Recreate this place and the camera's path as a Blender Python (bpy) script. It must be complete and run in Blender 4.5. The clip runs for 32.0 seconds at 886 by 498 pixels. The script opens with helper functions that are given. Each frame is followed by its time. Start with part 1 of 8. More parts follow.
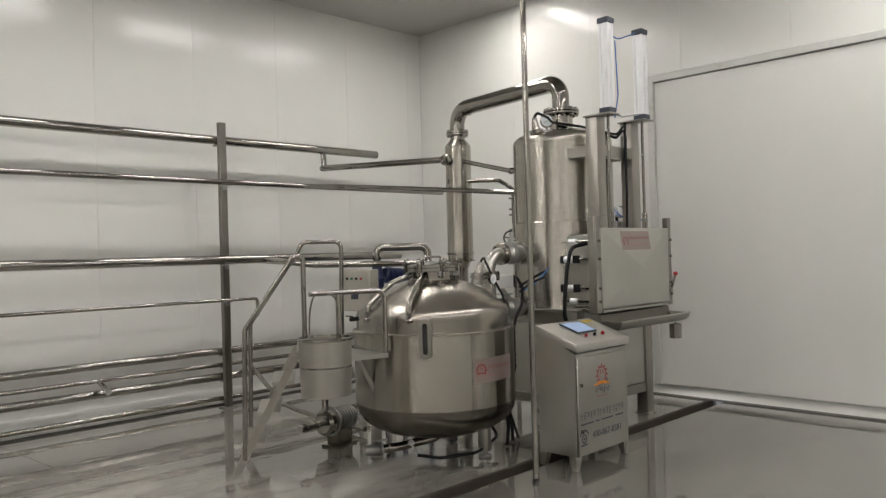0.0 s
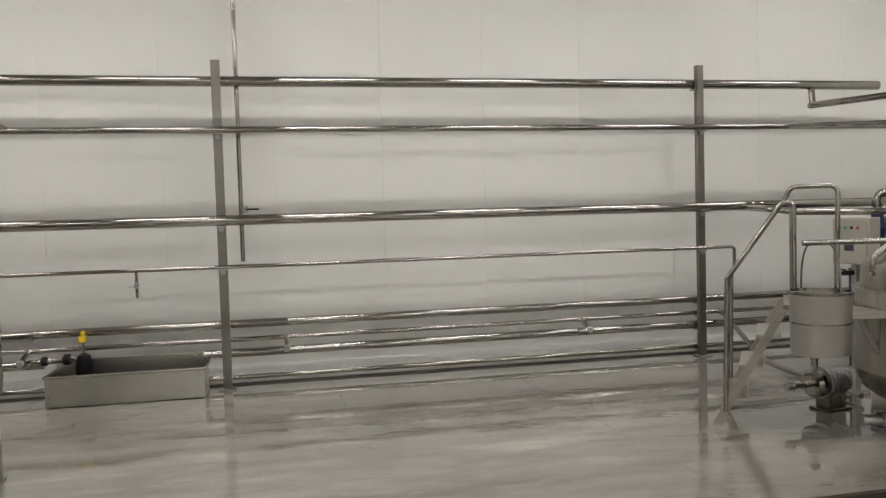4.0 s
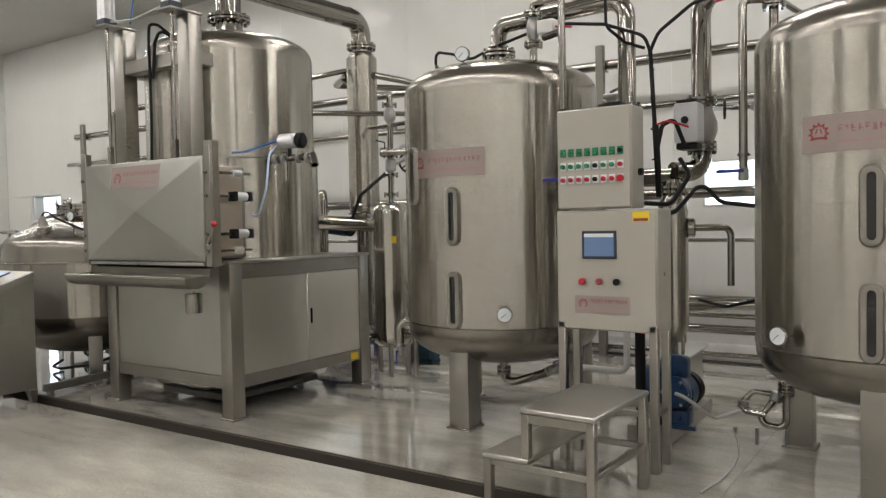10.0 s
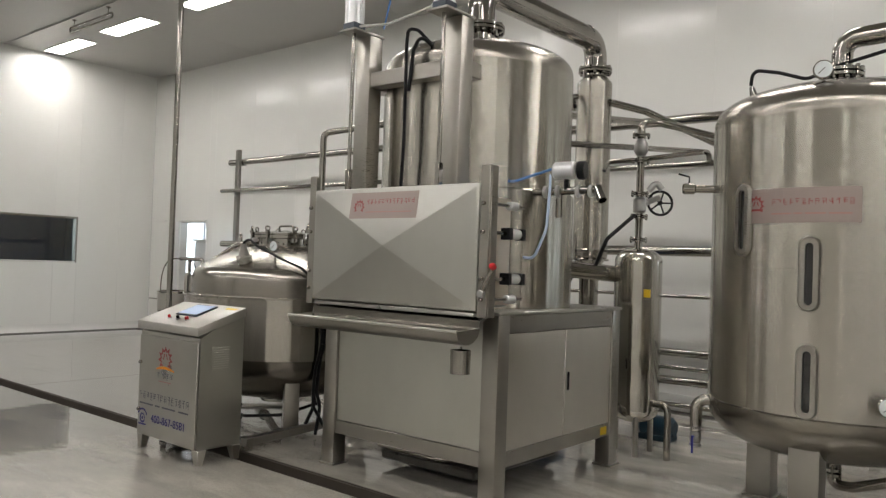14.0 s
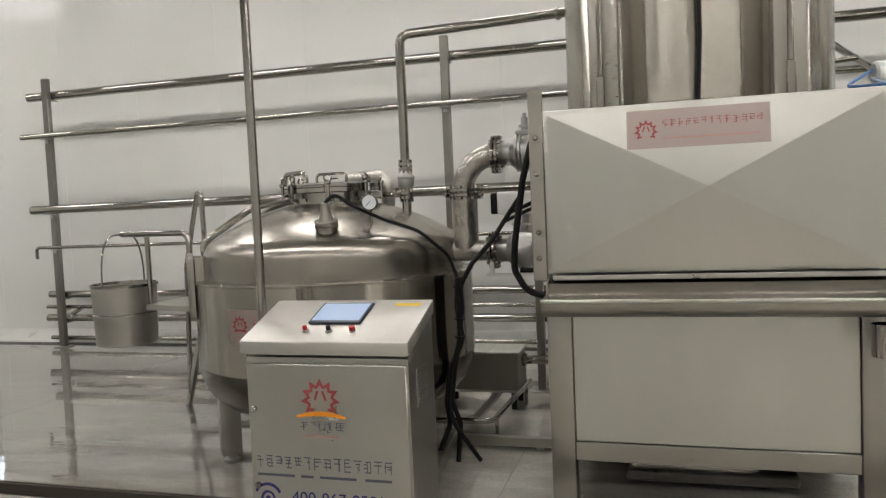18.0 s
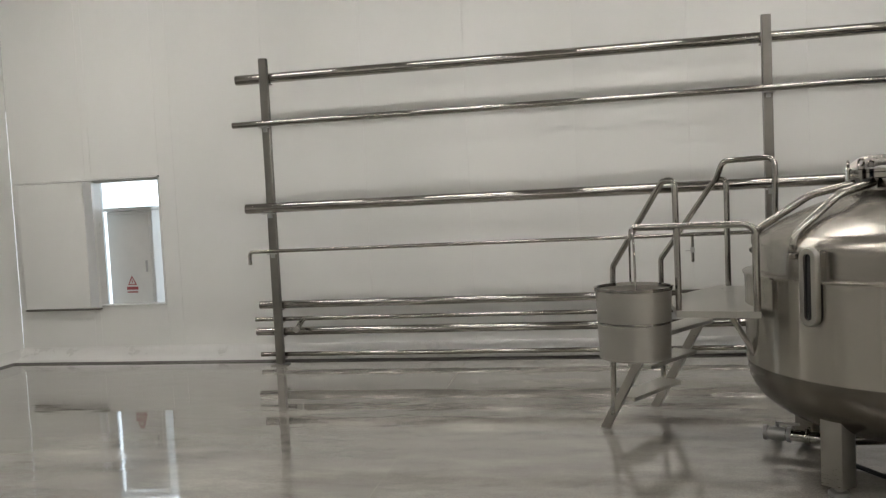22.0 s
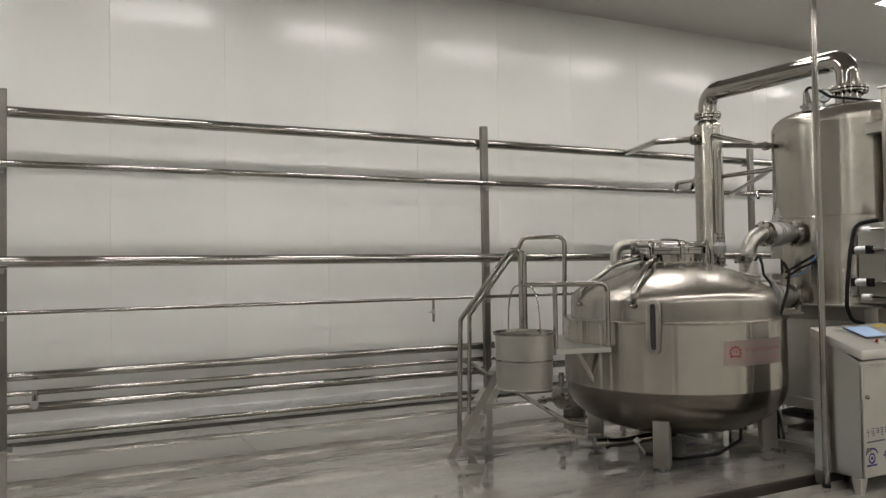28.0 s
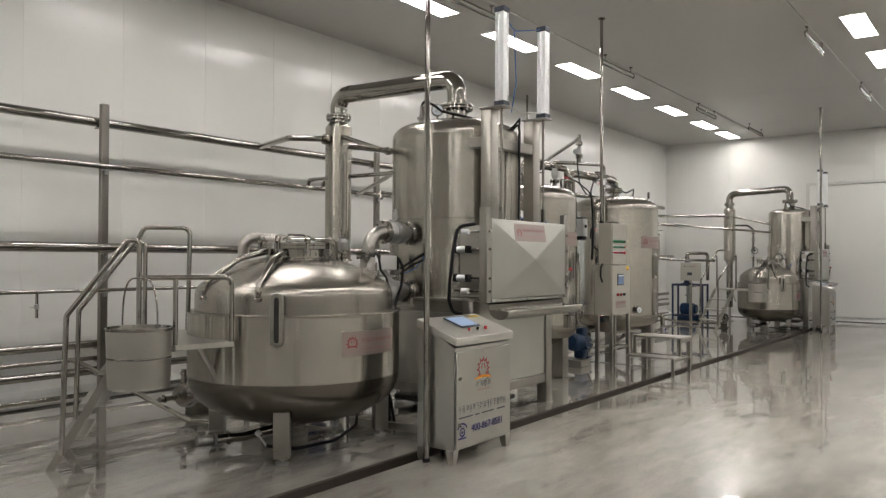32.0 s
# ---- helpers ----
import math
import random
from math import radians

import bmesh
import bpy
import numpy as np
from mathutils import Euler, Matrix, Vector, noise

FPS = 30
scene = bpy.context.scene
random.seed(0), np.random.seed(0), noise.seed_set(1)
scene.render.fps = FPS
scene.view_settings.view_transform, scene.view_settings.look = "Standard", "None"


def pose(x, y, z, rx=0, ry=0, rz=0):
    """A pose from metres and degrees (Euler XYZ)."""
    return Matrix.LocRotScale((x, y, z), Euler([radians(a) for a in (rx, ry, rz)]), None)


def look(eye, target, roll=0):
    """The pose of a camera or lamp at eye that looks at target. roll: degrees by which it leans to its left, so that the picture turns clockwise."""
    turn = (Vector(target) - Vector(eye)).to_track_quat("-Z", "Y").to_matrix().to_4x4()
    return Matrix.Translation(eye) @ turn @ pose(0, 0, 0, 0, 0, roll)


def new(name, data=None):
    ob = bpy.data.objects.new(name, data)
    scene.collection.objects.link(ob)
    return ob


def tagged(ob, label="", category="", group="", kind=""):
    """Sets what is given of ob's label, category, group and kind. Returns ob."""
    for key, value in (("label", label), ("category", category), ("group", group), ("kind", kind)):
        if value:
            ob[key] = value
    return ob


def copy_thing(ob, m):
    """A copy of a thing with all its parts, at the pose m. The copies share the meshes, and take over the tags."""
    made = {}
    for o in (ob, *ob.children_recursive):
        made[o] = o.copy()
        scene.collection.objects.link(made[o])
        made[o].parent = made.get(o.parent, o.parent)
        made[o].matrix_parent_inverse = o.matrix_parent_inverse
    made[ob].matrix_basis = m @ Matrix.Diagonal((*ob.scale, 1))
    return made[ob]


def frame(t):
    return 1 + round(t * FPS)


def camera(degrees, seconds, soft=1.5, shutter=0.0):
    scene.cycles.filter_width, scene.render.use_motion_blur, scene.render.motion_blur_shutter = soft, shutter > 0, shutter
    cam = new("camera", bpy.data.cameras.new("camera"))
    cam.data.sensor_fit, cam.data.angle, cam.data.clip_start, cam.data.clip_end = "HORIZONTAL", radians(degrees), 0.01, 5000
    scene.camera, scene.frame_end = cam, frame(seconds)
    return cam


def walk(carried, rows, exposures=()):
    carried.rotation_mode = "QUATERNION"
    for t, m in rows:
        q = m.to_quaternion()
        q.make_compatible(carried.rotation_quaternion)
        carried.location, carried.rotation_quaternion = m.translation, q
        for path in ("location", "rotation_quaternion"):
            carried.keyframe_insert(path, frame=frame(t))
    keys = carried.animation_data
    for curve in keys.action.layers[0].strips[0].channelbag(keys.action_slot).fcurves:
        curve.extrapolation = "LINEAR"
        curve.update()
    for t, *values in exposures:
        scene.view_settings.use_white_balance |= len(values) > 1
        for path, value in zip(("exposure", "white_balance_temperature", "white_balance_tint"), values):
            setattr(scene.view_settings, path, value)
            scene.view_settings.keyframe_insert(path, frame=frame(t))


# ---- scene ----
cam = camera(60.0, 32.0, 1.3)
PATH = [
    (0, (14.069, -7.572, 1.606), (15.484, -6.159, 1.617), -1.6),
    (0.5, (14.054, -7.558, 1.605), (15.427, -6.105, 1.602), -1.6),
    (1, (14.024, -7.554, 1.622), (15.328, -6.038, 1.595), -1.6),
    (1.5, (14.016, -7.535, 1.621), (15.222, -5.94, 1.577), -1.4),
    (2, (14.017, -7.519, 1.617), (15.098, -5.837, 1.561), -1.3),
    (2.5, (14.05, -7.486, 1.606), (14.963, -5.708, 1.537), -0.9),
    (3, (14.066, -7.482, 1.63), (14.769, -5.612, 1.54), -1.1),
    (3.5, (14.041, -7.466, 1.635), (14.586, -5.544, 1.534), -1.3),
    (5.5, (13.605, -7.524, 1.37), (13.49, -5.528, 1.327), -2.5),
    (6, (13.545, -7.499, 1.382), (13.234, -5.524, 1.344), -2.2),
    (6.5, (13.488, -7.486, 1.382), (13.012, -5.543, 1.337), -1.5),
    (7, (13.403, -7.473, 1.375), (12.83, -5.558, 1.327), -1.4),
    (7.5, (13.302, -7.446, 1.37), (12.615, -5.568, 1.335), -0.6),
    (8, (13.069, -7.362, 1.363), (12.196, -5.562, 1.354), 0.7),
    (8.5, (12.841, -7.304, 1.389), (11.855, -5.565, 1.346), 0.9),
    (9, (12.55, -7.328, 1.376), (11.541, -5.602, 1.307), 0.6),
    (9.5, (12.282, -7.308, 1.379), (11.203, -5.626, 1.302), 0.0),
    (10, (11.899, -7.257, 1.37), (10.789, -5.594, 1.302), -1.1),
    (10.5, (11.472, -7.245, 1.357), (10.368, -5.577, 1.326), -1.8),
    (11, (11.096, -7.272, 1.365), (9.967, -5.621, 1.376), -1.6),
    (11.5, (10.866, -7.419, 1.381), (9.72, -5.783, 1.478), -1.2),
    (12, (10.768, -7.57, 1.396), (9.632, -5.933, 1.576), -0.1),
    (12.5, (10.72, -7.634, 1.42), (9.569, -6.014, 1.644), 0.8),
    (13, (10.691, -7.548, 1.411), (9.488, -5.961, 1.601), 1.0),
    (13.5, (10.55, -7.357, 1.404), (9.281, -5.816, 1.519), 1.9),
    (14, (10.232, -7.243, 1.394), (8.959, -5.702, 1.434), 2.0),
    (14.5, (9.876, -7.188, 1.402), (8.679, -5.586, 1.397), 0.6),
    (15, (9.506, -7.106, 1.392), (8.342, -5.481, 1.338), 0.0),
    (15.5, (9.031, -7.171, 1.384), (7.92, -5.509, 1.31), -0.4),
    (17.5, (7.257, -7.228, 1.403), (6.69, -5.312, 1.314), -1.0),
    (18, (6.799, -7.245, 1.469), (6.232, -5.331, 1.352), -2.5),
    (18.5, (6.409, -7.351, 1.468), (5.828, -5.441, 1.354), -1.7),
    (19, (5.944, -7.266, 1.473), (5.283, -5.381, 1.357), -0.7),
    (19.5, (5.424, -7.297, 1.472), (4.843, -5.388, 1.345), -1.2),
    (20, (4.995, -7.276, 1.459), (4.528, -5.335, 1.34), -1.1),
    (20.5, (4.494, -7.285, 1.464), (4.047, -5.338, 1.368), -1.8),
    (21, (4.0, -7.283, 1.505), (3.556, -5.336, 1.387), -2.0),
    (21.5, (3.532, -7.27, 1.515), (3.1, -5.32, 1.403), -2.1),
    (22, (3.066, -7.334, 1.525), (2.71, -5.369, 1.416), -2.8),
    (22.5, (2.647, -7.319, 1.527), (2.312, -5.351, 1.41), -2.3),
    (23, (2.193, -7.346, 1.525), (2.02, -5.357, 1.405), -1.6),
    (23.5, (1.89, -7.307, 1.51), (2.089, -5.321, 1.389), -1.3),
    (24, (1.618, -7.251, 1.52), (1.96, -5.282, 1.458), -0.9),
    (24.5, (1.311, -7.33, 1.504), (1.705, -5.369, 1.458), -1.9),
    (26.5, (0.536, -7.502, 1.486), (1.173, -5.606, 1.44), -1.4),
    (27, (0.451, -7.521, 1.501), (1.131, -5.64, 1.491), -1.5),
    (27.5, (0.442, -7.537, 1.486), (1.201, -5.686, 1.514), -1.2),
    (28, (0.45, -7.545, 1.479), (1.343, -5.755, 1.532), -0.9),
    (28.5, (0.441, -7.549, 1.483), (1.457, -5.828, 1.556), -1.0),
    (29, (0.439, -7.566, 1.49), (1.527, -5.889, 1.564), -1.1),
    (29.5, (0.449, -7.571, 1.484), (1.615, -5.947, 1.554), -0.7),
    (30, (0.447, -7.57, 1.478), (1.683, -5.999, 1.539), -0.5),
    (30.5, (0.466, -7.59, 1.494), (1.787, -6.089, 1.538), -0.4),
    (31, (0.471, -7.582, 1.48), (1.893, -6.176, 1.518), 0.0),
    (31.5, (0.496, -7.605, 1.487), (2.017, -6.306, 1.518), 0.3),
    (32, (0.52, -7.603, 1.481), (2.117, -6.399, 1.511), 0.2),
]
walk(cam, [(t, look(e, a, r)) for t, e, a, r in PATH], [(0.0, -0.05), (3.5, -0.03), (7.0, 0.02), (10.0, 0.0), (11.0, 0.04), (12.0, -0.09), (13.5, -0.13), (15.0, 0.0), (18.0, 0.02), (20.0, -0.04), (22.0, -0.12), (23.0, -0.2), (27.0, -0.05), (30.0, -0.05), (32.0, -0.10)])

# ---- world and light ----
world = bpy.data.worlds.new("world")
scene.world = world
world.use_nodes = True
world.node_tree.nodes["Background"].inputs[0].default_value = (0.6, 0.63, 0.66, 1)
world.node_tree.nodes["Background"].inputs[1].default_value = 0.35

# plan, in metres: x along the long wall, y towards it
WALL_N, WALL_S, WALL_E, WALL_W = 0.44, -12.2, 21.72, -3.3
CEIL = 4.745
PANEL_GLOW = 31.2

# ---- materials ----


def shader(name, base, rough=0.5, metal=0.0, spec=0.5, coat=0.0):
    m = bpy.data.materials.new(name)
    m.use_nodes = True
    b = m.node_tree.nodes["Principled BSDF"]
    b.inputs["Base Color"].default_value = (*base, 1)
    b.inputs["Roughness"].default_value = rough
    b.inputs["Metallic"].default_value = metal
    b.inputs["Specular IOR Level"].default_value = spec
    b.inputs["Coat Weight"].default_value = coat
    return m


def node(m, kind, **values):
    n = m.node_tree.nodes.new(kind)
    for key, v in values.items():
        n.inputs[key].default_value = v
    return n


def link(m, a, b):
    m.node_tree.links.new(a, b)


def coords(m, scale=(1, 1, 1), world_space=False):
    mp = node(m, "ShaderNodeMapping")
    mp.inputs["Scale"].default_value = scale
    if world_space:
        link(m, node(m, "ShaderNodeNewGeometry").outputs["Position"], mp.inputs[0])
    else:
        link(m, node(m, "ShaderNodeTexCoord").outputs["Object"], mp.inputs[0])
    return mp.outputs[0]


def noise_of(m, vec, scale, detail=3.0, rough=0.5):
    n = node(m, "ShaderNodeTexNoise", Scale=scale, Detail=detail, Roughness=rough)
    link(m, vec, n.inputs["Vector"])
    return n.outputs["Fac"]


def ramp(m, fac, lo, hi, a, b):
    r = node(m, "ShaderNodeMapRange")
    for i, v in ((1, lo), (2, hi), (3, a), (4, b)):
        r.inputs[i].default_value = v
    link(m, fac, r.inputs[0])
    return r.outputs[0]


def mixed(m, fac, a, b):
    x = node(m, "ShaderNodeMix")
    x.data_type = "RGBA"
    x.inputs[6].default_value, x.inputs[7].default_value = (*a, 1), (*b, 1)
    link(m, fac, x.inputs[0])
    return x.outputs[2]


def times(m, a, fac):
    """A colour multiplied by a grey factor."""
    x = node(m, "ShaderNodeMix")
    x.data_type, x.blend_type = "RGBA", "MULTIPLY"
    x.inputs[0].default_value = 1.0
    c = node(m, "ShaderNodeCombineColor")
    for i in range(3):
        link(m, fac, c.inputs[i])
    link(m, a, x.inputs[6])
    link(m, c.outputs[0], x.inputs[7])
    return x.outputs[2]


def bump(m, height, strength, distance, also=None):
    n = node(m, "ShaderNodeBump", Strength=strength, Distance=distance)
    link(m, height, n.inputs["Height"])
    if also is not None:
        link(m, also, n.inputs["Normal"])
    return n.outputs[0]


def out(m, colour=None, rough=None, normal=None):
    b = m.node_tree.nodes["Principled BSDF"]
    for key, v in (("Base Color", colour), ("Roughness", rough), ("Normal", normal)):
        if v is not None:
            link(m, v, b.inputs[key])
    return m


def steel(name, lo, hi, r0, r1, grain=(60, 60, 2), wobble=0.0, wob_scale=(3.5, 3.5, 0.5), relief=0.03, wob_detail=2.0):
    """Stainless sheet: fine brushing, blotchy gloss and, where wanted, gently uneven plate."""
    m = shader(name, hi, r0, 1.0)
    v = coords(m, grain)
    fine = noise_of(m, v, 4.0, 4.0, 0.65)
    broad = noise_of(m, coords(m), 2.2, 4.0)
    col = mixed(m, ramp(m, broad, 0.3, 0.7, 0, 1), lo, hi)
    add = node(m, "ShaderNodeMath")
    link(m, ramp(m, fine, 0.3, 0.7, r0, r1), add.inputs[0])
    link(m, ramp(m, broad, 0.3, 0.75, -0.04, 0.05), add.inputs[1])
    nrm = bump(m, fine, relief, 0.002) if relief else None
    if wobble:
        nrm = bump(m, noise_of(m, coords(m, wob_scale), 1.0, wob_detail, 0.45), wobble, 0.05, nrm)
    return out(m, col, add.outputs[0], nrm)


M = {}


def rolled(name, lo, hi, r0, r1, waves, aniso, turn=0.25, stain=0.07):
    """Rolled and circumferentially brushed sheet: reflections drawn out upright, in soft bands, with faint stains."""
    m = shader(name, hi, r0, 1.0)
    broad = noise_of(m, coords(m), 1.3, 2.0, 0.5)
    blotch = noise_of(m, coords(m, (1, 1, 0.6)), 4.5, 5.0, 0.6)
    col = mixed(m, ramp(m, broad, 0.25, 0.75, 0, 1), lo, hi)
    col = times(m, col, ramp(m, blotch, 0.3, 0.72, 1.0 - stain, 1.0 + stain * 0.5))
    bands = noise_of(m, coords(m, (7.5, 7.5, 0.035)), 1.0, 1.5, 0.4)
    b = m.node_tree.nodes["Principled BSDF"]
    b.inputs["Anisotropic"].default_value = aniso
    b.inputs["Anisotropic Rotation"].default_value = turn
    tan = node(m, "ShaderNodeTangent")
    tan.direction_type, tan.axis = "RADIAL", "Z"
    link(m, tan.outputs[0], b.inputs["Tangent"])
    b.inputs["Roughness"].default_value = (r0 + r1) / 2
    return out(m, col, None, bump(m, bands, waves, 0.05) if waves else None)


def pressed(name, lo, hi, rough):
    """Flat pressed sheet: faint broad clouding and smudges, even gloss."""
    m = shader(name, hi, rough, 1.0)
    cloud = noise_of(m, coords(m), 1.8, 1.0, 0.4)
    smudge = noise_of(m, coords(m, (1, 1, 0.5)), 6.0, 3.0, 0.5)
    col = mixed(m, ramp(m, cloud, 0.2, 0.8, 0, 1), lo, hi)
    return out(m, times(m, col, ramp(m, smudge, 0.2, 0.8, 0.965, 1.03)), None, None)


# sheen on the fryers' right sides painted in as a paler steel
M["side_plate"] = pressed("sheen_side_plate_steel", (0.76, 0.735, 0.68), (0.83, 0.805, 0.75), 0.30)
M["tank"] = rolled("brushed_tank_steel", (0.415, 0.395, 0.35), (0.50, 0.478, 0.425), 0.25, 0.29, 0.36, 1.0)
M["dome"] = rolled("brushed_dome_steel", (0.335, 0.315, 0.28), (0.415, 0.391, 0.351), 0.25, 0.29, 0.04, 0.35, 0.0, 0.12)
M["kettle"] = rolled("brushed_kettle_steel", (0.395, 0.375, 0.331), (0.475, 0.452, 0.40), 0.23, 0.28, 0.42, 1.0)
# underside shade put into a darker steel, also on gutter insides and pump feet
M["under"] = rolled("shade_dark_steel", (0.15, 0.138, 0.118), (0.22, 0.204, 0.177), 0.22, 0.28, 0.0, 0.4, 0.25, 0.12)
# tank steel darkened, to paint in the shade on the bottom dishes
M["lower_dish"] = rolled("shaded_tank_bottom_steel", (0.27, 0.254, 0.223), (0.34, 0.32, 0.282), 0.22, 0.26, 0.0, 0.4, 0.25, 0.10)
M["pipe"] = steel("polished_pipe_steel", (0.30, 0.285, 0.26), (0.39, 0.372, 0.34), 0.06, 0.10, (20, 20, 20), 0.0, (6, 6, 6), 0.0)
M["frame"] = steel("matt_frame_steel", (0.315, 0.302, 0.272), (0.405, 0.388, 0.352), 0.28, 0.40, (6, 6, 60), 0, (1, 1, 1), 0.012)
M["polished"] = steel("polished_vessel_steel", (0.48, 0.46, 0.42), (0.57, 0.55, 0.50), 0.10, 0.15, (10, 10, 2), 0.07, (9, 9, 0.3), 0.0)
M["sheet"] = steel("dull_sheet_steel", (0.44, 0.433, 0.398), (0.52, 0.512, 0.474), 0.30, 0.33, (3, 3, 3), 0.04, (2, 2, 2), 0.0, 1.0)
M["plate"] = pressed("bright_plate_steel", (0.60, 0.595, 0.555), (0.66, 0.652, 0.61), 0.38)
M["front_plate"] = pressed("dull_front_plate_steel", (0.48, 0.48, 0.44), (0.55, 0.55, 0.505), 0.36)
M["door"] = pressed("pressed_door_steel", (0.505, 0.503, 0.468), (0.57, 0.567, 0.53), 0.29)
M["worn"] = steel("worn_tread_steel", (0.51, 0.497, 0.467), (0.62, 0.607, 0.572), 0.34, 0.48, (8, 40, 40), 0.05, (3, 3, 3), 0.03)
M["mesh"] = steel("woven_wire_steel", (0.38, 0.367, 0.335), (0.50, 0.485, 0.445), 0.38, 0.5, (90, 90, 90), 0, (1, 1, 1), 0.2)
M["post"] = steel("weathered_post_steel", (0.195, 0.186, 0.167), (0.275, 0.263, 0.238), 0.28, 0.42, (30, 30, 8), 0, (1, 1, 1), 0.05)
M["brushed"] = steel("brushed_pipe_steel", (0.38, 0.365, 0.335), (0.48, 0.46, 0.425), 0.24, 0.32, (40, 40, 40), 0, (1, 1, 1), 0.01)
M["gutter"] = steel("dull_gutter_steel", (0.26, 0.252, 0.228), (0.35, 0.338, 0.308), 0.3, 0.4, (4, 40, 40), 0, (1, 1, 1), 0.02)
M["alu"] = shader("anodised_cylinder_aluminium", (0.78, 0.79, 0.80), 0.34, 0.85)
M["cast"] = steel("cast_valve_steel", (0.36, 0.36, 0.35), (0.47, 0.465, 0.45), 0.34, 0.46, (40, 40, 40))


def paint(name, base, vary=0.06, rough=0.45, scale=3.0):
    m = shader(name, base, rough)
    n = noise_of(m, coords(m), scale, 5.0, 0.6)
    dark = tuple(c * (1 - vary * 2) for c in base)
    return out(m, mixed(m, ramp(m, n, 0.3, 0.75, 0, 1), dark, base), ramp(m, n, 0.25, 0.75, rough - 0.06, rough + 0.08),
               bump(m, noise_of(m, coords(m), 120, 2), 0.04, 0.002))


M["beige"] = paint("beige_cabinet_paint", (0.42, 0.402, 0.348), 0.03, 0.36)
M["teal"] = paint("dark_teal_pump_paint", (0.004, 0.035, 0.06), 0.15, 0.4, 14)
M["blue"] = paint("blue_pump_paint", (0.003, 0.034, 0.105), 0.2, 0.3, 14)
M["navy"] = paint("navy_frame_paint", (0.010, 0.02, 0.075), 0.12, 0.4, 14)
M["black"] = paint("black_rubber", (0.006, 0.006, 0.007), 0.1, 0.5, 20)
M["black"].node_tree.nodes["Principled BSDF"].inputs["Specular IOR Level"].default_value = 0.25
M["grey_case"] = paint("grey_actuator_case", (0.52, 0.53, 0.53), 0.04, 0.4, 10)
M["red"] = shader("red_plastic", (0.42, 0.012, 0.018), 0.3)
M["green"] = shader("green_plastic", (0.01, 0.20, 0.08), 0.3)
M["yellow"] = shader("yellow_sticker", (0.80, 0.56, 0.02), 0.45)
M["orange"] = shader("orange_print", (0.75, 0.27, 0.01), 0.5)
M["print_red"] = shader("red_print", (0.30, 0.05, 0.05), 0.45)
M["print_pink"] = shader("faded_red_print", (0.44, 0.24, 0.22), 0.5)
M["print_grey"] = shader("dark_grey_print", (0.10, 0.10, 0.13), 0.5)
M["print_blue"] = shader("violet_blue_print", (0.03, 0.025, 0.16), 0.5)
M["sticker"] = shader("pinkish_metal_label", (0.385, 0.322, 0.30), 0.40, 0.75)
M["white"] = paint("white_enamel", (0.78, 0.78, 0.76), 0.03, 0.35, 10)
M["dial"] = shader("dial_white", (0.75, 0.80, 0.82), 0.2, coat=0.6)
M["slot"] = shader("sight_glass_dark", (0.012, 0.011, 0.010), 0.08, coat=0.5)
M["bezel"] = shader("screen_bezel", (0.03, 0.04, 0.06), 0.35)
M["hose_clear"] = shader("clear_hose", (0.66, 0.66, 0.62), 0.25)
M["hose_clear"].node_tree.nodes["Principled BSDF"].inputs["Transmission Weight"].default_value = 0.35
M["tube_blue"] = shader("blue_air_hose", (0.05, 0.16, 0.42), 0.3)
M["dark_hole"] = shader("drain_grime", (0.05, 0.041, 0.032), 0.7)
M["dirty"] = paint("stained_steel_pan", (0.10, 0.095, 0.085), 0.2, 0.3, 6)


def glow(name, colour, strength):
    m = shader(name, colour, 0.3)
    b = m.node_tree.nodes["Principled BSDF"]
    b.inputs["Emission Color"].default_value = (*colour, 1)
    b.inputs["Emission Strength"].default_value = strength
    return m


M["lamp"] = glow("lamp_diffuser", (1.0, 0.955, 0.92), PANEL_GLOW)
M["screen"] = glow("touch_screen", (0.16, 0.22, 0.32), 1.0)
M["cabinet_screen"] = glow("dim_cabinet_screen", (0.07, 0.11, 0.19), 0.7)
M["hose_pale"] = shader("pale_blue_air_hose", (0.40, 0.50, 0.68), 0.3)
# light of the rooms beyond, put into glowing backdrops
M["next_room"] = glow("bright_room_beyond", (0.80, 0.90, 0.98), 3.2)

# coated wall panel: white, slightly wavy, smudged
m = shader("white_wall_panel", (0.72, 0.715, 0.69), 0.30, spec=0.45)
soft = noise_of(m, coords(m, (1.2, 1.2, 0.6), True), 0.8, 4)
info = node(m, "ShaderNodeObjectInfo").outputs["Random"]
tone = node(m, "ShaderNodeMath")
link(m, ramp(m, soft, 0.3, 0.7, 0, 0.7), tone.inputs[0])
link(m, ramp(m, info, 0, 1, 0, 0.3), tone.inputs[1])
M["wall"] = out(m, mixed(m, tone.outputs[0], (0.685, 0.688, 0.660), (0.735, 0.735, 0.706)), ramp(m, soft, 0.3, 0.7, 0.18, 0.22),
                bump(m, noise_of(m, coords(m, (2.2, 2.2, 0.5), True), 1.3, 2), 0.03, 0.03))
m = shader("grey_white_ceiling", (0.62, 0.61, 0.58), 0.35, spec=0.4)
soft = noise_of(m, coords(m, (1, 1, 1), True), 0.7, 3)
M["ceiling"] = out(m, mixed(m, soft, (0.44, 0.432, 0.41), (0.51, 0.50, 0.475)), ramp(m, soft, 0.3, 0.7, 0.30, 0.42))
M["trim"] = paint("white_cove_trim", (0.62, 0.62, 0.595), 0.05, 0.3)
M["skirt_dark"] = paint("dark_skirting_foot", (0.13, 0.125, 0.115), 0.1, 0.35, 8)
M["joint"] = shader("panel_joint_shadow", (0.58, 0.575, 0.555), 0.6)


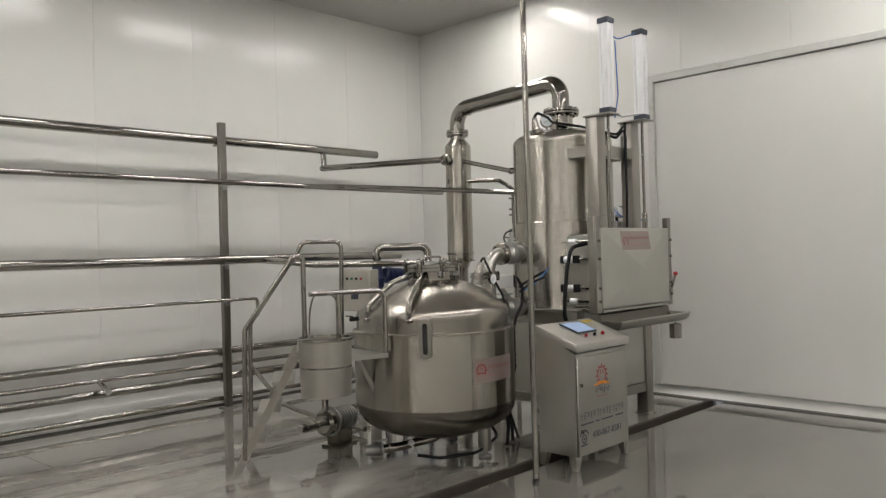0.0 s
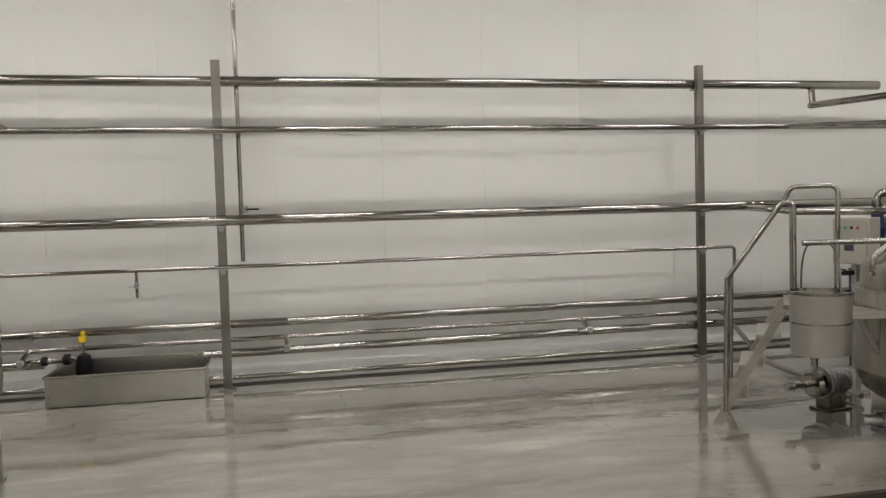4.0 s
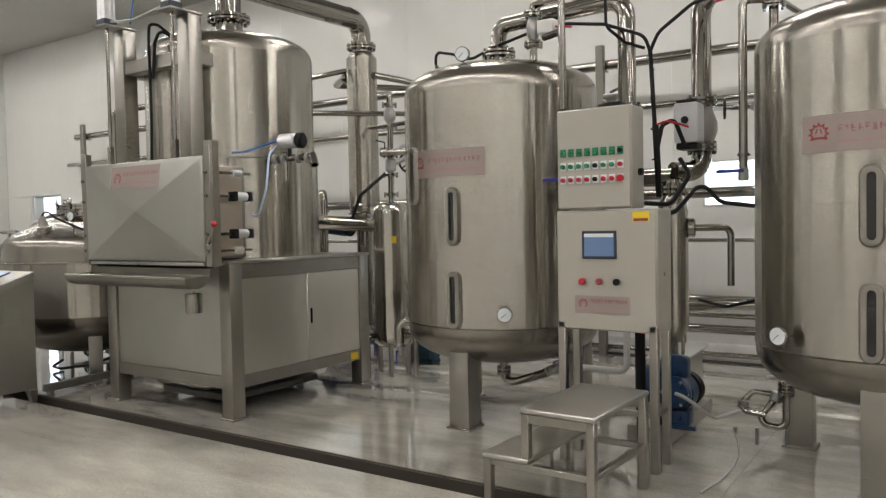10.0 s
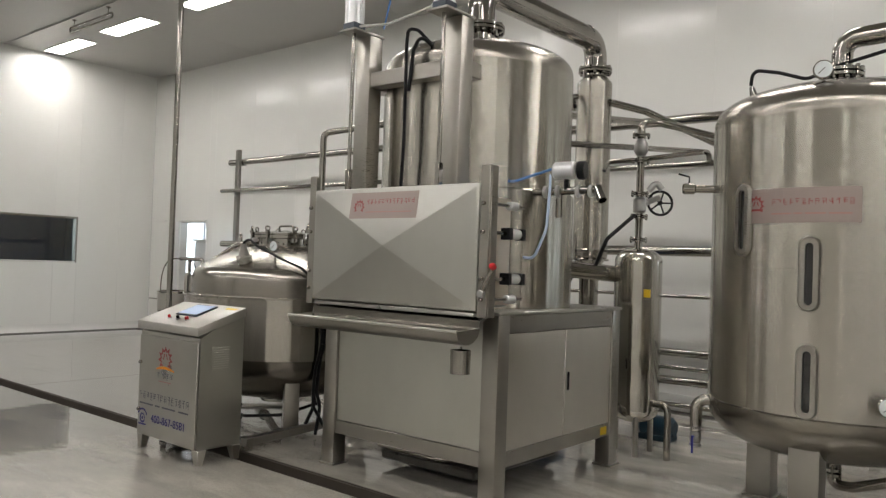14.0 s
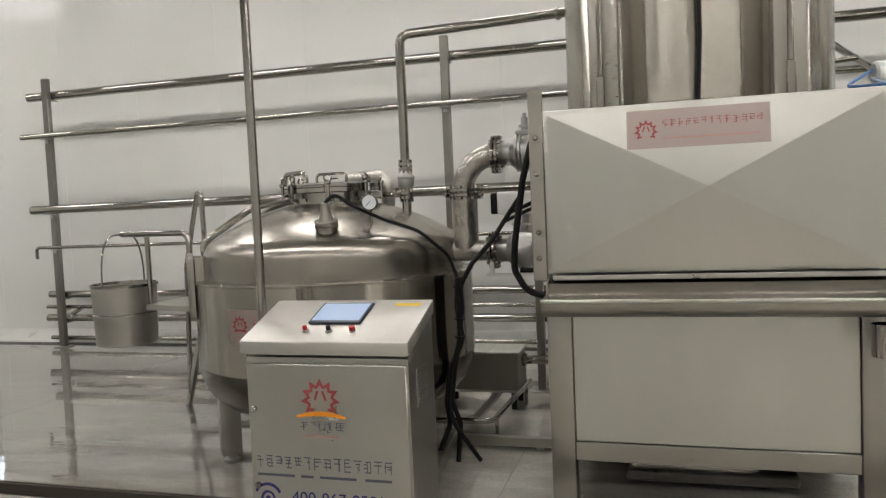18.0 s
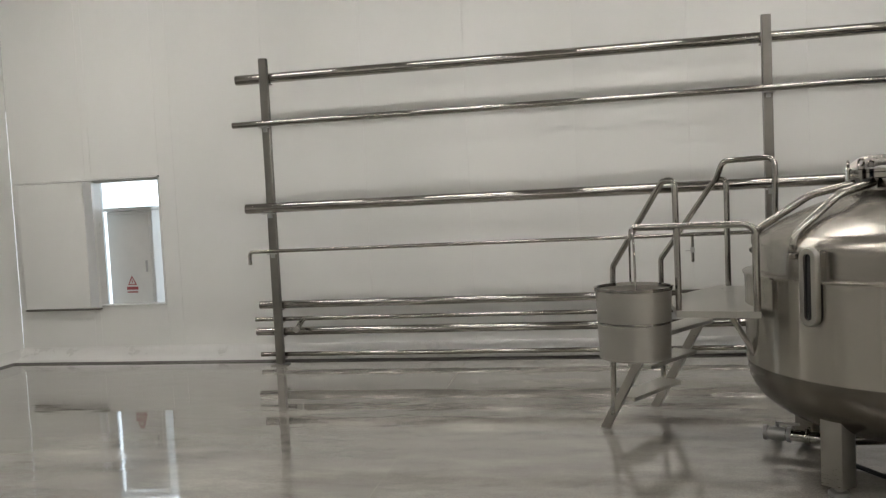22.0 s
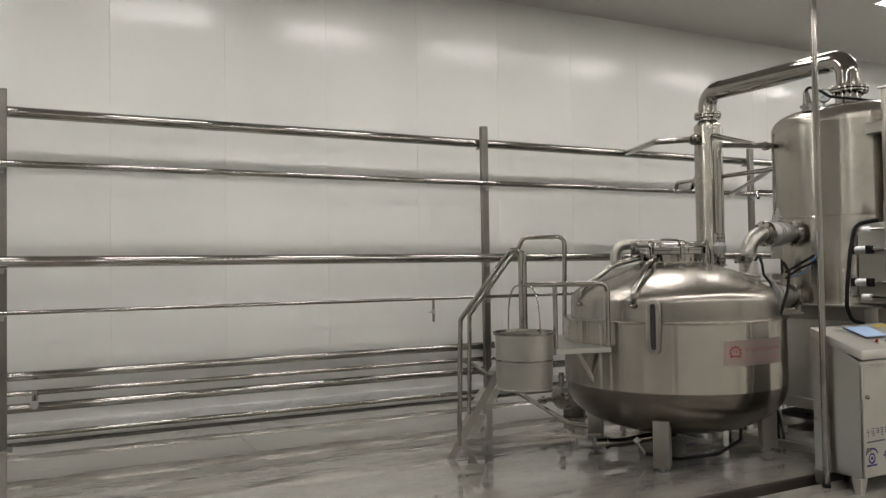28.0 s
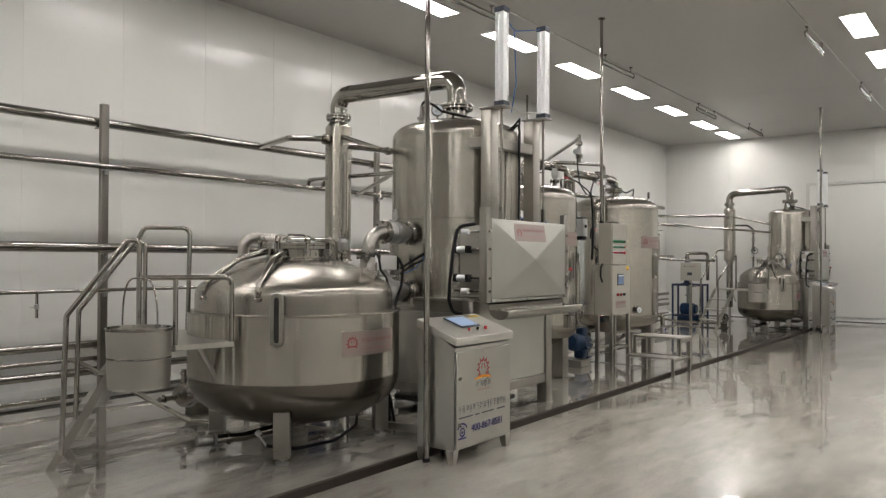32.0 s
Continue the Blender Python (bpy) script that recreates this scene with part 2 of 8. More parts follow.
def floor_material(name, a, b, wet_lo, wet_hi, r_wet, r_dry, grit, film_coat, film_rough, lit_middle, puddle, film_ior, ripples, dim_ends, stains):
    """Polished terrazzo concrete: fine specks, stains, and films of water with clear edges."""
    m = shader(name, a, 0.2, spec=0.5)
    b_node = m.node_tree.nodes["Principled BSDF"]
    b_node.inputs["Coat Weight"].default_value = film_coat
    b_node.inputs["Coat IOR"].default_value = film_ior
    b_node.inputs["Coat Roughness"].default_value = film_rough
    v = coords(m, (1, 1, 1), True)
    speck = noise_of(m, v, 170, 2, 0.6)
    chips = noise_of(m, v, 60, 3, 0.7)
    broad = noise_of(m, coords(m, (0.6, 1.5, 1), True), 0.8, 6, 0.62)
    stain = noise_of(m, coords(m, (0.55, 1.6, 1), True), 2.6, 6, 0.65)
    film = ramp(m, noise_of(m, coords(m, (0.5, 1.25, 1), True), 0.95, 6, 0.6), wet_lo, wet_hi, 0, 1)
    col = mixed(m, ramp(m, broad, 0.35, 0.68, 0, 1), a, b)
    col = times(m, col, ramp(m, speck, 0.32, 0.68, 0.70, 1.24))
    col = times(m, col, ramp(m, chips, 0.35, 0.7, 0.86, 1.12))
    col = times(m, col, ramp(m, stain, 0.33, 0.66, 1.0 - stains, 1.0 + stains * 0.45))
    col = times(m, col, ramp(m, film, 0, 1, puddle, 1.06))
    if lit_middle > 0:
        # reflected brightness painted into the colour: paler middle stretch, darker ends
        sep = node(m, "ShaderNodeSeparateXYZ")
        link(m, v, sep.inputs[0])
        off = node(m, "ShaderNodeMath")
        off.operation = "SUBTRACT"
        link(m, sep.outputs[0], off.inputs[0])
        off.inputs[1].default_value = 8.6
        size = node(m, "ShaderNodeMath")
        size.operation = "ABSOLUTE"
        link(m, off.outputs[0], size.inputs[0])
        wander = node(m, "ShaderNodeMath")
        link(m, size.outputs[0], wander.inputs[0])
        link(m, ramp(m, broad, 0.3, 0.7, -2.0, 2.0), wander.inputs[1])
        col = times(m, col, ramp(m, wander.outputs[0], 1.5, 6.0, lit_middle, dim_ends))
    rough = ramp(m, film, 0, 1, r_wet, r_dry)
    ripple = bump(m, noise_of(m, coords(m, (1.1, 3.0, 1), True), 1.6, 3, 0.5), ripples, 0.02)
    edge = bump(m, film, 0.04, 0.004, ripple)
    link(m, ripple, b_node.inputs["Coat Normal"])
    return out(m, col, rough, bump(m, speck, grit, 0.001, edge))


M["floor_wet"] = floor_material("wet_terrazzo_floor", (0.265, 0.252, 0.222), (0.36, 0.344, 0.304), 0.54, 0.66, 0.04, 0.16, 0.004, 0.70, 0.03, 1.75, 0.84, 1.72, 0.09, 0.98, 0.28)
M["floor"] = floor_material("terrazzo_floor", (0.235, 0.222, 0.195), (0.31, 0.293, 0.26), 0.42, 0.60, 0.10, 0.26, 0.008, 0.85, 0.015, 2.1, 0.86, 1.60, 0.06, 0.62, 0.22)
# board steel with a warm reflection painted into its colour
M["tan"] = pressed("warm_reflection_board_steel", (0.68, 0.60, 0.51), (0.74, 0.66, 0.565), 0.36)
M["cabinet_grey"] = paint("grey_cabinet_enamel", (0.62, 0.61, 0.58), 0.03, 0.35, 6)
M["joint_fill"] = shader("floor_joint_filler", (0.23, 0.216, 0.186), 0.2)

# ---- mesh helpers ----


def link_mesh(name, bm, mat, smooth=40):
    me = bpy.data.meshes.new(name)
    bm.to_mesh(me)
    bm.free()
    me.materials.append(M[mat] if isinstance(mat, str) else mat)
    if smooth:
        me.shade_smooth()
        me.set_sharp_from_angle(angle=radians(smooth))
    return me


def part(name, bm, mat, parent, label="", smooth=40):
    ob = new(name, link_mesh(name, bm, mat, smooth))
    ob.parent = parent
    if label:
        ob["label"] = label
    return ob


def same_mesh(name, source, parent, m, label=""):
    """Another part on the mesh of a part that is already built."""
    ob = new(name, source.data)
    ob.parent = parent
    ob.matrix_basis = m
    if label:
        ob["label"] = label
    return ob


def thing(name, x, y, z=0.0, rz=0.0, label="", category="", group="", kind=""):
    ob = new(name)
    ob.matrix_basis = pose(x, y, z, 0, 0, rz)
    return tagged(ob, label, category, group, kind)


def box(x0, y0, z0, x1, y1, z1, bevel=0.004, seg=1, bm=None):
    own = bm is None
    b = bmesh.new()
    bmesh.ops.create_cube(b, size=1, matrix=Matrix.Translation(((x0 + x1) / 2, (y0 + y1) / 2, (z0 + z1) / 2))
                          @ Matrix.Diagonal((abs(x1 - x0), abs(y1 - y0), abs(z1 - z0), 1)))
    if bevel:
        bmesh.ops.bevel(b, geom=b.edges[:], offset=bevel, segments=seg, affect="EDGES", profile=0.5)
    if own:
        return b
    return join(bm, b)


def join(bm, other, m=None):
    if m is not None:
        bmesh.ops.transform(other, matrix=m, verts=other.verts)
    me = bpy.data.meshes.new("tmp")
    other.to_mesh(me)
    other.free()
    bm.from_mesh(me)
    bpy.data.meshes.remove(me)
    return bm


def merged(*bms):
    first = bms[0]
    for b in bms[1:]:
        join(first, b)
    return first


def moved(bm, m):
    bmesh.ops.transform(bm, matrix=m, verts=bm.verts)
    return bm


def lathe(profile, seg=48, cx=0.0, cy=0.0):
    """Turns (radius, z) pairs round the upright line through cx, cy."""
    held = [profile[0]]
    for (r0, q0), (r1, q1) in zip(profile, profile[1:]):
        far = math.hypot(r1 - r0, q1 - q0)
        if far > 0.12:
            held += [(r0 + (r1 - r0) * f, q0 + (q1 - q0) * f) for f in (0.012 / far, 1 - 0.012 / far)]
        held.append((r1, q1))
    bm = bmesh.new()
    rings = []
    for r, z in held:
        if r < 1e-5:
            rings.append([bm.verts.new((cx, cy, z))])
        else:
            rings.append([bm.verts.new((cx + r * math.cos(2 * math.pi * k / seg), cy + r * math.sin(2 * math.pi * k / seg), z)) for k in range(seg)])
    for a, b in zip(rings, rings[1:]):
        for k in range(seg):
            j = (k + 1) % seg
            if len(a) == 1 and len(b) == 1:
                continue
            if len(a) == 1:
                bm.faces.new((a[0], b[j], b[k]))
            elif len(b) == 1:
                bm.faces.new((a[k], a[j], b[0]))
            else:
                bm.faces.new((a[k], a[j], b[j], b[k]))
    bmesh.ops.recalc_face_normals(bm, faces=bm.faces)
    return bm


def rounded(points, bend, steps=6):
    """A polyline with its corners turned into arcs."""
    pts = [Vector(p) for p in points]
    res = [pts[0]]
    for a, b, c in zip(pts, pts[1:], pts[2:]):
        u, v = (a - b), (c - b)
        ang = u.angle(v, math.pi)
        if ang > math.pi - 0.02 or bend <= 0:
            res.append(b)
            continue
        d = min(bend / math.tan(ang / 2), u.length * 0.49, v.length * 0.49)
        p, q = b + u.normalized() * d, b + v.normalized() * d
        mid = b + (u.normalized() + v.normalized()).normalized() * (d / math.cos(ang / 2))
        e, f = p - mid, q - mid
        sweep = e.angle(f, 0.0)
        for k in range(steps + 1):
            s = k / steps
            res.append(mid + (e * math.sin((1 - s) * sweep) + f * math.sin(s * sweep)) / math.sin(sweep))
    res.append(pts[-1])
    return res


def tube(points, r, bend=0.0, seg=12, steps=6, caps=True, hollow=False):
    pts = rounded(points, bend, steps) if bend else [Vector(p) for p in points]
    bm = bmesh.new()
    rings, up = [], None
    for i, p in enumerate(pts):
        d = (pts[min(i + 1, len(pts) - 1)] - pts[max(i - 1, 0)]).normalized()
        if up is None:
            up = d.orthogonal().normalized()
        up = (up - d * up.dot(d)).normalized()
        side = d.cross(up)
        rings.append([bm.verts.new(p + r * (math.cos(2 * math.pi * k / seg) * up + math.sin(2 * math.pi * k / seg) * side)) for k in range(seg)])
    for a, b in zip(rings, rings[1:]):
        for k in range(seg):
            j = (k + 1) % seg
            bm.faces.new((a[k], a[j], b[j], b[k]))
    if caps:
        bm.faces.new(rings[0][::-1])
        bm.faces.new(rings[-1])
    bmesh.ops.recalc_face_normals(bm, faces=bm.faces)
    return bm


def rod(p, q, r, seg=12):
    return tube([p, q], r, seg=seg)


def disc(p, axis, r, h, bevel=0.0, seg=24):
    """A short drum centred at p along axis."""
    e = min(bevel, h * 0.45)
    prof = [(0, -h / 2), (r - e, -h / 2), (r, -h / 2 + e), (r, h / 2 - e), (r - e, h / 2), (0, h / 2)]
    q = Vector((0, 0, 1)).rotation_difference(Vector(axis).normalized()).to_matrix().to_4x4()
    return moved(lathe(prof, seg), Matrix.Translation(Vector(p)) @ q)


def shaped(profile, p, axis, seg=24):
    """A lathed profile whose own z runs along axis from p."""
    q = Vector((0, 0, 1)).rotation_difference(Vector(axis).normalized()).to_matrix().to_4x4()
    return moved(lathe(profile, seg), Matrix.Translation(Vector(p)) @ q)


def clamp(p, axis, r, parent, mat="pipe"):
    """A pipe joint: two ferrules and a clamp band with its wing nut."""
    a = Vector(axis).normalized()
    ob = part("clamp", merged(disc(p, a, r * 1.42, r * 0.42, r * 0.1, 20), disc(Vector(p) + a * r * 0.3, a, r * 1.3, r * 0.16, 0, 20),
                              disc(Vector(p) - a * r * 0.3, a, r * 1.3, r * 0.16, 0, 20)), mat, parent)
    s = a.orthogonal().normalized()
    part("wing_nut", merged(rod(Vector(p) + s * r * 1.3, Vector(p) + s * r * 1.85, r * 0.14, 8),
                            disc(Vector(p) + s * r * 1.7, s, r * 0.25, r * 0.25, 0.002, 8)), mat, ob)
    return ob


def flange(p, axis, r, parent, bolts=8, mat="pipe", thick=0.022):
    """A pair of bolted flange plates."""
    a = Vector(axis).normalized()
    ob = part("flange", merged(disc(Vector(p) - a * thick * 0.62, a, r * 1.5, thick, 0.003, 28), disc(Vector(p) + a * thick * 0.62, a, r * 1.5, thick, 0.003, 28)), mat, parent)
    s = a.orthogonal().normalized()
    t = a.cross(s)
    first = None
    for k in range(bolts):
        c = (s * math.cos(2 * math.pi * k / bolts) + t * math.sin(2 * math.pi * k / bolts)) * r * 1.28
        if first is None:
            first, c0 = part("bolt", disc(Vector(p) + c, a, r * 0.11 + 0.004, thick * 3.6, 0.001, 6), mat, ob), c
        else:
            same_mesh("bolt", first, ob, Matrix.Translation(c - c0))
    return ob


def wheel(p, axis, r, parent, mat="black"):
    """A valve handwheel with three spokes and its stem."""
    a = Vector(axis).normalized()
    s = a.orthogonal().normalized()
    t = a.cross(s)
    ring = [Vector(p) + (s * math.cos(2 * math.pi * k / 20) + t * math.sin(2 * math.pi * k / 20)) * r for k in range(21)]
    bm = tube(ring, r * 0.11, seg=8, caps=False)
    for k in range(5):
        join(bm, rod(p, Vector(p) + (s * math.cos(2 * math.pi * k / 5) + t * math.sin(2 * math.pi * k / 5)) * r, r * 0.07, 6))
    join(bm, disc(p, a, r * 0.2, r * 0.3, 0.002, 10))
    ob = part("handwheel", bm, mat, parent)
    part("stem", rod(Vector(p) - a * r * 1.3, p, r * 0.1, 8), "pipe", ob)
    return ob


def gauge(p, facing, r, parent, stem=None):
    """A round pressure dial: case, face, needle and stem."""
    a = Vector(facing).normalized()
    case = part("gauge_case", disc(p, a, r, r * 0.55, r * 0.1, 24), "pipe", parent, "round steel pressure gauge")
    part("dial", disc(Vector(p) + a * r * 0.28, a, r * 0.86, r * 0.04, 0, 24), "dial", case, "white dial")
    s = a.orthogonal().normalized()
    part("needle", rod(Vector(p) + a * r * 0.32 - s * r * 0.2, Vector(p) + a * r * 0.32 + s * r * 0.65, r * 0.04, 6), "black", case)
    if stem is not None:
        part("gauge_stem", rod(stem, p, r * 0.16, 8), "pipe", case)
    return case


def pipe(name, points, r, bend, label, mat="pipe", clamps=(), flanges=(), parent=None, group="", seg=14):
    """One run of tube as a thing (or as a part, with a parent), with its joints at given places."""
    top = parent
    if parent is None:
        p = points[0]
        top = thing(name, p[0], p[1], 0, 0, label, "pipe", group)
        off = Vector((-p[0], -p[1], 0))
    else:
        off = Vector((0, 0, 0))
    run = part("tube", tube([Vector(q) + off for q in points], r, bend, seg), mat, top)
    hold = run if parent is not None else top
    for q, ax in clamps:
        clamp(Vector(q) + off, ax, r, hold)
    for q, ax in flanges:
        flange(Vector(q) + off, ax, r, hold)
    return top if parent is None else run


def dish(R, z0, h, n=12, power=2.4):
    """Profile of a dished end, from the rim at z0 to the crown at z0 + h."""
    res = []
    for k in range(n + 1):
        a = math.pi / 2 * k / n
        r = R * math.cos(a) ** (2 / power)
        res.append((r if k < n else 0, z0 + h * math.sin(a) ** (2 / power)))
    return res


def text_mesh(words, size, mat, parent, m, name="lettering"):
    cu = bpy.data.curves.new(name, "FONT")
    cu.body, cu.size, cu.align_x, cu.align_y, cu.extrude = words, size, "CENTER", "CENTER", 0.0006
    tmp = new(name, cu)
    me = bpy.data.meshes.new_from_object(tmp.evaluated_get(bpy.context.evaluated_depsgraph_get()))
    bpy.data.objects.remove(tmp)
    me.materials.clear()
    me.materials.append(M[mat])
    ob = new(name, me)
    ob.parent = parent
    ob.matrix_basis = m
    return ob

# ---- the room ----


def panel_wall(name, origin, turn, length, joints, openings, label):
    """A wall of upright coated panels; its own x runs along it, its face looks towards its own -y."""
    w = thing(name, *origin, 0, turn, label, "wall", kind="structure")
    cuts = sorted({0.0, length, *[j for j in joints if 0 < j < length], *[v for o in openings for v in o[:2]]})
    core = bmesh.new()
    for a, b in zip(cuts, cuts[1:]):
        spans = [(0.0, CEIL)]
        for u0, u1, z0, z1 in openings:
            if a >= u0 - 1e-6 and b <= u1 + 1e-6:
                spans = [(0.0, z0), (z1, CEIL)] if z0 > 0.01 else [(z1, CEIL)]
        for z0, z1 in spans:
            g = 0.0004
            part("panel", box(a + g, 0.0, z0, b - g, 0.03, z1, 0.0012), "wall", w, smooth=0)
            join(core, box(a, 0.031, z0, b, 0.12, z1, 0))
    part("core", core, "joint", w, smooth=0)
    return w


def joints_from(first, step, n):
    return [first + step * k for k in range(n)]


WIN_N = (-2.29, -1.47, 0.595, 1.995)      # opening in the long wall, x0 x1 z0 z1
WIN_W = (-2.62, -0.95, 1.2, 2.0)      # opening in the west wall, y0 y1 z0 z1
WIN_M = (9.84, 10.78, 1.48, 1.93)      # second opening in the long wall, behind the tanks
LN = WALL_E - WALL_W
panel_wall("wall_north", (WALL_W, WALL_N), 0, LN, joints_from(0.88 - 1.083 * 3 - WALL_W, 1.083, 25), [(WIN_N[0] - WALL_W, WIN_N[1] - WALL_W, WIN_N[2], WIN_N[3]), (WIN_M[0] - WALL_W, WIN_M[1] - WALL_W, WIN_M[2], WIN_M[3])],
           "long white insulated-panel wall with faint upright joints")
LD = WALL_N - WALL_S
panel_wall("wall_east", (WALL_E, WALL_N), -90, LD, joints_from(0.6, 1.15, 12), [], "white insulated-panel end wall behind the sliding door")
panel_wall("wall_west", (WALL_W, WALL_S), 90, LD, joints_from(0.5, 1.15, 12), [(WIN_W[0] - WALL_S, WIN_W[1] - WALL_S, WIN_W[2], WIN_W[3])],
           "white insulated-panel end wall with a wide dark window")
panel_wall("wall_south", (WALL_E, WALL_S), 180, LN, joints_from(0.6, 1.15, 23), [], "white insulated-panel wall closing the room")

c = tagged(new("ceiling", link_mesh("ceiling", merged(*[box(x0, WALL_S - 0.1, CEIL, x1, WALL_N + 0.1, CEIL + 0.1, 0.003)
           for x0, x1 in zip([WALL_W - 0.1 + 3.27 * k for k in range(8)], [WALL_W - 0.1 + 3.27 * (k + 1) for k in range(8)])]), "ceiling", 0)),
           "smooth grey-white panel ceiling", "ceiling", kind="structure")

DR0, DR1 = -4.02, -3.85
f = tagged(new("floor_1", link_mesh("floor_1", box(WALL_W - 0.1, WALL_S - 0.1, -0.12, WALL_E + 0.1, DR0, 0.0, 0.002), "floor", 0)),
           "polished speckled terrazzo floor, wet and shiny", "floor", kind="structure")
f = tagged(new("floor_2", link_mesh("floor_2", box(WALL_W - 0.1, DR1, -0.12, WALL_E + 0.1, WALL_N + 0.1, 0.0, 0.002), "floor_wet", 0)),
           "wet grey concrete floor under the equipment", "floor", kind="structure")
f = tagged(new("drain_channel", link_mesh("drain_channel", merged(box(WALL_W, DR0 - 0.01, -0.11, WALL_E, DR1 + 0.01, -0.065, 0),
           box(WALL_W, DR1 - 0.016, -0.07, WALL_E, DR1 - 0.001, -0.003, 0.002)), "dark_hole", 0)),
           "dark open drain channel along the floor", "drain", kind="structure")
f = tagged(new("drain_rim", link_mesh("drain_rim", box(WALL_W, DR1 - 0.002, -0.02, WALL_E, DR1 + 0.012, 0.0015, 0), "dark_hole", 0)),
           "dull brown grimy edge of the drain channel", "drain", kind="structure")
for k, x in enumerate((14.6, 16.35)):
    j = tagged(new("floor_joint", link_mesh("floor_joint", moved(box(-0.002, 0, 0.0, 0.002, 3.9, 0.0012, 0), pose(x, DR1, 0, 0, 0, 4)), "joint_fill", 0)),
               "thin pale filled joint in the wet floor", "joint", kind="structure")
for k, x in enumerate((1.9, 5.95, 10.95)):
    j = tagged(new("floor_joint", link_mesh("floor_joint", box(x - 0.002, DR1 + 0.012, 0.0, x + 0.002, WALL_N, 0.001, 0), "joint_fill", 0)),
               "thin pale filled joint in the wet floor", "joint", kind="structure")


def cove(name, p, q, inward, w=0.08):
    """A rounded white skirting between two floor points, with its dark foot."""
    p, q, n = Vector((*p, 0)), Vector((*q, 0)), Vector((*inward, 0))
    t = thing(name, 0, 0, 0, 0, "rounded white skirting with a dark foot", "skirting", kind="structure")
    for what, mat, prof in (("upper", "trim", [(0.0, 0.018), (w - 0.012, 0.018), (w - 0.02, 0.024), (w * 0.62, 0.036), (w * 0.36, 0.056), (w * 0.16, 0.086), (w * 0.05, 0.118), (0.0, 0.14)]),
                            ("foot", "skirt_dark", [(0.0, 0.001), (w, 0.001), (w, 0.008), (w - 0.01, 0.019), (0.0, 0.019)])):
        bm = bmesh.new()
        a = [bm.verts.new(p + n * u + Vector((0, 0, v))) for u, v in prof]
        b = [bm.verts.new(q + n * u + Vector((0, 0, v))) for u, v in prof]
        for k in range(len(prof) - 1):
            bm.faces.new((a[k], a[k + 1], b[k + 1], b[k]))
        bm.faces.new(a)
        bm.faces.new(b[::-1])
        bmesh.ops.recalc_face_normals(bm, faces=bm.faces)
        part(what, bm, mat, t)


e = 0.001
cove("baseboard_1", (WALL_W, WALL_N - e), (WALL_E, WALL_N - e), (0, -1), 0.27)
cove("baseboard_2", (WALL_E - e, WALL_N - 0.08), (WALL_E - e, WALL_S), (-1, 0))
cove("baseboard_3", (WALL_W + e, WALL_N - 0.08), (WALL_W + e, WALL_S), (1, 0))

# big sliding door in the east wall
d = thing("door_1", WALL_E, -5.45, 0, 0, "wide white sliding cold-room door, closed, with a pale metal edge", "door", kind="structure")
part("leaf", box(-0.045, -2.1, 0.115, -0.002, 2.14, 3.40, 0.006), "wall", d, smooth=0)
part("door_frame", merged(box(-0.075, 2.14, 0.115, -0.002, 2.22, 3.48, 0.006), box(-0.075, -2.18, 0.115, -0.002, -2.1, 3.48, 0.006)), "trim", d)
part("door_head", box(-0.075, -2.1, 3.405, -0.002, 2.14, 3.48, 0.006), "trim", d)

# window in the long wall, half covered by its sliding panel, and the electric cabinet beyond it
w = thing("window_1", (WIN_N[0] + WIN_N[1]) / 2, WALL_N, WIN_N[2], 0, "pass-through opening with pale metal edges and a sliding cover panel", "window", kind="structure")
hw, hh = (WIN_N[1] - WIN_N[0]) / 2, WIN_N[3] - WIN_N[2]
part("jamb", box(-hw - 0.002, -0.006, -0.002, -hw + 0.022, 0.126, hh, 0.003), "trim", w)
part("panel_edge", box(-hw - 0.075, -0.060, 0.0, -hw + 0.032, -0.0555, hh, 0.002), "alu", w, "bright aluminium edge strip")
part("jamb", box(hw - 0.022, -0.006, -0.002, hw + 0.002, 0.126, hh, 0.003), "trim", w)
part("sill", box(-hw + 0.022, -0.01, -0.004, hw - 0.022, 0.126, 0.016, 0.003), "trim", w)
part("window_head", box(-hw + 0.022, -0.006, hh - 0.016, hw - 0.022, 0.126, hh + 0.002, 0.003), "trim", w)
part("sliding_panel", box(-hw - 0.9, -0.055, -0.01, -hw + 0.03, -0.008, hh + 0.005, 0.006), "wall", w, "flat white sliding cover panel", 0)
part("bottom_rail", box(-hw - 0.9, -0.06, -0.032, -hw + 0.03, -0.004, -0.012, 0.003), "post", w)
part("top_rail", box(-hw - 0.93, -0.058, hh + 0.008, hw + 0.01, -0.002, hh + 0.03, 0.003), "trim", w)
cab = thing("electric_cabinet", -2.06, 0.97, 0, -4, "grey steel electric cabinet with a red warning triangle", "cabinet")
part("body", box(-0.30, -0.2, 0.0, 0.30, 0.2, 1.66, 0.01), "cabinet_grey", cab)
part("cabinet_roof", box(-0.33, -0.24, 1.662, 0.33, 0.2, 1.70, 0.008), "cabinet_grey", cab)
dr = part("door", box(-0.27, -0.216, 0.3, 0.27, -0.202, 1.62, 0.006), "cabinet_grey", cab)
part("handle", box(0.2, -0.235, 0.95, 0.225, -0.217, 1.08, 0.004), "cast", dr)
tri = bmesh.new()
v = [tri.verts.new((x, -0.2172, z)) for x, z in ((-0.06, 0.80), (0.06, 0.80), (0.0, 0.91))]
tri.faces.new(v)
part("warning_sign", tri, "print_red", dr, "faded red warning triangle", 0)
tri = bmesh.new()
v = [tri.verts.new((x, -0.2180, z)) for x, z in ((-0.038, 0.813), (0.038, 0.813), (0.0, 0.883))]
tri.faces.new(v)
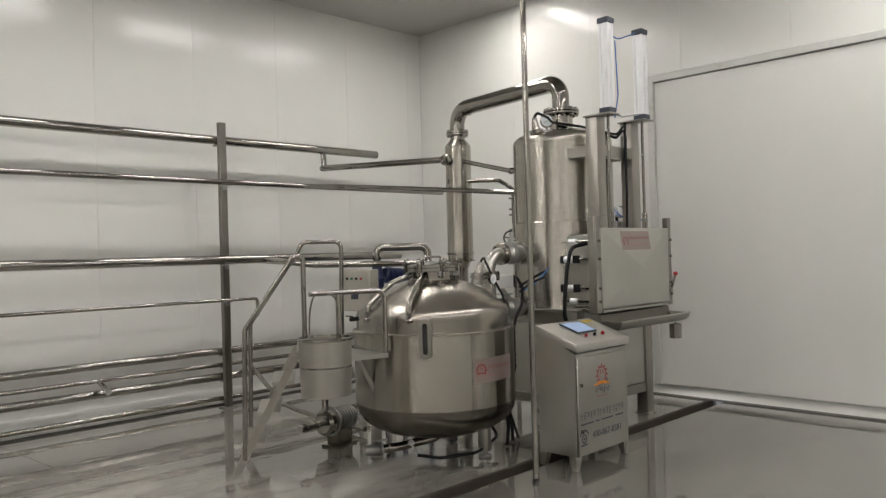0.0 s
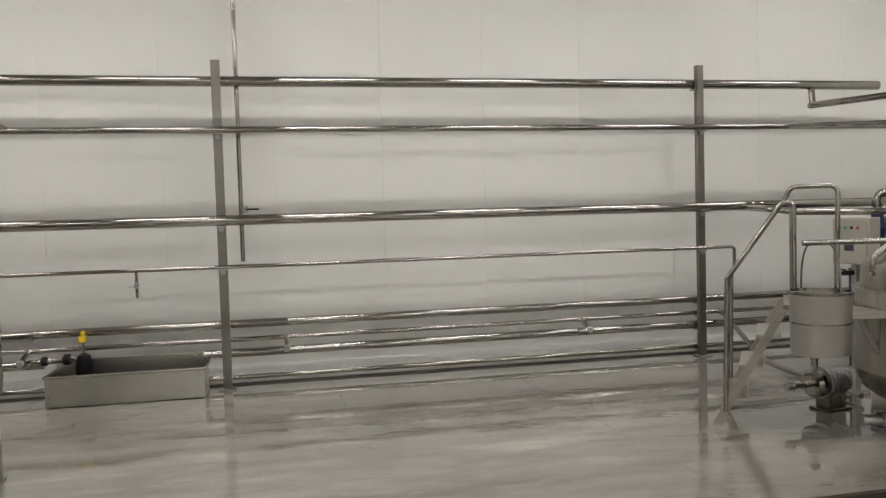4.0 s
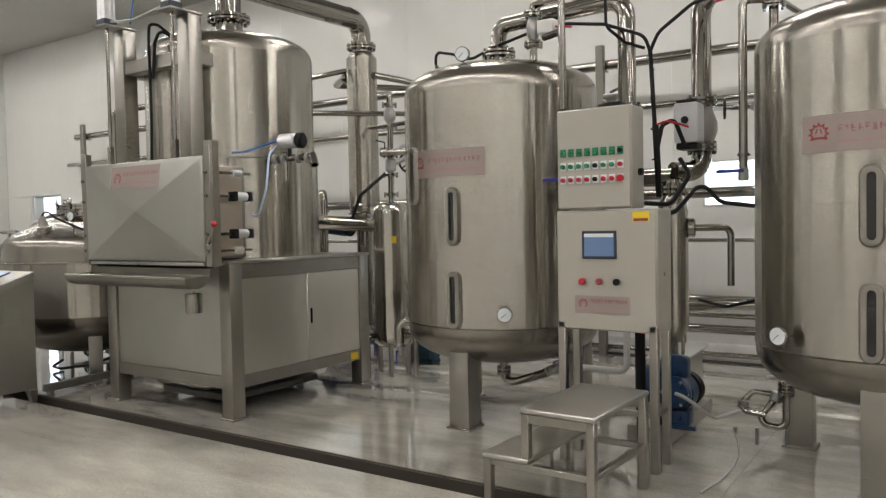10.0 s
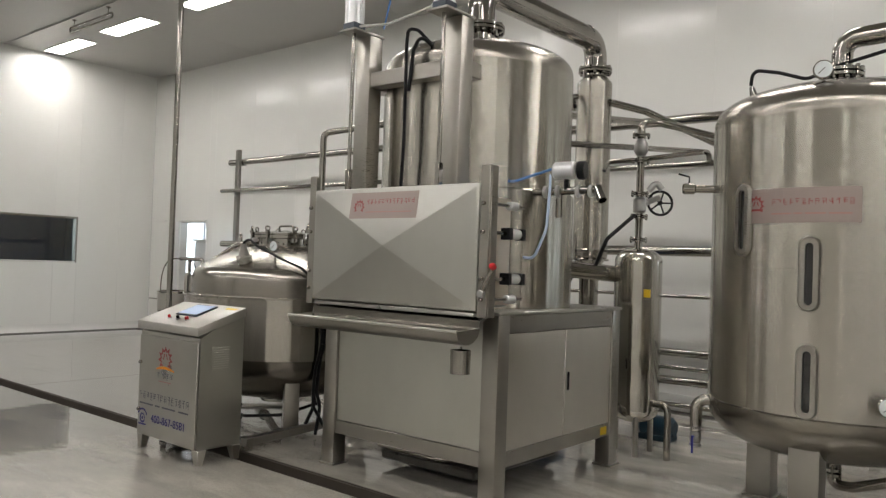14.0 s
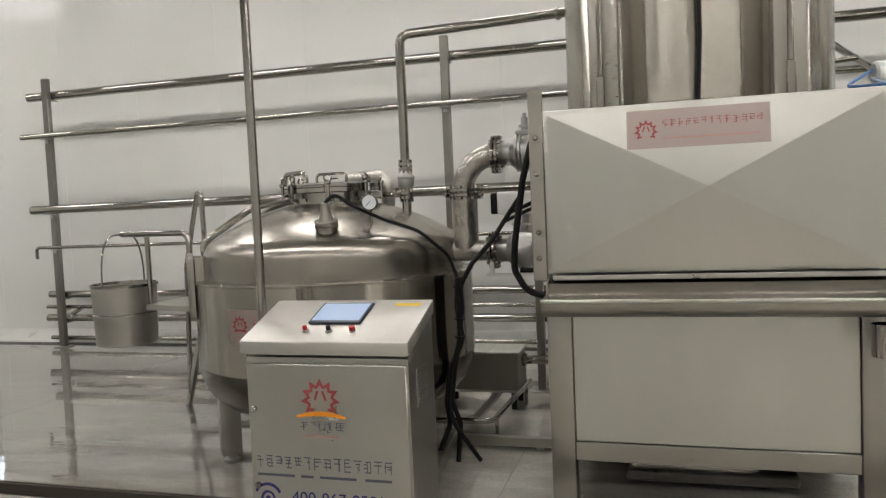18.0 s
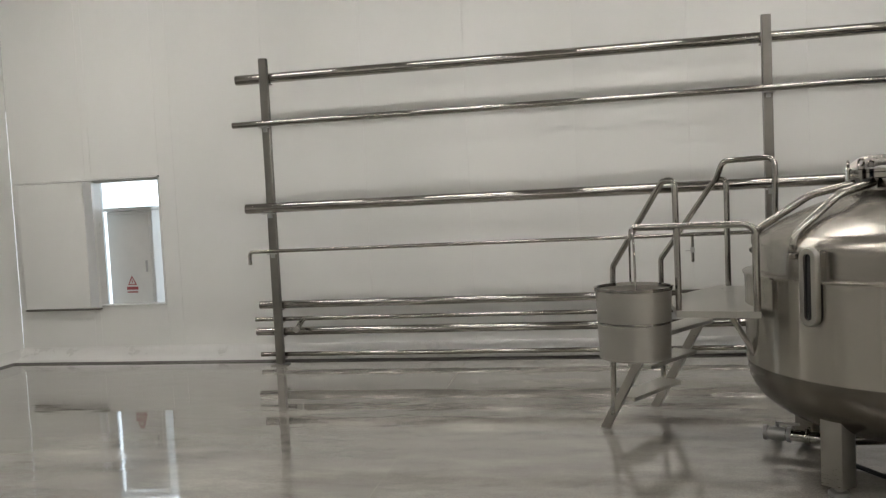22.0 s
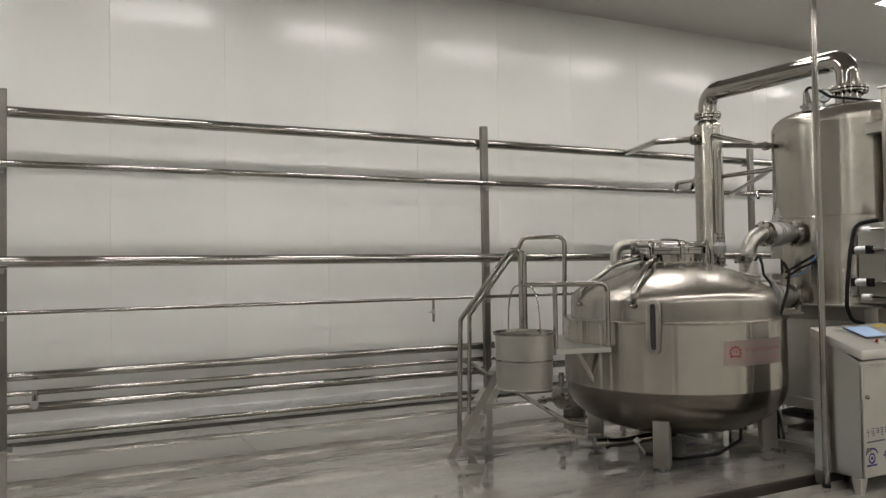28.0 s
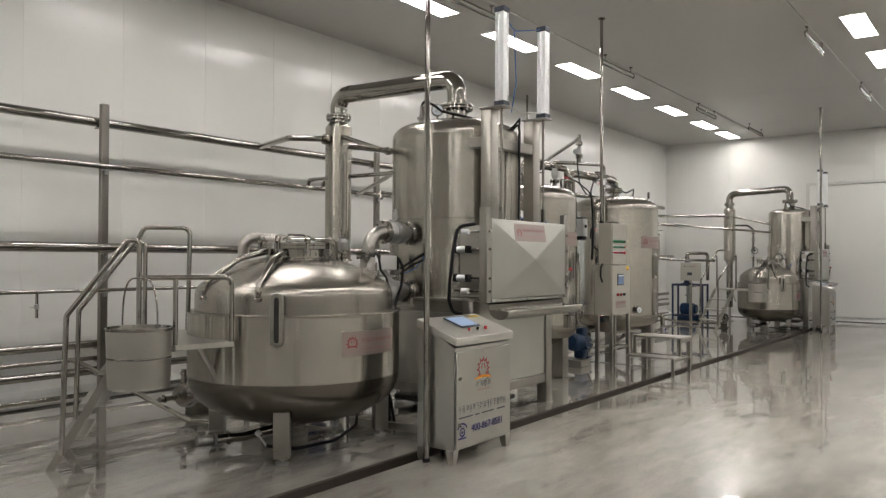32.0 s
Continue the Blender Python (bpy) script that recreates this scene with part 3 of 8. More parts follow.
part("sign_field", tri, "cabinet_grey", dr, smooth=0)
part("sign_bolt", box(-0.006, -0.2192, 0.82, 0.006, -0.2184, 0.862, 0), "print_red", dr, smooth=0)
part("warning_words", merged(box(-0.075, -0.2185, 0.745, 0.075, -0.2168, 0.78, 0), box(-0.07, -0.2185, 0.71, 0.07, -0.2168, 0.725, 0)), "print_red", dr, smooth=0)
nr = tagged(new("backdrop_1", link_mesh("backdrop_1", box(-8.5, 2.6, -0.1, 0.8, 2.65, 3.2, 0), "next_room", 0)), "glowing white backdrop for the light of the next room", "backdrop", kind="structure")
nf = tagged(new("floor_3", link_mesh("floor_3", box(-8.5, WALL_N + 0.16, -0.12, 0.8, 2.6, -0.005, 0), "floor", 0)), "grey floor of the next room", "floor", kind="structure")
sh = tagged(new("door_post", link_mesh("door_post", box(-2.75, 1.2, 0, -2.68, 1.5, 3.0, 0.005), "alu", 0)), "pale metal door post in the next room", "post", kind="structure")

# bright window in the long wall behind the tanks
w = thing("window_3", (WIN_M[0] + WIN_M[1]) / 2, WALL_N, WIN_M[2], 0, "low wide opening in a thin white frame, bright room behind", "window", kind="structure")
hw, hh = (WIN_M[1] - WIN_M[0]) / 2, WIN_M[3] - WIN_M[2]
part("jamb", box(-hw, -0.006, 0, -hw + 0.02, 0.126, hh, 0.003), "trim", w)
part("jamb", box(hw - 0.02, -0.006, 0, hw, 0.126, hh, 0.003), "trim", w)
part("sill", box(-hw + 0.02, -0.008, 0, hw - 0.02, 0.126, 0.018, 0.003), "trim", w)
part("window_head", box(-hw + 0.02, -0.006, hh - 0.018, hw - 0.02, 0.126, hh, 0.003), "trim", w)
bw = tagged(new("backdrop_3", link_mesh("backdrop_3", box(8.0, 1.4, 0.4, 12.6, 1.45, 3.0, 0), "next_room", 0)), "glowing white backdrop for the light of the room behind", "backdrop", kind="structure")

# dark window in the west wall
w = thing("window_2", WALL_W, (WIN_W[0] + WIN_W[1]) / 2, WIN_W[2], 0, "wide window in a grey metal frame, dark room behind", "window", kind="structure")
hl, hh = (WIN_W[1] - WIN_W[0]) / 2, WIN_W[3] - WIN_W[2]
part("window_frame", merged(box(-0.12, -hl, 0, 0.008, -hl + 0.03, hh, 0.004), box(-0.12, hl - 0.03, 0, 0.008, hl, hh, 0.004)), "post", w)
part("window_head", box(-0.12, -hl + 0.03, hh - 0.03, 0.008, hl - 0.03, hh, 0.004), "post", w)
part("sill", box(-0.12, -hl + 0.03, 0, 0.01, hl - 0.03, 0.025, 0.004), "trim", w)
glass = shader("window_glass", (0.9, 0.95, 0.93), 0.02)
glass.node_tree.nodes["Principled BSDF"].inputs["Transmission Weight"].default_value = 1.0
M["glass"] = glass
pane = part("pane", box(-0.06, -hl + 0.03, 0.025, -0.052, hl - 0.03, hh - 0.03, 0), "glass", w, smooth=0)
pane.visible_shadow = False
# the room's darkness is put into the navy of its added walls
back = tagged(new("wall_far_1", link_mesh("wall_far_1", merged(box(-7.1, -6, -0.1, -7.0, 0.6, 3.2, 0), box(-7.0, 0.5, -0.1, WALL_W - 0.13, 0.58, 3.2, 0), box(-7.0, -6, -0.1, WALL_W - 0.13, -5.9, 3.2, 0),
              box(-7.0, -6, 3.1, WALL_W - 0.13, 0.5, 3.2, 0)), "navy", 0)), "navy walls of the room next door, darkness put into their colour", "wall", kind="structure")
gl = tagged(new("backdrop_2", link_mesh("backdrop_2", box(-6.98, -4.6, 0.9, -6.95, -2.55, 2.6, 0.01), "next_room", 0)), "glowing panel at the back of the dark room", "backdrop", kind="structure")
fl = tagged(new("floor_4", link_mesh("floor_4", box(-7.1, -6, -0.12, WALL_W - 0.13, 0.5, -0.005, 0), "floor", 0)), "floor of the dark room next door", "floor", kind="structure")

# ---- ceiling lamps ----
lamp = thing("ceiling_lamp", 0, 0, CEIL, 0, "flat rectangular LED ceiling panel, lit white", "lamp", "ceiling lamps")
part("lamp_frame", merged(box(-0.61, -0.16, -0.018, 0.61, -0.145, -0.001, 0.002), box(-0.61, 0.145, -0.018, 0.61, 0.16, -0.001, 0.002),
                          box(-0.61, -0.145, -0.018, -0.595, 0.145, -0.001, 0.002), box(0.595, -0.145, -0.018, 0.61, 0.145, -0.001, 0.002)), "white", lamp)
part("diffuser", box(-0.594, -0.144, -0.012, 0.594, 0.144, -0.006, 0), "lamp", lamp, "glowing white diffuser", 0)
first = True
for y in (-1.58, -5.84, -10.1):
    for k in range(0 if y > -3 else 1, 12):
        p = pose(min(max(-2.775 + 2.165 * k, WALL_W + 0.80), WALL_E - 1.05), y, CEIL)
        if first:
            lamp.matrix_basis, first = p, False
        else:
            copy_thing(lamp, p)

# tubular holders hung below the ceiling
holder = thing("tube_holder", 0, 0, CEIL - 0.13, 0, "thin chromed tube fixture hung on two short drops", "fixture", "ceiling tube fixtures")
part("loop", tube([(0.0, 0, 0.035), (-0.60, 0, 0.035), (-0.635, 0, 0.0), (-0.60, 0, -0.035), (0.60, 0, -0.035), (0.635, 0, 0.0), (0.60, 0, 0.035), (0.0, 0, 0.035)], 0.013, 0.03, seg=10), "pipe", holder, "long chromed tube loop with round ends")
part("tube", tube([(-0.59, 0, 0.0), (0.59, 0, 0.0)], 0.013, seg=10), "trim", holder, "slim white tube")
for x in (-0.5, 0.5):
    dp = part("drop", tube([(x, 0, 0.046), (x, 0, 0.129)], 0.008, seg=8), "pipe", holder)
    part("socket", disc((x, 0, 0.125), (0, 0, 1), 0.03, 0.022, 0.004, 12), "pipe", dp)
spots = [(8.2, -2.2), (12.2, -2.37), (16.8, -2.3), (3.7, -2.2), (19.8, -2.5), (-0.5, -2.2), (12.5, -5.25), (16.65, -5.3), (8.2, -5.3), (3.9, -5.3)]
for k, (x, y) in enumerate(spots):
    if k == 0:
        holder.matrix_basis = pose(x, y, CEIL - 0.13)
    else:
        copy_thing(holder, pose(x, y, CEIL - 0.13))
for y in (-2.28, -5.28):
    pipe("ceiling_conduit", [(WALL_W + 0.01, y, CEIL - 0.012), (WALL_E - 0.01, y, CEIL - 0.012)], 0.009, 0, "thin grey conduit clipped along the ceiling", "trim", seg=8)

# upright steel conduits from the ceiling
for x, y, z, words in ((4.977, -4.093, 0.0, "slim polished steel conduit from ceiling to floor beside a console"),
                       (9.993, -3.117, 1.99, "slim polished steel conduit from ceiling to the control cabinet"),
                       (18.28, -4.22, 0.0, "slim polished steel conduit from ceiling to floor beside a console")):
    cd = thing("conduit", x, y, z, 0, words, "conduit", "upright conduits")
    part("tube", rod((0, 0, 0.0), (0, 0, CEIL - z - 0.012), 0.021, 14), "pipe", cd)
    part("rosette", disc((0, 0, CEIL - z - 0.008), (0, 0, 1), 0.05, 0.014, 0.003, 18), "pipe", cd)
    part("foot", disc((0, 0, 0.012), (0, 0, 1), 0.028, 0.03, 0.003, 14), "black", cd)

# ---- pipe rack along the long wall ----
PY = 0.085
POSTS = (0.0, 4.75, 8.97, 13.365, 18.29)
LEVELS = ((2.91, 0.05, 0), (2.44, 0.031, 1), (1.60, 0.05, 1), (1.165, 0.019, 1), (0.607, 0.04, 0), (0.459, 0.023, 0), (0.33, 0.042, 0), (0.094, 0.024, 0))


def level_y(r, front):
    return -0.034 - r if front else PY


rack = thing("rack_post", POSTS[0], 0, 0, 0, "square dull steel rack post with pipe brackets", "post", "rack posts")
part("shaft", box(-0.04, -0.03, 0.012, 0.04, 0.03, 3.085, 0.004), "post", rack)
part("foot_plate", box(-0.08, -0.075, 0.0, 0.08, 0.075, 0.012, 0.003), "post", rack)
part("post_cap", box(-0.041, -0.031, 3.086, 0.041, 0.031, 3.09, 0.001), "post", rack)
for z, r, front in LEVELS:
    if front:
        part("bracket", box(-0.045, -0.036 - 2 * r, z - r - 0.012, 0.045, -0.0305, z - r - 0.001, 0.001), "cast", rack)
        part("bracket_web", box(-0.02, -0.05, z - r - 0.05, 0.02, -0.0305, z - r - 0.0125, 0.001), "cast", rack)
    else:
        part("bracket", box(-0.035, 0.031, z - r - 0.014, 0.035, PY + r, z - r - 0.002, 0.002), "post", rack)
for x in POSTS[1:]:
    copy_thing(rack, pose(x, 0, 0))
ENDS = (20.55, 21.6, 20.76, 18.65, 20.9, 20.9, 11.75, 20.9)
for (z, r, front), x0, x1 in zip(LEVELS, (-0.33, -0.33, -0.23, -0.24, -0.22, -0.28, -0.27, -0.24), ENDS):
    y = level_y(r, front)
    pts = [(x0, y, z), (x1, y, z)]
    if r < 0.02:
        pts = [(x0, y, z - 0.13), (x0, y, z), (x1, y, z), (x1, y, z - 0.2)]
    pipe("rack_pipe", pts, r, 0.04 if len(pts) > 2 else 0, "long polished stainless pipe carried on the wall rack", group="rack pipes", seg=18)
pipe("rack_pipe", [(13.15, PY, 0.33), (20.9, PY, 0.33)], 0.042, 0, "long polished stainless pipe carried on the wall rack", group="rack pipes", seg=18)
for x, z in ((0.25, 0.459), (13.925, 0.459), (16.95, 0.459), (11.62, 0.459)):
    t = thing("pipe_tap", x, PY, z, 0, "short capped steel branch pointing out from a rack pipe", "tap", "branch taps")
    part("stub", rod((0, -0.02, 0), (0, -0.24, -0.07), 0.024, 12), "pipe", t)
    part("cap", disc((0, -0.245, -0.072), (0, -1, -0.28), 0.032, 0.035, 0.004, 14), "cast", t)
DY = level_y(0.019, 1)
for x in (4.06, 12.6):
    t = thing("drop_valve", x, DY, 1.165, 0, "small steel drop valve hanging from a thin rack pipe", "valve", "drop valves")
    part("stub", rod((0, 0, -0.015), (0, 0, -0.25), 0.014, 10), "pipe", t)
    part("valve_body", disc((0, 0, -0.14), (0, 0, 1), 0.022, 0.05, 0.006, 12), "cast", t)
    part("lever", box(-0.065, -0.012, -0.15, -0.01, 0.0, -0.14, 0.003), "cast", t)
pipe("wall_conduit", [(13.54, 0.15, CEIL - 0.001), (13.54, 0.15, 1.2)], 0.022, 0, "upright steel conduit hanging from the ceiling before the wall", seg=10)
sw = thing("wall_valve", 13.58, 0.13, 1.70, 0, "small dark lever valve on a wall conduit", "valve")
part("body", disc((0, 0, 0), (0, 0, 1), 0.03, 0.07, 0.006, 12), "cast", sw)
part("lever", box(0.0, -0.03, -0.008, 0.13, -0.012, 0.008, 0.003), "black", sw)

# ---- equipment ----


def oblong(width, height, deep, hole=None, n=10):
    """A flat ring or plate with round ends, standing in x-z and facing -y."""
    def outline(w, h):
        r = w / 2
        return [(r * math.cos(a), (h / 2 - r) + r * math.sin(a)) for a in [math.pi * k / n for k in range(n + 1)]] + \
               [(-r * math.cos(a), -(h / 2 - r) - r * math.sin(a)) for a in [math.pi * k / n for k in range(n + 1)]]
    bm = bmesh.new()
    outer = outline(width, height)
    rows = [[bm.verts.new((x, 0, z)) for x, z in outer], [bm.verts.new((x, -deep * 0.7, z)) for x, z in outer],
            [bm.verts.new((x, -deep, z)) for x, z in outline(width - deep * 0.5, height - deep * 0.5)]]
    if hole:
        rows += [[bm.verts.new((x, -deep, z)) for x, z in outline(*hole)], [bm.verts.new((x, -deep * 0.3, z)) for x, z in outline(*hole)]]
    k = len(outer)
    for a, b in zip(rows, rows[1:]):
        for i in range(k):
            bm.faces.new((a[i], a[(i + 1) % k], b[(i + 1) % k], b[i]))
    if not hole:
        bm.faces.new(rows[-1])
    bmesh.ops.recalc_face_normals(bm, faces=bm.faces)
    return bm


def facing(angle, R, z):
    """Pose on a round shell: own -y looks outward at that angle (degrees) and height."""
    a = radians(angle)
    return Matrix.Translation((R * math.cos(a), R * math.sin(a), z)) @ pose(0, 0, 0, 0, 0, angle + 90)


def sight_glass(angle, R, z, height, parent, width=0.105):
    fr = part("sight_glass", moved(oblong(width, height, 0.03, (width * 0.38, height - width * 0.62)), facing(angle, R - 0.006, z)), "frame", parent, "oblong steel-framed sight glass")
    part("glass", moved(oblong(width * 0.40, height - width * 0.6, 0.008), facing(angle, R + 0.002, z)), "slot", fr, "dark glass slot")
    first = None
    place = facing(angle, R - 0.006, z)
    for k in range(4):
        for s in (-1, 1):
            q = Vector((s * width * 0.37, -0.03, (k - 1.5) * (height - width) / 3))
            if first is None:
                first = part("bolt", disc((0, 0, 0), (0, 1, 0), 0.006, 0.006, 0, 6), "frame", fr)
                first.matrix_basis = place @ Matrix.Translation(q)
            else:
                same_mesh("bolt", first, fr, place @ Matrix.Translation(q))


def bent_plate(a0, a1, R, z0, z1, thick=0.002, n=10):
    """A sheet that follows a round shell between two angles."""
    bm = bmesh.new()
    cols = []
    for k in range(n + 1):
        a = radians(a0 + (a1 - a0) * k / n)
        c = (math.cos(a), math.sin(a))
        cols.append([bm.verts.new((c[0] * (R + t), c[1] * (R + t), z)) for t, z in ((0.0005, z0), (thick, z0), (thick, z1), (0.0005, z1))])
    for a, b in zip(cols, cols[1:]):
        for i in range(4):
            bm.faces.new((a[i], a[(i + 1) % 4], b[(i + 1) % 4], b[i]))
    bmesh.ops.recalc_face_normals(bm, faces=bm.faces)
    return bm


def burst(bm, m, size):
    """The maker's mark as a plain ring of petals."""
    b = bmesh.new()
    rim = []
    for k in range(19):
        a = radians(-54 + 16 * k)
        c, w = math.cos(a) * size, math.sin(a) * size
        r0, r1 = (0.33, 0.50) if k % 2 else (0.26, 0.335)
        rim.append((b.verts.new((c * r0, -0.0008, w * r0)), b.verts.new((c * r1, -0.0008, w * r1))))
    for p, q in zip(rim, rim[1:]):
        b.faces.new((p[0], q[0], q[1], p[1]))
    join(bm, b, m)
    for sx in (-1, 1):
        b = bmesh.new()
        vs = [b.verts.new((sx * u * size, -0.0008, w * size)) for u, w in ((0.03, 0.20), (0.09, 0.20), (0.17, -0.02), (0.11, -0.02))]
        b.faces.new(vs)
        join(bm, b, m)
    return bm


def label_sheet(a0, a1, R, z0, z1, parent):
    """A faded company label bent onto a shell: unreadable lines as bars."""
    s = part("label", bent_plate(a0, a1, R, z0, z1, 0.0016), "sticker", parent, "faded pinkish metal label with red print", 0)
    h, w = z1 - z0, a1 - a0
    t = 0.0026
    bars = bmesh.new()
    n, rnd = 13, random.Random(5)
    zb, zh = z0 + h * 0.50, h * 0.19
    for k in range(n):
        u0 = a0 + w * (0.30 + 0.66 * k / n)
        uw = w * 0.66 / n * 0.74
        for zz, f0, f1, w2 in strokes(rnd):
            join(bars, bent_plate(u0 + uw * (f0 + 0.5), u0 + uw * (f1 + 0.5), R, zb + zh * (zz - w2 + 0.5), zb + zh * (zz + w2 + 0.5), t + 0.0001 * (w2 > 0.1), 1))
    part("print_line", bars, "print_red", s, smooth=0)
    fine = bmesh.new()
    for f0, f1 in ((0.30, 0.47), (0.49, 0.56), (0.58, 0.74), (0.76, 0.93)):
        join(fine, bent_plate(a0 + w * f0, a0 + w * f1, R, z0 + h * 0.24, z0 + h * 0.285, t, 3))
    part("print_line", fine, "print_pink", s, smooth=0)
    bm = bmesh.new()
    mid = a0 + w * 0.15
    burst(bm, facing(mid, R + t, z0 + h * 0.52), h * 0.62)
    join(bm, bent_plate(mid - w * 0.07, mid + w * 0.07, R, z0 + h * 0.36, z0 + h * 0.42, t, 2))
    part("mark", bm, "print_red", s, smooth=0)


def strokes(rnd):
    """Strokes of one unreadable character: height, start and end across, half thickness, all in parts of its size."""
    res = []
    for k in range(rnd.choice((2, 3, 3, 4))):
        half = rnd.uniform(0.2, 0.5)
        mid = rnd.uniform(-0.5 + half, 0.5 - half)
        res.append((0.42 - 0.27 * k + rnd.uniform(-0.06, 0.06), mid - half, mid + half, 0.04))
    for k in range(rnd.choice((1, 2, 2))):
        u = rnd.uniform(-0.42, 0.42)
        long = rnd.uniform(0.22, 0.48)
        res.append((rnd.uniform(-0.48 + long, 0.48 - long), u - 0.045, u + 0.045, long))
    return res


def flat_glyphs(n, x0, x1, y, z, hgt, mat, parent, seed):
    """A line of unreadable characters as strokes on a sheet facing -y."""
    rnd, bm, step = random.Random(seed), bmesh.new(), (x1 - x0) / n
    for k in range(n):
        cx, gw = x0 + (k + 0.5) * step, step * 0.8
        for zz, u0, u1, w2 in strokes(rnd):
            join(bm, box(cx + gw * u0, y - 0.0008, z + hgt * (zz - w2), cx + gw * u1, y, z + hgt * (zz + w2), 0))
    return part("print_line", bm, mat, parent, smooth=0)


def leg_post(x, y, top, w, parent, mat="frame", foot=True, turn=0.0):
    lg = part("leg", moved(box(-w / 2, -w / 2, 0.012 if foot else 0.0, w / 2, w / 2, top, 0.006, 2), pose(x, y, 0, 0, 0, turn)), mat, parent)
    if foot:
        part("foot_plate", moved(box(-w * 0.62, -w * 0.62, 0, w * 0.62, w * 0.62, 0.013, 0.003), pose(x, y, 0, 0, 0, turn)), mat, lg)
    return lg


def ball_valve(p, axis, r, parent, lever="blue"):
    a = Vector(axis).normalized()
    v = part("valve_body", shaped([(0, -r * 2.2), (r * 1.3, -r * 2.2), (r * 1.3, -r * 1.6), (r, -r * 1.5), (r * 1.25, -r * 0.6), (r * 1.25, r * 0.6), (r, r * 1.5), (r * 1.3, r * 1.6), (r * 1.3, r * 2.2), (0, r * 2.2)], p, a, 16), "cast", parent)
    s = Vector((0, 0, 1)) if abs(a.z) < 0.7 else Vector((0, -1, 0))
    c = Vector(p) + s * r * 1.9
    part("lever", merged(rod(Vector(p) + s * r, c, r * 0.3, 8), moved(box(-r * 0.3, -0.004, -r * 0.22, r * 3.6, 0.004, r * 0.22, 0.002), Matrix.Translation(c) @ Vector((1, 0, 0)).rotation_difference(a if abs(a.z) < 0.7 else Vector((0, 0, -1))).to_matrix().to_4x4())), lever, v)
    return v


M["lever_blue"] = shader("blue_lever_sleeve", (0.02, 0.022, 0.22), 0.35)


def storage_tank(x, y, R, side, label):
    """An upright receiving tank on three box legs. side: +1 or -1 mirrors the fittings."""
    t = thing("storage_tank", x, y, 0, 0, label, "tank", "storage tanks")
    def ang(a):
        return -90 + side * (a + 90)
    z0, z1 = 0.68, 2.24
    shell = part("shell", lathe([(R, z0), (R, z0 + 0.012), (R, 1.425), (R + 0.0006, 1.43), (R, 1.435), (R, z1)], 96), "tank", t, "brushed stainless shell with upright reflections")
    part("weld_seam", lathe([(R - 0.002, z0 - 0.006), (R + 0.004, z0), (R - 0.002, z0 + 0.006)], 96), "pipe", shell)
    part("top_dish", lathe([(R - 0.001, z1), *dish(R - 0.001, z1 + 0.01, 0.23, 16, 2.5)], 96), "dome", t)
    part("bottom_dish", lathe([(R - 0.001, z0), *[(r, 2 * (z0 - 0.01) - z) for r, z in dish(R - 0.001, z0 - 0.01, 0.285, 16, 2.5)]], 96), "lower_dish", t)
    for a in (-90, 30, 150):
        c, s = math.cos(radians(a)), math.sin(radians(a))
        leg_post(c * 0.54, s * 0.54, 0.60, 0.15, t, "frame", True, 0)
    sight_glass(ang(-61), R, 1.69, 0.39, t)
    sight_glass(ang(-92), R, 1.41, 0.38, t)
    sight_glass(ang(-92), R, 0.868, 0.375, t)
    label_sheet(-120, -69, R, 1.67, 1.85, t)
    a = radians(ang(-32))
    n = Vector((math.cos(a), math.sin(a), 0))
    tp = part("sample_tap", tube([n * (R - 0.02) + Vector((0, 0, 1.890)), n * (R + 0.13) + Vector((0, 0, 1.890))], 0.024, seg=14), "pipe", t, "short horizontal sampling tap")
    part("tap_body", disc(n * (R + 0.15) + Vector((0, 0, 1.890)), n, 0.033, 0.07, 0.006, 16), "pipe", tp)
    part("lever", tube([n * (R + 0.15) + Vector((0, 0, 1.920)), n * (R + 0.15) + Vector((0, 0, 1.960)), n * (R + 0.23) + Vector((0.02, 0, 1.975))], 0.006, seg=6), "black", tp)
    a = radians(ang(-127) if side > 0 else ang(-120))
    n = Vector((math.cos(a), math.sin(a), 0))
    gz = 0.772 if side > 0 else 0.786
    gauge(n * (R + 0.07) + Vector((0, 0, gz)), n + Vector((0.1, -0.25, 0)), 0.05, t, n * (R - 0.02) + Vector((0, 0, gz)))
    # outlet elbow low on the shell
    a = radians(ang(-60) if side > 0 else -150)
    n = Vector((math.cos(a), math.sin(a), 0))
    el = part("outlet", tube([n * (R - 0.05) + Vector((0, 0, 0.655)), n * (R + 0.07) + Vector((0, 0, 0.655)), n * (R + 0.07) + Vector((0, 0, 0.47))], 0.034, 0.06, 14), "pipe", t, "elbow outlet with a ball valve")
    ball_valve(n * (R + 0.07) + Vector((0, 0, 0.44)), (0, 0, 1), 0.026, el, "lever_blue")
    # bottom drain
    dn = part("drain", tube([(0, 0, 0.43), (0, 0, 0.22), (0.10, 0.0, 0.22), (0.30, 0.0, 0.29), (0.48, 0.0, 0.37)], 0.03, 0.05, 14), "pipe", t, "bottom drain pipe")
    flange((0, 0, 0.29), (0, 0, 1), 0.034, dn, 6)
    ball_valve((0.40, 0.0, 0.335), (1, 0.0, 0.42), 0.026, dn, "lever_blue")
    # fittings on the crown
    nz = part("nozzle", lathe([(0.075, 2.440), (0.075, 2.570)], 28), "pipe", t)
    flange((0, 0, 2.570), (0, 0, 1), 0.08, nz, 10)
    g = Vector((0.03, -0.54, 2.475))
    gauge(g, (0.25, -1, 0), 0.05, t, (g.x, g.y + 0.03, 2.36))
    sx = 0.44 * side
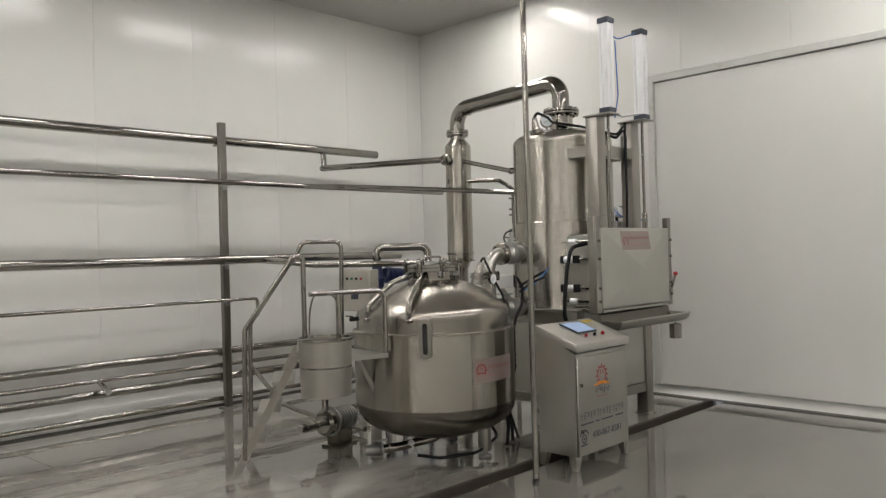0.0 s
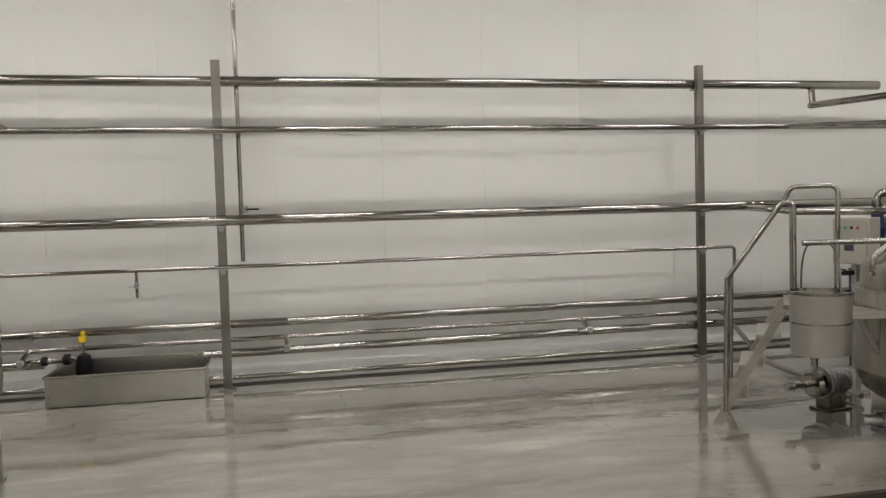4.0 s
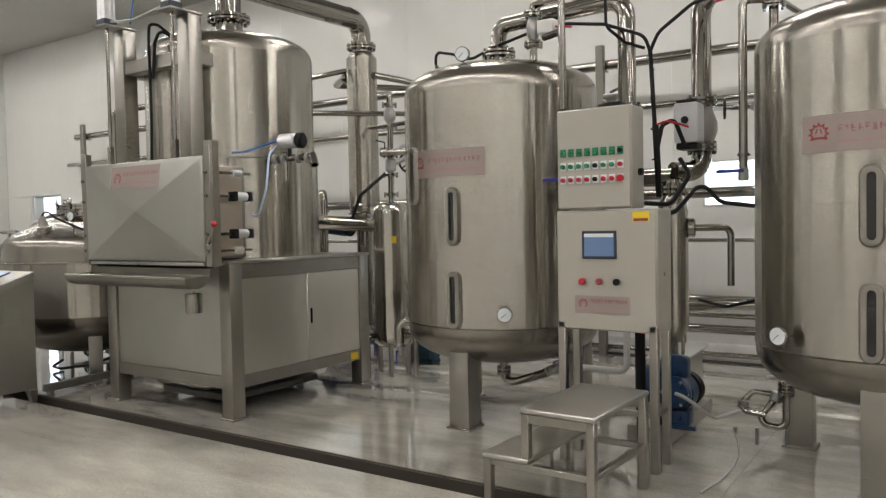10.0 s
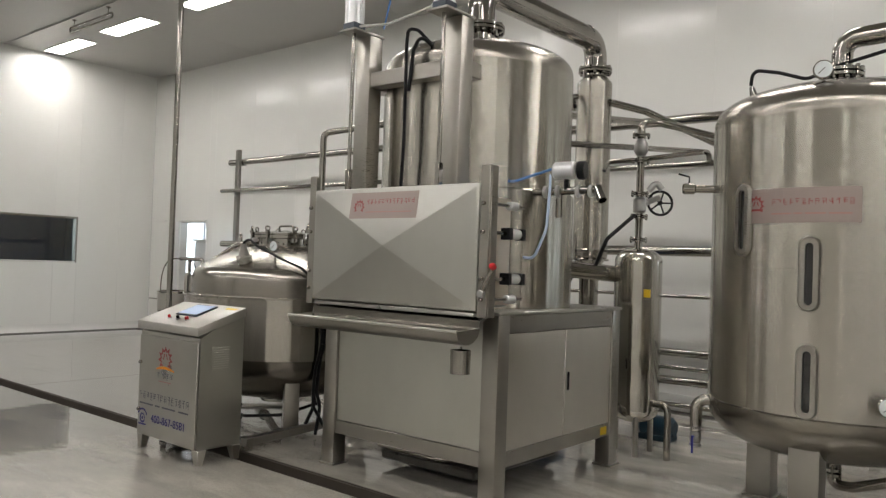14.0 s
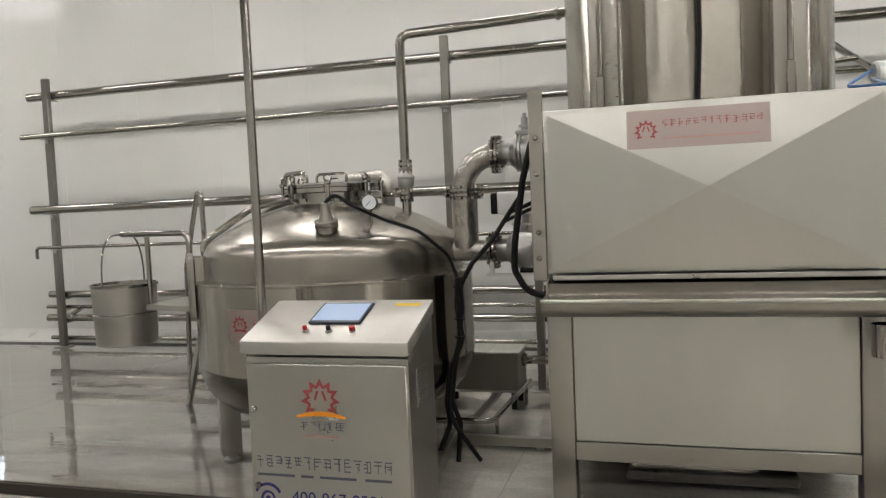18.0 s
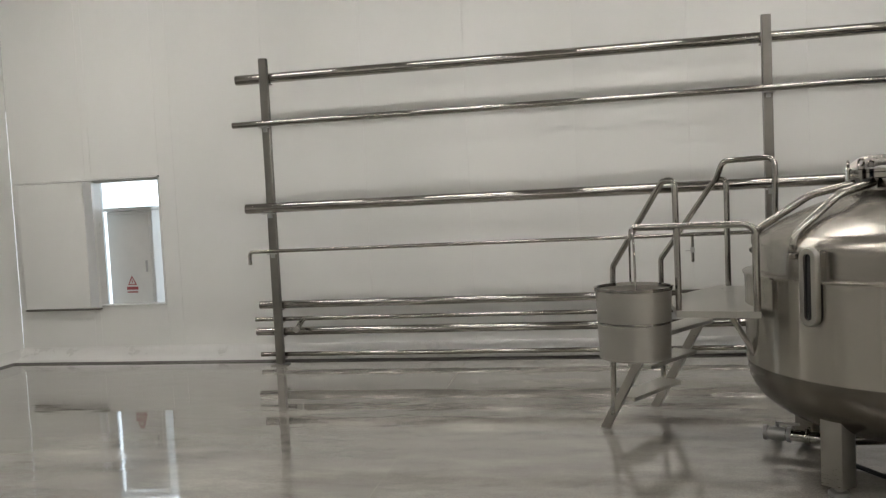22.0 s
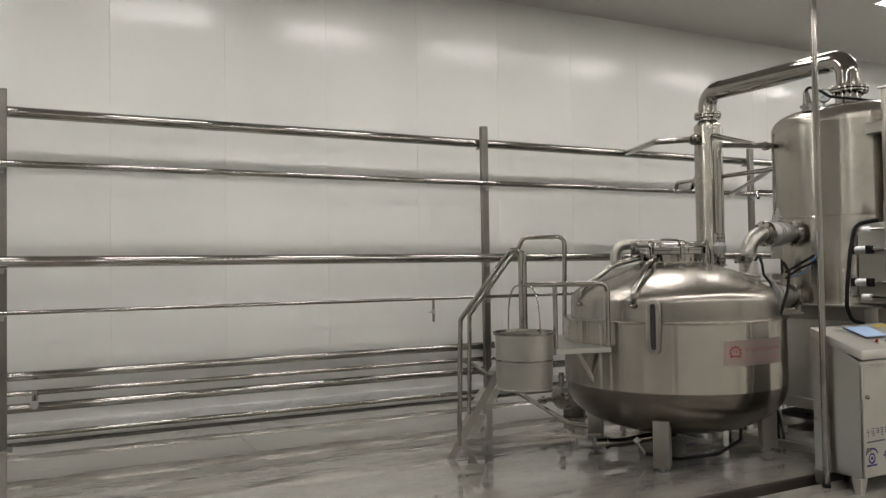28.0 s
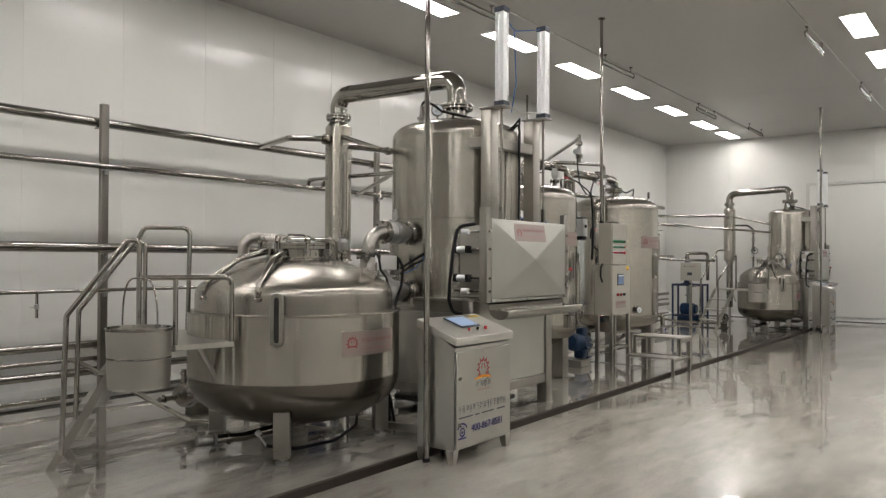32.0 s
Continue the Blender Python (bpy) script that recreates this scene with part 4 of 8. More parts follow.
    sn = part("sensor", shaped([(0.032, 0), (0.032, 0.05), (0.045, 0.052), (0.045, 0.07), (0.028, 0.075), (0.014, 0.15), (0, 0.152)], (sx, -0.08, 2.390), (0.25 * side, -0.1, 1), 16), "pipe", t, "small cone-shaped sensor head")
    part("cable", tube([(sx * 1.09, -0.1, 2.540), (sx * 1.05, -0.12, 2.630), (sx * 0.7, -0.14, 2.590), (sx * 0.35, -0.12, 2.535), (0.05 * side, -0.06, 2.600), (-0.35 * side, -0.1, 2.670)], 0.011, 0.07, 8), "black", sn, "black sensor cable")
    part("lifting_eye", tube([(-0.12, 0.32, 2.440), (-0.12, 0.32, 2.500), (-0.04, 0.32, 2.500), (-0.04, 0.32, 2.440)], 0.01, 0.02, 8), "pipe", t)
    return t


T2, T1 = (11.605, -2.570), (9.173, -2.404)
storage_tank(*T2, 0.655, 1, "tall brushed stainless storage tank on three legs, with sight glasses")
storage_tank(*T1, 0.685, -1, "tall brushed stainless storage tank beside the control cabinet")

# vapour pipes between the two tanks, joining above the small separator
CL, CR, SEP = (10.16, -2.505), (10.57, -2.304), (10.434, -2.471)
p1 = pipe("vapour_pipe", [(T1[0], T1[1], 2.59), (T1[0], T1[1], 2.77), (CL[0], CL[1], 2.77), (CL[0], CL[1], 1.63), (SEP[0], SEP[1], 1.63)], 0.058, 0.12,
          "polished vapour pipe bent over from a tank top", flanges=[((CL[0], CL[1], 2.07), (0, 0, 1)), ((CL[0], CL[1], 1.77), (0, 0, 1))], clamps=[((9.5, -2.43, 2.77), (1, 0, 0))])
p2 = pipe("vapour_pipe", [(T2[0], T2[1], 2.59), (T2[0], T2[1], 2.73), (CR[0] + 0.45, CR[1] - 0.1, 2.76), (CR[0], CR[1], 2.77), (CR[0], CR[1], 1.66), (SEP[0], SEP[1], 1.66)], 0.062, 0.13,
          "polished vapour pipe bent over from a tank top", flanges=[((CR[0], CR[1], 2.10), (0, 0, 1)), ((CR[0], CR[1], 1.81), (0, 0, 1)), ((11.21, -2.47, 2.75), (1, 0.2, 0))])
for (x, y), dx in ((CL, 0.0), (CR, -0.02)):
    v = thing("valve", x, y, 1.94, 0, "cast ball valve between flanges in a vapour pipe", "valve", "vapour valves")
    part("valve_body", shaped([(0.062, -0.14), (0.07, -0.1), (0.095, -0.03), (0.095, 0.03), (0.07, 0.1), (0.062, 0.14)], (0, 0, 0), (0, 0, 1), 24), "cast", v)
    part("stem", rod((0, -0.08, 0), (dx * 0.6, -0.14, 0), 0.02, 10), "pipe", v)
    a = part("actuator", box(dx - 0.07, -0.29, -0.115, dx + 0.075, -0.14, 0.125, 0.012, 2), "grey_case", v, "boxy grey electric actuator")
    part("actuator_base", box(dx - 0.06, -0.28, -0.155, dx + 0.065, -0.15, -0.116, 0.008), "black", a)
    part("actuator_cap", box(dx - 0.06, -0.28, 0.126, dx + 0.065, -0.15, 0.145, 0.006), "black", a)
    part("knob", disc((dx, -0.298, 0.02), (0, 1, 0), 0.022, 0.02, 0.003, 12), "black", a)
w = thing("hand_valve", 10.815, -1.74, 2.12, 0, "small valve with a black spoked handwheel", "valve", "hand valves")
part("valve_body", merged(disc((0, 0, 0), (1, -0.4, 0), 0.03, 0.12, 0.01, 14), rod((0, 0, -0.14), (0, 0, 0.14), 0.022, 12)), "cast", w)
part("neck", rod((0, 0, 0), (-0.2, 0.0, 0.0), 0.016, 10), "pipe", w)
wheel((-0.24, 0.0, 0.0), (-1, -0.3, 0), 0.066, w)
w = thing("hand_valve", 10.0, -2.36, 1.84, 0, "small flanged valve with a round dark cap, beside a vapour pipe", "valve", "hand valves")
part("stub", tube([(0.12, -0.11, 0.0), (0, 0, 0.0), (0, 0, 0.22)], 0.022, 0.04, 12), "pipe", w)
part("valve_body", shaped([(0.024, 0.12), (0.045, 0.16), (0.05, 0.22), (0.034, 0.28), (0.03, 0.33)], (0, 0, 0), (0, 0, 1), 18), "cast", w)
part("cap", disc((0, 0, 0.345), (0, 0, 1), 0.062, 0.03, 0.006, 20), "cast", w)
part("bonnet_lever", tube([(0.0, -0.02, 0.37), (0.06, -0.03, 0.39), (0.11, -0.04, 0.37)], 0.011, 0.03, 8), "pipe", w)
sp = thing("separator", SEP[0], SEP[1], 0.05, 0, "slim stainless separator column above the vacuum pump", "separator")
part("shell", lathe([(0.05, 0.56), (0.085, 0.62), (0.092, 0.66), (0.092, 1.36), (0.085, 1.42), (0.055, 1.47), (0.055, 1.56)], 36), "tank", sp)
flange((0, 0, 1.50), (0, 0, 1), 0.055, sp, 8)
for k in range(3):
    a = radians(120 * k + 20)
    part("strut", rod((0.05 * math.cos(a), 0.05 * math.sin(a), 0.44), (0.06 * math.cos(a), 0.06 * math.sin(a), 0.62), 0.012, 8), "pipe", sp)
part("side_port", tube([(0.09, 0, 1.26), (0.32, 0.12, 1.26), (0.32, 0.12, 0.9)], 0.022, 0.05, 12), "pipe", sp)
part("port_collar", disc((0.11, 0.01, 1.26), (1, 0.3, 0), 0.06, 0.05, 0.008, 20), "pipe", sp)
# vacuum pump and its tank below
pump = thing("vacuum_pump", 10.46, -2.38, 0, 0, "blue painted vacuum pump beside a steel water tank", "pump")
part("base_plate", box(-0.25, -0.33, 0.0, 0.02, 0.63, 0.10, 0.006), "frame", pump)
part("water_tank", box(-0.25, 0.05, 0.101, -0.03, 0.58, 0.44, 0.008), "sheet", pump, "stainless water tank")
part("tank_lid", moved(box(-0.27, -0.02, 0, 0.0, 0.58, 0.014, 0.004), pose(0.0, 0.05, 0.443, 2, 0, 0)), "plate", pump, "pale steel lid")
bd = part("casing", merged(disc((0.02, -0.20, 0.31), (0.12, 1, 0), 0.125, 0.14, 0.03, 32), disc((-0.10, -0.17, 0.33), (1, -0.2, 0), 0.12, 0.2, 0.02, 28), box(-0.09, -0.27, 0.10, 0.11, -0.13, 0.22, 0.025, 3), box(-0.07, -0.26, 0.38, 0.10, -0.14, 0.535, 0.035, 3)), "blue", pump, "cast blue casing")
part("end_cover", disc((0.04, -0.285, 0.32), (0.12, 1, 0), 0.10, 0.04, 0.015, 24), "blue", bd)
for k in range(6):
    part("cover_bolt", disc((0.04 + 0.078 * math.cos(k * 1.0472), -0.308, 0.32 + 0.078 * math.sin(k * 1.0472)), (0.12, 1, 0), 0.010, 0.012, 0.002, 8), "cast", bd)
part("foot_bar", box(0.02, -0.30, 0.101, 0.16, -0.27, 0.125, 0.004), "blue", bd)
part("motor", merged(disc((0.03, -0.05, 0.30), (0.12, 1, 0), 0.105, 0.15, 0.02, 24), disc((0.03, -0.065, 0.30), (0.12, 1, 0), 0.115, 0.03, 0.004, 24)), "black", pump, "black motor end")
part("riser", rod((-0.01, -0.15, 0.52), (-0.026, -0.09, 0.66), 0.028, 12), "pipe", pump)
part("hose", tube([(0.05, -0.31, 0.32), (0.11, -0.34, 0.31), (0.25, -0.2, 0.17), (0.36, 0.0, 0.19)], 0.012, 0.06, 10), "hose_clear", pump, "clear suction hose")
part("drain_pipe", tube([(-0.70, -0.02, 0.364), (-0.36, -0.02, 0.364), (-0.36, -0.02, 0.90), (-0.1, -0.08, 0.98)], 0.022, 0.06, 12), "trim", pump, "white plastic drain pipe")
pm = thing("pipe_manifold", 11.07, -2.38, 0, 0, "low looped pipework with a valve beside a tank leg", "pipework")
part("tube", tube([(0, 0, 0.40), (0, 0, 0.11), (-0.17, -0.03, 0.13), (-0.07, 0.04, 0.27)], 0.022, 0.045, 12), "pipe", pm)
part("tube", tube([(-0.07, 0.04, 0.30), (-0.19, 0.02, 0.31), (-0.25, 0.0, 0.24), (-0.24, -0.01, 0.19), (-0.11, -0.02, 0.18)], 0.018, 0.04, 12), "pipe", pm)
part("valve_body", disc((-0.06, 0.04, 0.285), (0.4, 0.2, 1), 0.038, 0.06, 0.008, 16), "cast", pm)
part("union_nut", disc((-0.24, 0.0, 0.235), (0, 0, 1), 0.032, 0.04, 0.006, 14), "cast", pm)
flange((0, 0, 0.33), (0, 0, 1), 0.032, pm, 6, thick=0.014)
flange((0, 0, 0.37), (0, 0, 1), 0.032, pm, 6, thick=0.014)
part("lever", tube([(0.0, -0.03, 0.40), (-0.05, -0.05, 0.43), (-0.10, -0.06, 0.42)], 0.008, 0.03, 8), "cast", pm)
for px, py in ((0.0, 0.0), (-0.16, -0.028)):
    part("foot", rod((px, py, 0.0), (px, py, 0.10), 0.010, 8), "cast", pm)
h = thing("floor_hose", 10.8, -2.8, 0.007, 0, "thin clear hose lying across the wet floor", "hose")
part("hose", tube([(-0.08, 0.62, 0), (0.0, 0.4, 0), (0.07, 0.12, 0), (0.095, -0.15, 0), (0.09, -0.40, 0), (0.05, -0.62, 0)], 0.006, 0.12, 8), "hose_clear", h)

# flanged valves on the tank tops, the thin pipe that links them, and their drop pipes
for x, y, z, sx in ((9.57, -2.64, 2.43, 1), (11.06, -2.65, 2.43, -1)):
    v = thing("top_valve", x, y, z, 0, "small flanged valve on a tank top with a white actuator", "valve", "top valves")
    part("stub", rod((0, 0, -0.03), (0, 0, 0.36), 0.026, 14), "pipe", v)
    part("valve_body", shaped([(0.028, -0.075), (0.045, -0.03), (0.045, 0.03), (0.028, 0.075)], (0, 0, 0.21), (0, 0, 1), 18), "cast", v)
    flange((0, 0, 0.11), (0, 0, 1), 0.042, v, 6, thick=0.014)
    flange((0, 0, 0.31), (0, 0, 1), 0.042, v, 6, thick=0.014)
    ac = part("actuator", box(min(0.05 * sx, 0.17 * sx), -0.05, 0.16, max(0.05 * sx, 0.17 * sx), 0.04, 0.25, 0.008), "white", v, "small white actuator")
    part("wires", tube([(0.17 * sx, -0.02, 0.20), (0.22 * sx, -0.03, 0.19), (0.30 * sx, -0.06, 0.17)], 0.008, 0.03, 6), "red", ac, "thin red wires")
pipe("steam_pipe", [(9.57, -2.64, 2.77), (9.57, -2.64, 2.80), (9.66, -2.645, 2.805), (10.96, -2.655, 2.90), (11.06, -2.65, 2.88), (11.06, -2.65, 2.77)], 0.026, 0.05, "thin polished pipe linking the tank tops")
for x, y, z, sx in ((9.84, -2.78, 2.56, -1), (10.91, -2.72, 2.58, 1)):
    pipe("drop_pipe", [(x + sx * 0.16, y + 0.08, z), (x, y, z), (x, y, 1.62)], 0.024, 0.04, "thin polished drop pipe with a blue lever valve", clamps=[((x, y, 1.72), (0, 0, 1))])
    b = thing("lever_valve", x, y, 1.62, 0, "small ball valve with a blue lever", "valve", "lever valves")
    part("valve_body", disc((0, 0, -0.01), (0, 0, 1), 0.03, 0.07, 0.006, 12), "cast", b)
    part("lever", box(-0.14, -0.045, 0.0, 0.01, -0.031, 0.02, 0.003), "lever_blue", b)
pipe("branch_pipe", [(10.262, -2.65, 3.22), (10.34, -2.56, 3.19), (11.6, -0.02, 2.44)], 0.024, 0, "thin pipe sloping down from the wall to the tank tops")
pipe("branch_pipe", [(9.965, PY, 2.390), (10.815, -1.55, 2.150), (10.815, -1.95, 2.090)], 0.03, 0, "pipe sloping from the wall rack towards the separator")
rv = thing("relief_valve", 10.262, -2.65, 2.855, 0, "small flanged valve standing on a thin pipe", "valve")
part("stem", rod((0, 0, 0), (0, 0, 0.40), 0.022, 12), "pipe", rv)
for z in (0.08, 0.11, 0.26, 0.29):
    part("flange", disc((0, 0, z), (0, 0, 1), 0.055, 0.018, 0.003, 20), "pipe", rv)
part("valve_body", disc((0, 0, 0.185), (0, 0, 1), 0.034, 0.10, 0.015, 16), "cast", rv)
part("motor_neck", rod((-0.11, -0.02, 0.155), (0, 0, 0.18), 0.013, 8), "pipe", rv)
part("motor_head", disc((-0.135, -0.025, 0.145), (1, 0, 0.1), 0.042, 0.06, 0.01, 16), "cast", rv)
part("cable", tube([(-0.15, -0.04, 0.11), (-0.16, -0.06, -0.1), (-0.15, -0.08, -0.3), (-0.02, -0.1, -0.42), (0.10, -0.11, -0.47)], 0.010, 0.1, 8), "black", rv, "thin black cable")
pipe("upright_pipe", [(10.845, -1.55, 2.170), (10.845, -1.55, 0.720)], 0.022, 0, "slim upright pipe behind the separator", clamps=[((10.845, -1.55, 0.790), (0, 0, 1))])
pipe("low_pipe", [(10.165, -1.4, 0.000), (10.165, -1.4, 0.690), (11.365, -1.25, 0.770), (12.065, -1.25, 0.770)], 0.036, 0.05, "low horizontal pipe behind the tanks", clamps=[((10.865, -1.31, 0.737), (1, 0.1, 0))])

# black cable trunk over the cabinet
ct = thing("cable_trunk", 10.41, -2.78, 1.3, 0, "thick black bundled cables rising behind the control cabinet", "cable")
part("trunk", tube([(0.03, 0.02, 0.20), (0.03, 0.01, 0.36), (0.02, 0, 0.62)], 0.019, 0.15, 10), "black", ct)
part("trunk", tube([(0.02, 0, 0.55), (0.005, 0, 0.85), (-0.01, 0.01, 1.07)], 0.013, 0.15, 10), "black", ct)
for z in (0.42, 0.60, 0.78, 0.95):
    part("cable_tie", disc((0.03 - 0.03 * z, 0.005, z), (0, 0, 1), 0.022 if z < 0.61 else 0.016, 0.008, 0, 12), "black", ct)
part("branch", tube([(-0.01, 0.01, 1.06), (-0.05, 0.03, 1.16), (-0.32, 0.08, 1.28), (-0.62, 0.12, 1.34)], 0.0105, 0.12, 10), "black", ct)
part("branch", tube([(-0.01, 0.01, 1.06), (0.03, 0.04, 1.17), (0.22, 0.09, 1.32), (0.44, 0.12, 1.36), (0.9, 0.05, 1.30)], 0.011, 0.12, 10), "black", ct)
part("tail", tube([(0.02, -0.2, 0.16), (0.14, -0.1, 0.15), (0.22, 0.0, 0.32), (0.14, 0.08, 0.42)], 0.014, 0.07, 10), "black", ct)
part("tail", tube([(0.02, -0.2, 0.11), (0.16, -0.1, 0.1), (0.27, 0.05, 0.28), (0.36, 0.12, 0.16), (0.62, 0.22, 0.12)], 0.013, 0.07, 10), "black", ct)
part("arch", tube([(0.03, 0.0, 0.48), (0.05, 0.03, 0.62), (0.11, 0.07, 0.66), (0.16, 0.11, 0.50)], 0.013, 0.05, 10), "black", ct)
part("red_wires", tube([(0.02, 0, 0.62), (0.1, -0.02, 0.64), (0.2, 0.05, 0.6)], 0.006, 0.05, 6), "red", ct, "thin red wires")
part("floor_cable", tube([(-0.05, -0.10, -0.50), (-0.05, -0.10, -0.9), (-0.045, -0.09, -1.297)], 0.030, 0.2, 12), "black", ct, "thick black cable sleeve")
part("red_sleeve", tube([(-0.02, -0.13, -0.54), (-0.02, -0.13, -0.60)], 0.012, 0, 8), "red", ct, "red cable end")
part("thin_cable", tube([(0.20, 0.22, -0.42), (0.34, 0.30, -0.47), (0.55, 0.5, -0.42), (0.63, 0.75, -0.30)], 0.010, 0.1, 8), "black", ct)

# ---- control cabinet and step stool ----
cc = thing("control_cabinet", 10.30, -3.16, 0, 0, "beige control cabinet on steel legs with buttons and a screen", "control cabinet")
for x in (-0.265, 0.265):
    for y in (-0.08, 0.12):
        part("leg", box(x - 0.022, y - 0.022, 0, x + 0.022, y + 0.022, 0.80, 0.004), "frame", cc)
part("stretcher", box(-0.243, -0.095, 0.30, 0.243, -0.065, 0.33, 0.003), "frame", cc)
part("stretcher", box(-0.243, 0.105, 0.30, 0.243, 0.135, 0.33, 0.003), "frame", cc)
part("stretcher", box(0.25, -0.058, 0.30, 0.28, 0.098, 0.33, 0.003), "frame", cc)
low = part("lower_box", box(-0.29, -0.085, 0.755, 0.29, 0.145, 1.425, 0.006), "beige", cc, "beige steel box")
ld = part("door", box(-0.285, -0.102, 0.76, 0.285, -0.087, 1.42, 0.005), "beige", low)
part("screen_frame", box(-0.13, -0.112, 1.155, 0.07, -0.1025, 1.31, 0.004), "bezel", ld)
part("screen", box(-0.115, -0.1145, 1.17, 0.055, -0.1125, 1.295, 0), "cabinet_screen", ld, "lit touch screen", 0)
part("screen_header", box(-0.115, -0.116, 1.275, 0.055, -0.1147, 1.295, 0), "dial", ld, smooth=0)
for x, c in ((-0.13, "red"), (-0.03, "print_red"), (0.07, "black")):
    k = part("button", disc((x, -0.115, 1.03), (0, 1, 0), 0.019, 0.028, 0.004, 14), c, ld)
    part("button_ring", disc((x, -0.1045, 1.03), (0, 1, 0), 0.026, 0.006, 0, 16), "cast", k)
lb = part("label", box(-0.18, -0.1035, 0.85, 0.14, -0.1022, 0.95, 0), "sticker", ld, "faded label with red print", 0)
flat_glyphs(13, -0.085, 0.125, -0.1036, 0.918, 0.024, "print_red", lb, 3)
part("mark", burst(bmesh.new(), pose(-0.13, -0.1036, 0.905), 0.06), "print_red", lb, smooth=0)
part("yellow_sticker", box(0.16, -0.1036, 1.355, 0.25, -0.1024, 1.41, 0), "yellow", ld, "yellow warning sticker", 0)
part("sticker_band", box(0.165, -0.1042, 1.36, 0.245, -0.1037, 1.375, 0), "print_red", ld, smooth=0)
part("lock", disc((0.293, 0.02, 1.07), (1, 0, 0), 0.012, 0.012, 0.002, 10), "cast", low)
up = part("upper_box", box(-0.28, -0.085, 1.432, 0.155, 0.10, 1.99, 0.006), "beige", cc, "beige switch box")
ud = part("door", box(-0.276, -0.102, 1.438, 0.15, -0.087, 1.984, 0.005), "beige", up)
for r in range(3):
    for k in range(8):
        x, z = -0.24 + 0.048 * k, 1.745 - 0.075 * r
        col = "green" if r == 0 or (r == 1 and k < 7) else "red"
        if (r, k) in ((0, 7), (1, 4), (2, 4)):
            col = "black"
        b = part("button", disc((x, -0.112, z), (0, 1, 0), 0.013 if (r, k) != (2, 7) else 0.02, 0.024, 0.003, 10), col, ud)
        part("button_plate", box(x - 0.017, -0.1035, z - 0.021, x + 0.017, -0.1024, z + 0.023, 0), "dial" if r else "green", b, smooth=0)
part("top_ring", tube([(0.0 + 0.07 * math.cos(k * 0.4), 0.02 + 0.07 * math.sin(k * 0.4), 2.002) for k in range(17)], 0.012, seg=8), "black", up, "coiled black cable")
part("side_cable", tube([(-0.28, 0.04, 1.44), (-0.335, 0.04, 1.40), (-0.345, 0.04, 1.28), (-0.285, 0.04, 1.20)], 0.013, 0.06, 10), "black", up, "black cable loop")
part("gland", disc((0.165, 0.02, 1.63), (1, 0, 0), 0.02, 0.03, 0.004, 12), "black", up)

st = thing("step_stool", 10.41, -3.79, 0, -2, "two-step brushed steel stool in front of the control cabinet", "stool")
part("upper_tread", box(-0.19, -0.33, 0.475, 0.19, 0.33, 0.50, 0.006), "worn", st)
part("lower_tread", box(-0.40, -0.33, 0.235, -0.15, 0.33, 0.26, 0.006), "worn", st)
for x, y, z in ((0.165, -0.305, 0.475), (0.165, 0.305, 0.475), (-0.165, -0.305, 0.475), (-0.165, 0.305, 0.475), (-0.375, -0.305, 0.235), (-0.375, 0.305, 0.235)):
    part("leg", box(x - 0.02, y - 0.02, 0 if x != -0.165 else 0.26, x + 0.02, y + 0.02, z, 0.004), "frame", st)
for y in (-0.305, 0.305):
    part("rail", box(-0.355, y - 0.018, 0.205, 0.145, y + 0.018, 0.234, 0.003), "frame", st)
    part("lower_rail", box(-0.145, y - 0.015, 0.43, 0.145, y + 0.015, 0.474, 0.003), "frame", st)
part("cross_rail", box(0.15, -0.285, 0.205, 0.18, 0.285, 0.234, 0.003), "frame", st)


# ---- fryer units: press chamber with vapour tank, kettle, console, condenser ----


